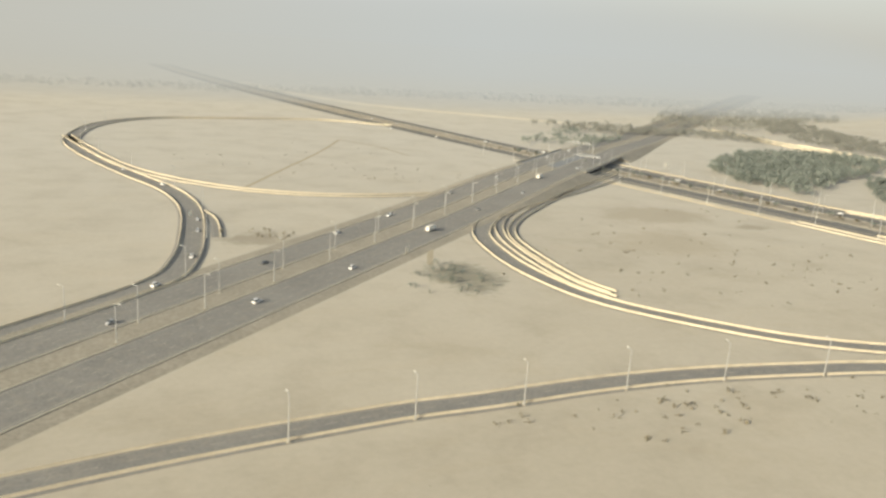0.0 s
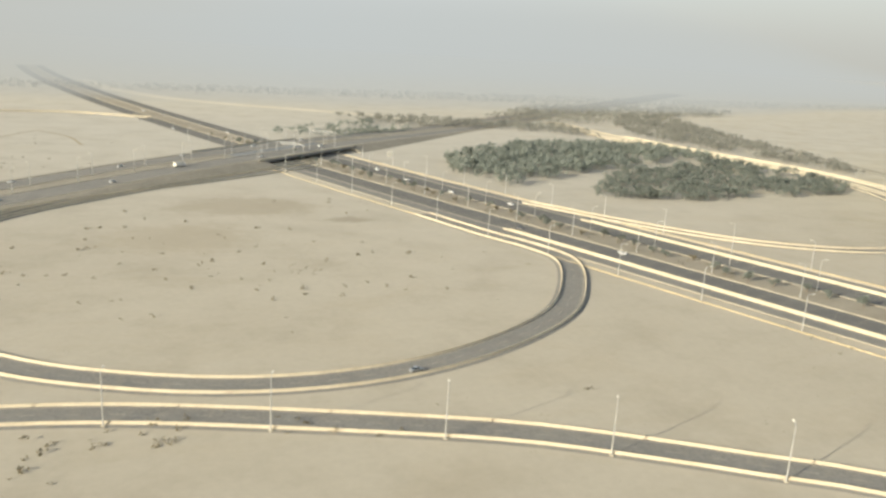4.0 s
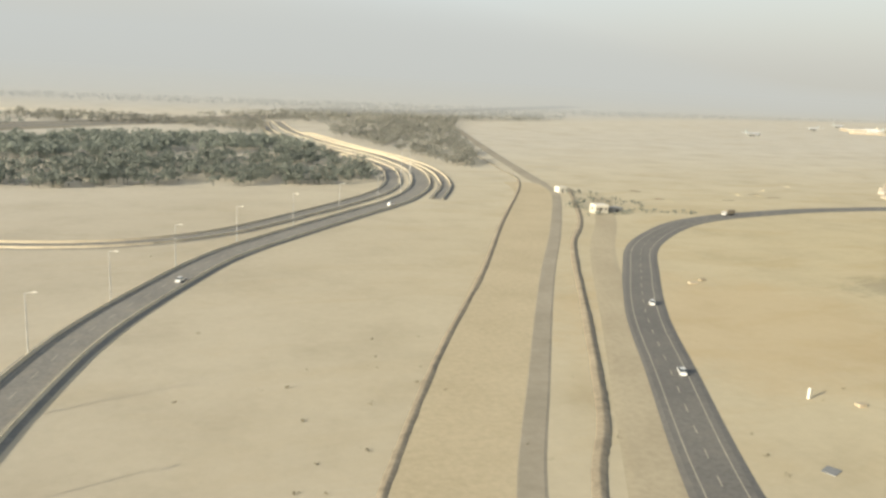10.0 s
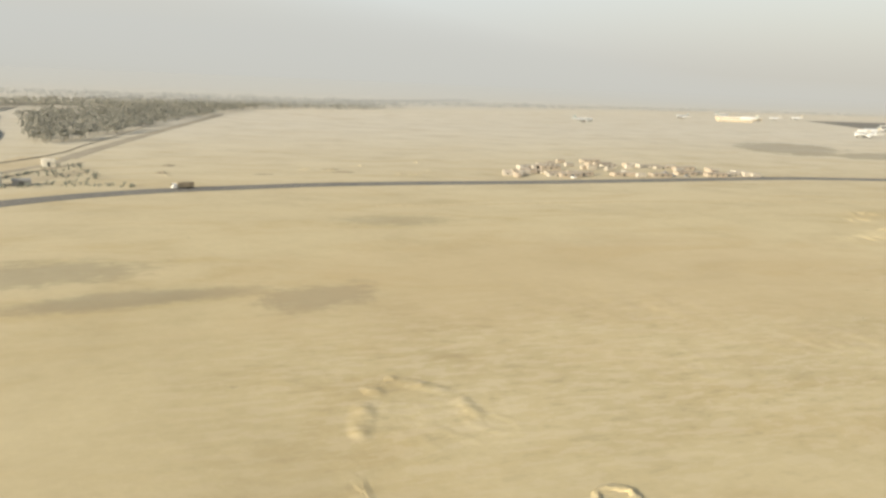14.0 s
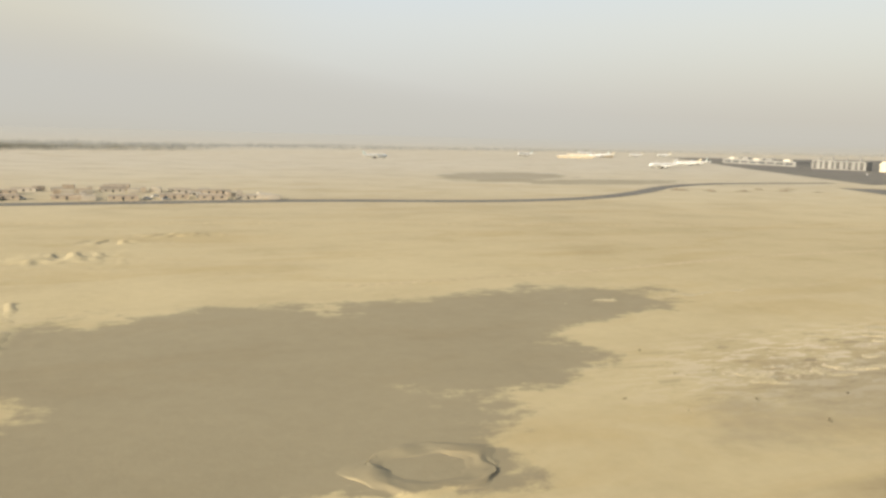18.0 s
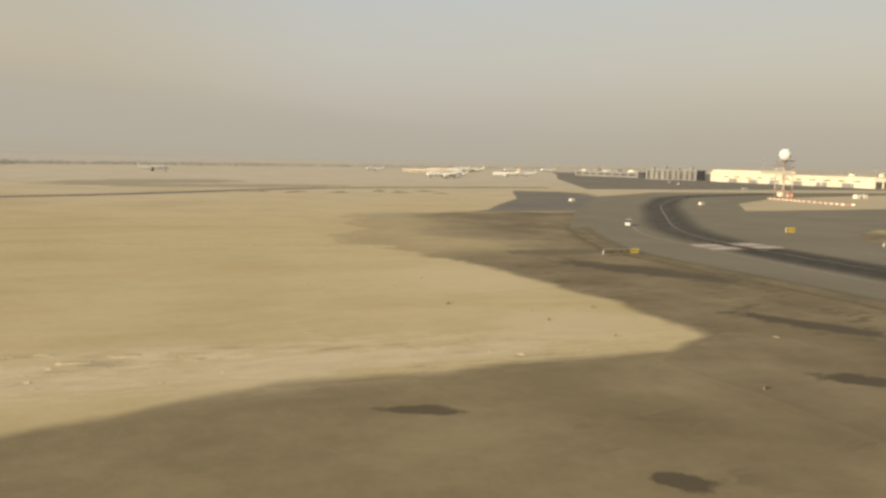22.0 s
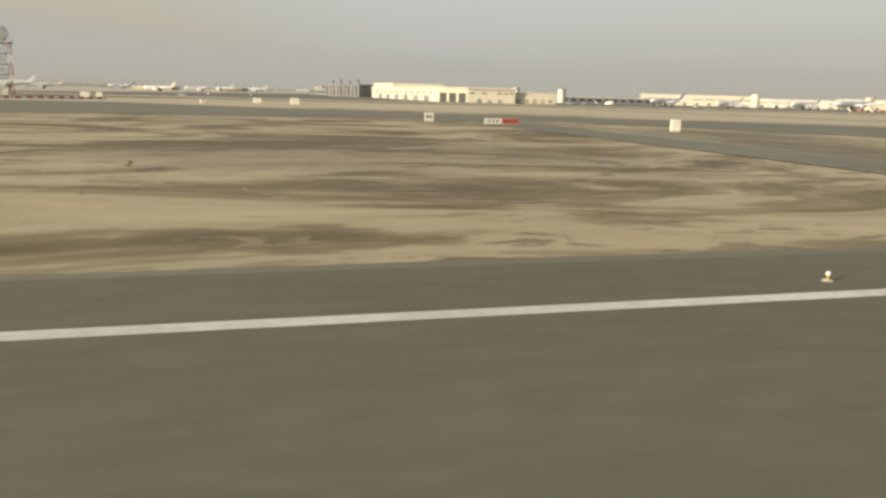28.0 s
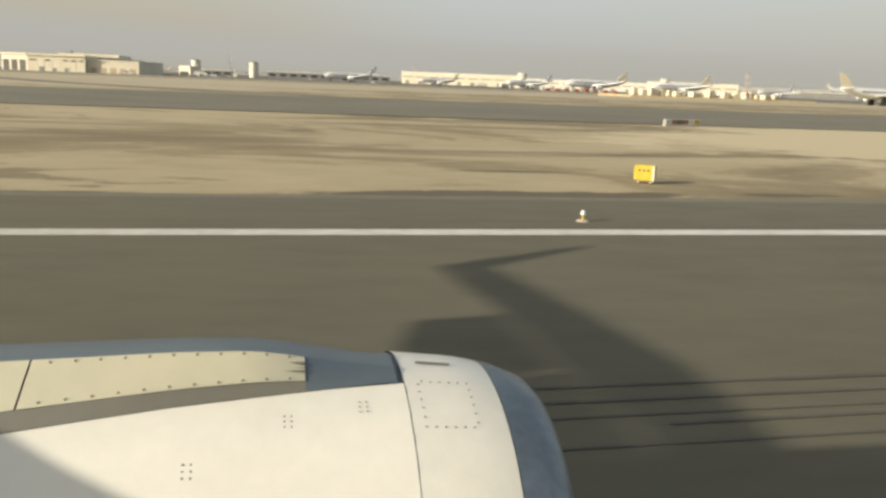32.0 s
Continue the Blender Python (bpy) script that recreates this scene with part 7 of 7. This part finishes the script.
part("side_panel", box((0.17, -0.116, 0.05), (0.215, 0.09, 0.385), 0.008), WHITE_WALL, exit_sign, "white painted end of the sign box")
board = empty("distance_board", pose(1145.2, 20.6, 0, 0, 0, -80))
tagged(board, "low white framed board with a dark slatted face", "airfield sign")
part("frame", box((-0.6, -0.05, 0.02), (0.6, 0.08, 0.48), 0.02), WHITE_WALL, board)
dark_face = part("face_panel", box((-0.55, -0.062, 0.08), (0.55, -0.048, 0.43)), DARK_OPEN, board, "dark slatted face")
for k in range(9):
    part("slat", box((-0.53 + 0.12 * k, -0.068, 0.1), (-0.518 + 0.12 * k, -0.061, 0.41)), STEEL, dark_face)
for sx in (-0.4, 0.4):
    part("foot", box((sx - 0.06, -0.1, -0.02), (sx + 0.06, 0.2, 0.03), 0.01), STEEL, board)
pole_rw = empty("marker_pole", pose(1137.4, 93.8, 0))
tagged(pole_rw, "thin red and white marker pole on the soil", "marker pole")
for k in range(4):
    part("band", pole(0.5, 0.05, 0.05, 8, 0.5 * k), RED_FADED if k % 2 else PALE, pole_rw)
part("top_lamp", box((-0.14, -0.14, 2.0), (0.14, 0.14, 2.3), 0.04), RED_FADED, pole_rw)
taxi_sign(1406.4, 41.6, 20, 2.6, 0.24, [WHITE_WALL, RED_FADED, DARK_OPEN, RED_FADED, WHITE_WALL, SIGN_Y], "low dark red and yellow taxiway sign on the soil")
taxi_sign(1258.4, 75, 0, 3.4, 0.5, [WHITE_WALL, RED], "red and white runway entry sign by the access road")
taxi_sign(1252.5, 80, 0, 0.9, 0.8, [WHITE_WALL], "small white sign beside the access road")
small_block(1273, 68, 0.9, 0.5, 1.1, -10, WHITE_WALL, "white equipment cabinet on the soil", "equipment_cabinet")
small_block(1240, 165, 1.6, 1.2, 1.0, 0, WHITE_WALL, "white equipment cabinet on pale sand", "equipment_cabinet")
small_block(1091, 33, 0.26, 0.22, 0.2, 0, WHITE_WALL, "small white marker box at the pavement edge", "marker_box")
for x, y in ((1230, 150), (1134.7, 106), (1126, 156), (1100.6, 172)):
    small_block(x, y, 1.2, 0.8, 0.7, 10, WHITE_WALL, "white equipment box on the airfield", "equipment_cabinet")
drive(CARS[1], Vector((1073, 105, 0)), Vector((-0.6, -0.8, 0)), 0.05)


def runway_light():
    root = empty("runway_light")
    tagged(root, "small white runway edge light on a yellow stem", "runway light", "runway edge lights")
    part("base", pole(0.025, 0.1, 0.07, 10), PALE, root)
    part("stem", pole(0.07, 0.02, 0.02, 6, 0.03), YELLOW_PAINT, root)
    part("lens", pole(0.06, 0.045, 0.03, 8, 0.1), WHITE_PLANE, root, "clear white lens")
    return root


def inset_light():
    root = empty("inset_light")
    tagged(root, "small round pale light set in the taxiway", "taxiway light", "taxiway inset lights")
    part("ring", pole(0.016, 0.11, 0.1, 10), PALE, root)
    part("lens", pole(0.014, 0.05, 0.035, 8, 0.016), WHITE_PLANE, root, "clear white lens")
    return root


il = inset_light()
for y in (12.9, 14.3, 15.7, 17.1, 18.5):
    place(il, pose(1059.1, y, 0.03))
rl = runway_light()
for k in range(12):
    place(rl, pose(1123.45 + 29.54 * k, 12.35, 0.045))
tagged(part("concrete_pad", box((1269.35, 20.1, -0.02), (1270.15, 20.55, 0.04), 0.02), PALE), "small square pale concrete pad in the soil", "pad", kind="structure")


def guide_light_unit():
    root = empty("guide_light_unit")
    tagged(root, "dark guide light box on a white concrete pad", "airfield light", "guide light units in a row")
    part("pad", box((-0.14, -0.13, -0.02), (0.32, 0.13, 0.03), 0.01), WHITE_WALL, root)
    for sx in (-0.08, 0.08):
        part("leg", pole(0.1, 0.014, 0.014, 6, 0.03, (sx, 0)), WHITE_WALL, root)
    part("housing", box((-0.12, -0.08, 0.12), (0.12, 0.08, 0.185), 0.015), DARK_OPEN, root, "dark metal light housing")
    part("hood", box((-0.13, -0.1, 0.18), (0.13, 0.08, 0.195), 0.007), DARK_OPEN, root)
    return root


gl = guide_light_unit()
for k in range(4):
    place(gl, pose(1310.3, 18.4 + 3.8 * k, 0))


# ---- the airliner's left wing and engine at the end of its landing roll ----
wing = empty("airliner_wing")
tagged(wing, "airliner wing with a white jet engine over the runway", "aircraft wing")
COWL_W = surface("white_cowl_paint", (0.83, 0.795, 0.69), (0.87, 0.835, 0.74), 1.2, 9.0, 0.32, 0.0, grime=(0.66, 0.63, 0.54), grain=0.15)
COWL_B = surface("blue_grey_paint", (0.115, 0.145, 0.165), (0.15, 0.182, 0.205), 1.5, 8.0, 0.4, 0.0, grain=0.15)
COWL_C = surface("cream_panel_paint", (0.60, 0.56, 0.40), (0.66, 0.62, 0.46), 1.4, 9.0, 0.45, 0.0, grain=0.15)
COWL_G = surface("warm_grey_paint", (0.20, 0.19, 0.16), (0.25, 0.235, 0.20), 1.4, 9.0, 0.5, 0.0, grain=0.15)
LIP = surface("brushed_inlet_lip", (0.19, 0.225, 0.25), (0.24, 0.275, 0.30), 2.0, 12.0, 0.4, 0.0, metal=0.6)
EY, EZ = 3.62, 0.60
PROFILE = [(1385.680, 0.45), (1385.660, 0.50), (1385.560, 0.545), (1385.440, 0.572), (1385.180, 0.598), (1384.660, 0.61), (1383.960, 0.60), (1383.260, 0.56), (1382.460, 0.48)]


def radius_at(x):
    for (xa, ra), (xb, rb) in zip(PROFILE, PROFILE[1:]):
        if xb <= x <= xa:
            return ra + (rb - ra) * (xa - x) / (xa - xb)
    return PROFILE[-1][1]


def cowl(name, xs_, a0, a1, mat, lift=0.0, n=40, label="", limit=None):
    """A curved cowl panel: angles run from the cabin side (0) over the top (90)."""
    bm = bmesh.new()
    rows = []
    for x in xs_:
        hi = limit(x) if limit else a1
        r = radius_at(x) + lift
        rows.append([bm.verts.new((x, EY - r * math.cos(radians(a0 + (hi - a0) * k / n)), EZ + r * math.sin(radians(a0 + (hi - a0) * k / n)))) for k in range(n + 1)])
    for a, b in zip(rows, rows[1:]):
        for k in range(n):
            bm.faces.new((a[k], a[k + 1], b[k + 1], b[k])).smooth = True
    return part(name, bm, mat, wing, label)


def top_edge(x):
    return 78 - 14 * (1385.250 - x)


def span(x0, x1, n):
    return [x0 + (x1 - x0) * k / n for k in range(n + 1)]


cowl("inlet_lip", [1385.680, 1385.668, 1385.640, 1385.600, 1385.555, 1385.512], -180, 180, LIP, 0, 64, "blue-grey metal inlet lip")
cowl("inlet_cowl", span(1385.509, 1385.250, 5), -180, 180, COWL_W, 0, 64)
cowl("fan_cowl", span(1385.247, 1382.460, 14), -140, 78, COWL_W, 0, 48, limit=top_edge)
cowl("cowl_top", span(1385.247, 1382.460, 14), 62, 180, COWL_B, -0.006, 30)
bm = bmesh.new()
ring = [(1385.680, 0.45), (1385.660, 0.415), (1385.460, 0.40), (1385.060, 0.41), (1384.860, 0.02)]
add_tube(bm, [((x, EY, EZ), r, (0, 1, 0), (0, 0, 1)) for x, r in ring], 40, False)
part("inlet_duct", bm, DARK_OPEN, wing)
# access panel outlined by fasteners on the inlet cowl, and a small top vent
for k in range(22):
    t = k / 22 * 4
    s, f = int(t), t - int(t)
    u, w = ((f, 0), (1, f), (1 - f, 1), (0, 1 - f))[s]
    x, a = 1385.285 + 0.14 * u, 62 + 17 * w
    r = radius_at(x) + 0.001
    p = Vector((x, EY - r * math.cos(radians(a)), EZ + r * math.sin(radians(a))))
    nrm = Vector((0, -math.cos(radians(a)), math.sin(radians(a))))
    part("fastener", add_tube(bmesh.new(), [(p, 0.003, (1, 0, 0), nrm.cross(Vector((1, 0, 0)))), (p + nrm * 0.0008, 0.0026, (1, 0, 0), nrm.cross(Vector((1, 0, 0))))], 6), COWL_G, wing)
cowl("vent", span(1385.400, 1385.300, 3), 89.6, 91.6, COWL_G, 0.003, 4)
cowl("cowl_seam", span(1385.250, 1385.247, 1), -140, 178, COWL_G, 0.0008, 40)
for cx, ca in ((1384.70, 54), (1384.93, 66), (1385.12, 70)):
    for i in range(3):
        for j in range(2):
            a = ca - i * 1.6
            x = cx + j * 0.018
            r = radius_at(x)
            p = Vector((x, EY - r * math.cos(radians(a)), EZ + r * math.sin(radians(a))))
            nrm = Vector((0, -math.cos(radians(a)), math.sin(radians(a))))
            part("rivet", add_tube(bmesh.new(), [(p, 0.003, (1, 0, 0), nrm.cross(Vector((1, 0, 0)))), (p + nrm * 0.0008, 0.0028, (1, 0, 0), nrm.cross(Vector((1, 0, 0))))], 5), COWL_G, wing)


# pylon fairing on top of the engine
def rail(x, k):
    """Rails of the fairing's cabin side, from the cowl edge (0) up to the crest (4)."""
    g = smooth((1385.230 - x) / 0.42)
    a = radians(top_edge(x))
    r = radius_at(x)
    y0, z0 = EY - r * math.cos(a), EZ + r * math.sin(a)
    y4, z4 = EY - 0.05, EZ + r + 0.005 + 0.05 * g
    f = (0.0, 0.2, 0.88, 0.95, 1.0)[k]
    bulge = 0.035 * g * math.sin(math.pi * f)
    return Vector((x, y0 + (y4 - y0) * f - bulge, z0 + (z4 - z0) * f + bulge))


def strip(name, x0, x1, k0, k1, mat, lift=0.0, label=""):
    bm = bmesh.new()
    rows = [[bm.verts.new(rail(x, k) + Vector((0, -lift, lift))) for k in range(k0, k1 + 1)] for x in span(x0, x1, 22)]
    for a, b in zip(rows, rows[1:]):
        for k in range(k1 - k0):
            bm.faces.new((a[k], a[k + 1], b[k + 1], b[k])).smooth = True
    return part(name, bm, mat, wing, label)


strip("fairing_nose", 1385.230, 1384.985, 0, 4, COWL_B, 0.002, "blue-grey pylon fairing")
strip("fairing_strip", 1384.985, 1383.160, 0, 1, COWL_G, 0.002)
strip("fairing_panel", 1384.985, 1384.320, 1, 2, COWL_C, 0.004, "cream pylon panel with rivets")
strip("fairing_panel", 1384.315, 1383.160, 1, 2, COWL_C, 0.004, "cream pylon panel with rivets")
for q, (k0, k1, tip) in enumerate(((0.30, 0.42, 0.055), (0.48, 0.53, 0.03), (0.60, 0.78, 0.04))):
    bm = bmesh.new()
    topp = 1384.985
    ring = [rail(topp, 1).lerp(rail(topp, 2), k0), rail(topp - tip, 1).lerp(rail(topp - tip, 2), (k0 + k1) / 2), rail(topp, 1).lerp(rail(topp, 2), k1)]
    bm.faces.new([bm.verts.new(v + Vector((0, -0.006, 0.006))) for v in ring])
    part("sealant", bm, COWL_G, wing, "dark torn sealant on the panel edge")
strip("fairing_crest", 1384.985, 1383.160, 2, 4, COWL_B, 0.002)
bm = bmesh.new()
rows = [[bm.verts.new(p) for p in (rail(x, 4), rail(x, 4) + Vector((0, 0.1, 0)), Vector((x, EY + 0.22, EZ + radius_at(x) * 0.9)))] for x in span(1385.230, 1383.160, 22)]
for a, b in zip(rows, rows[1:]):
    for k in range(2):
        bm.faces.new((a[k], a[k + 1], b[k + 1], b[k])).smooth = True
part("fairing_back", bm, COWL_B, wing)
for k in range(11):
    x = 1384.945 - 0.058 * k
    for q in (1, 2):
        p = rail(x, q).lerp(rail(x, 2 if q == 1 else 1), 0.08) + Vector((0, -0.005, 0.005))
        part("rivet", add_tube(bmesh.new(), [(p, 0.0042, (1, 0, 0), (0, 0.5, 0.86)), (p + Vector((0, -0.0008, 0.0006)), 0.0038, (1, 0, 0), (0, 0.5, 0.86))], 6), COWL_G, wing)
# wing skin: sections from root to tip (y, leading x, trailing x, z, thickness)
bm = bmesh.new()
rows = []
for y, xl, xt, z, th in ((1.67, 1383.55, 1383.04, 1.28, 0.2), (2.70, 1383.5, 1382.95, 1.34, 0.17), (3.66, 1383.45, 1382.83, 1.40, 0.14), (4.82, 1383.37, 1382.5, 1.48, 0.1), (6.14, 1382.69, 1382.02, 1.62, 0.07), (7.67, 1381.96, 1381.34, 1.76, 0.04)):
    c = xl - xt
    rows.append([bm.verts.new((xl - c * f, y, z + th * h)) for f, h in ((0, 0), (0.08, 0.45), (0.35, 0.6), (0.7, 0.35), (1, 0.05), (0.7, -0.25), (0.35, -0.4), (0.08, -0.3))])
for a, b in zip(rows, rows[1:]):
    for k in range(8):
        bm.faces.new((a[k], a[(k + 1) % 8], b[(k + 1) % 8], b[k])).smooth = True
bm.faces.new(rows[0])
bm.faces.new(rows[-1][::-1])
part("wing_skin", bm, WHITE_PLANE, wing)
# drooped flaps behind the wing, with a slot between them
for secs in (((1.68, 1383.17, 1381.39, 1.26), (3.62, 1382.89, 1381.46, 1.38)), ((3.69, 1382.86, 1381.46, 1.38), (4.82, 1382.53, 1381.52, 1.465)), ((4.90, 1382.5, 1381.52, 1.47), (6.06, 1382.09, 1381.56, 1.59))):
    bm = bmesh.new()
    rows = [[bm.verts.new(v) for v in ((xl, y, z), (xl - 0.1, y, z + 0.03), (xt, y, z - 0.09), (xl - 0.1, y, z - 0.05))] for y, xl, xt, z in secs]
    for k in range(4):
        bm.faces.new((rows[0][k], rows[0][(k + 1) % 4], rows[1][(k + 1) % 4], rows[1][k]))
    bm.faces.new(rows[0]), bm.faces.new(rows[1][::-1])
    part("flap", bm, WHITE_PLANE, wing)
slab([(1381.96, 7.67, 1.76), (1381.31, 7.67, 1.76), (1380.88, 7.8, 2.55), (1381.13, 7.8, 2.55)], 0.02, COWL_B, "winglet", wing)
for y in (3.5, 4.85):
    part("flap_fairing", add_tube(bmesh.new(), [((1382.5, y, 1.36), 0.02, (0, 1, 0), (0, 0, 1)), ((1381.9, y, 1.33), 0.08, (0, 1, 0), (0, 0, 1)), ((1381.5, y, 1.36), 0.02, (0, 1, 0), (0, 0, 1))], 10), WHITE_PLANE, wing)
part("pylon", walls_of([(1383.6, EY - 0.12), (1383.6, EY + 0.12), (1382.0, EY + 0.1), (1382.0, EY - 0.1)], 1.05, 1.36), COWL_B, wing)
part("gear_strut", pole(1.1, 0.07, 0.08, 10, 0.2, (1382.2, 2.55)), STEEL, wing)
for s in (-0.2, 0.2):
    part("wheel", add_tube(bmesh.new(), [((1382.2, 2.55 + s - 0.09, 0.315), 0.27, (1, 0, 0), (0, 0, 1)), ((1382.2, 2.55 + s + 0.09, 0.315), 0.27, (1, 0, 0), (0, 0, 1))], 18), RUBBER, wing)
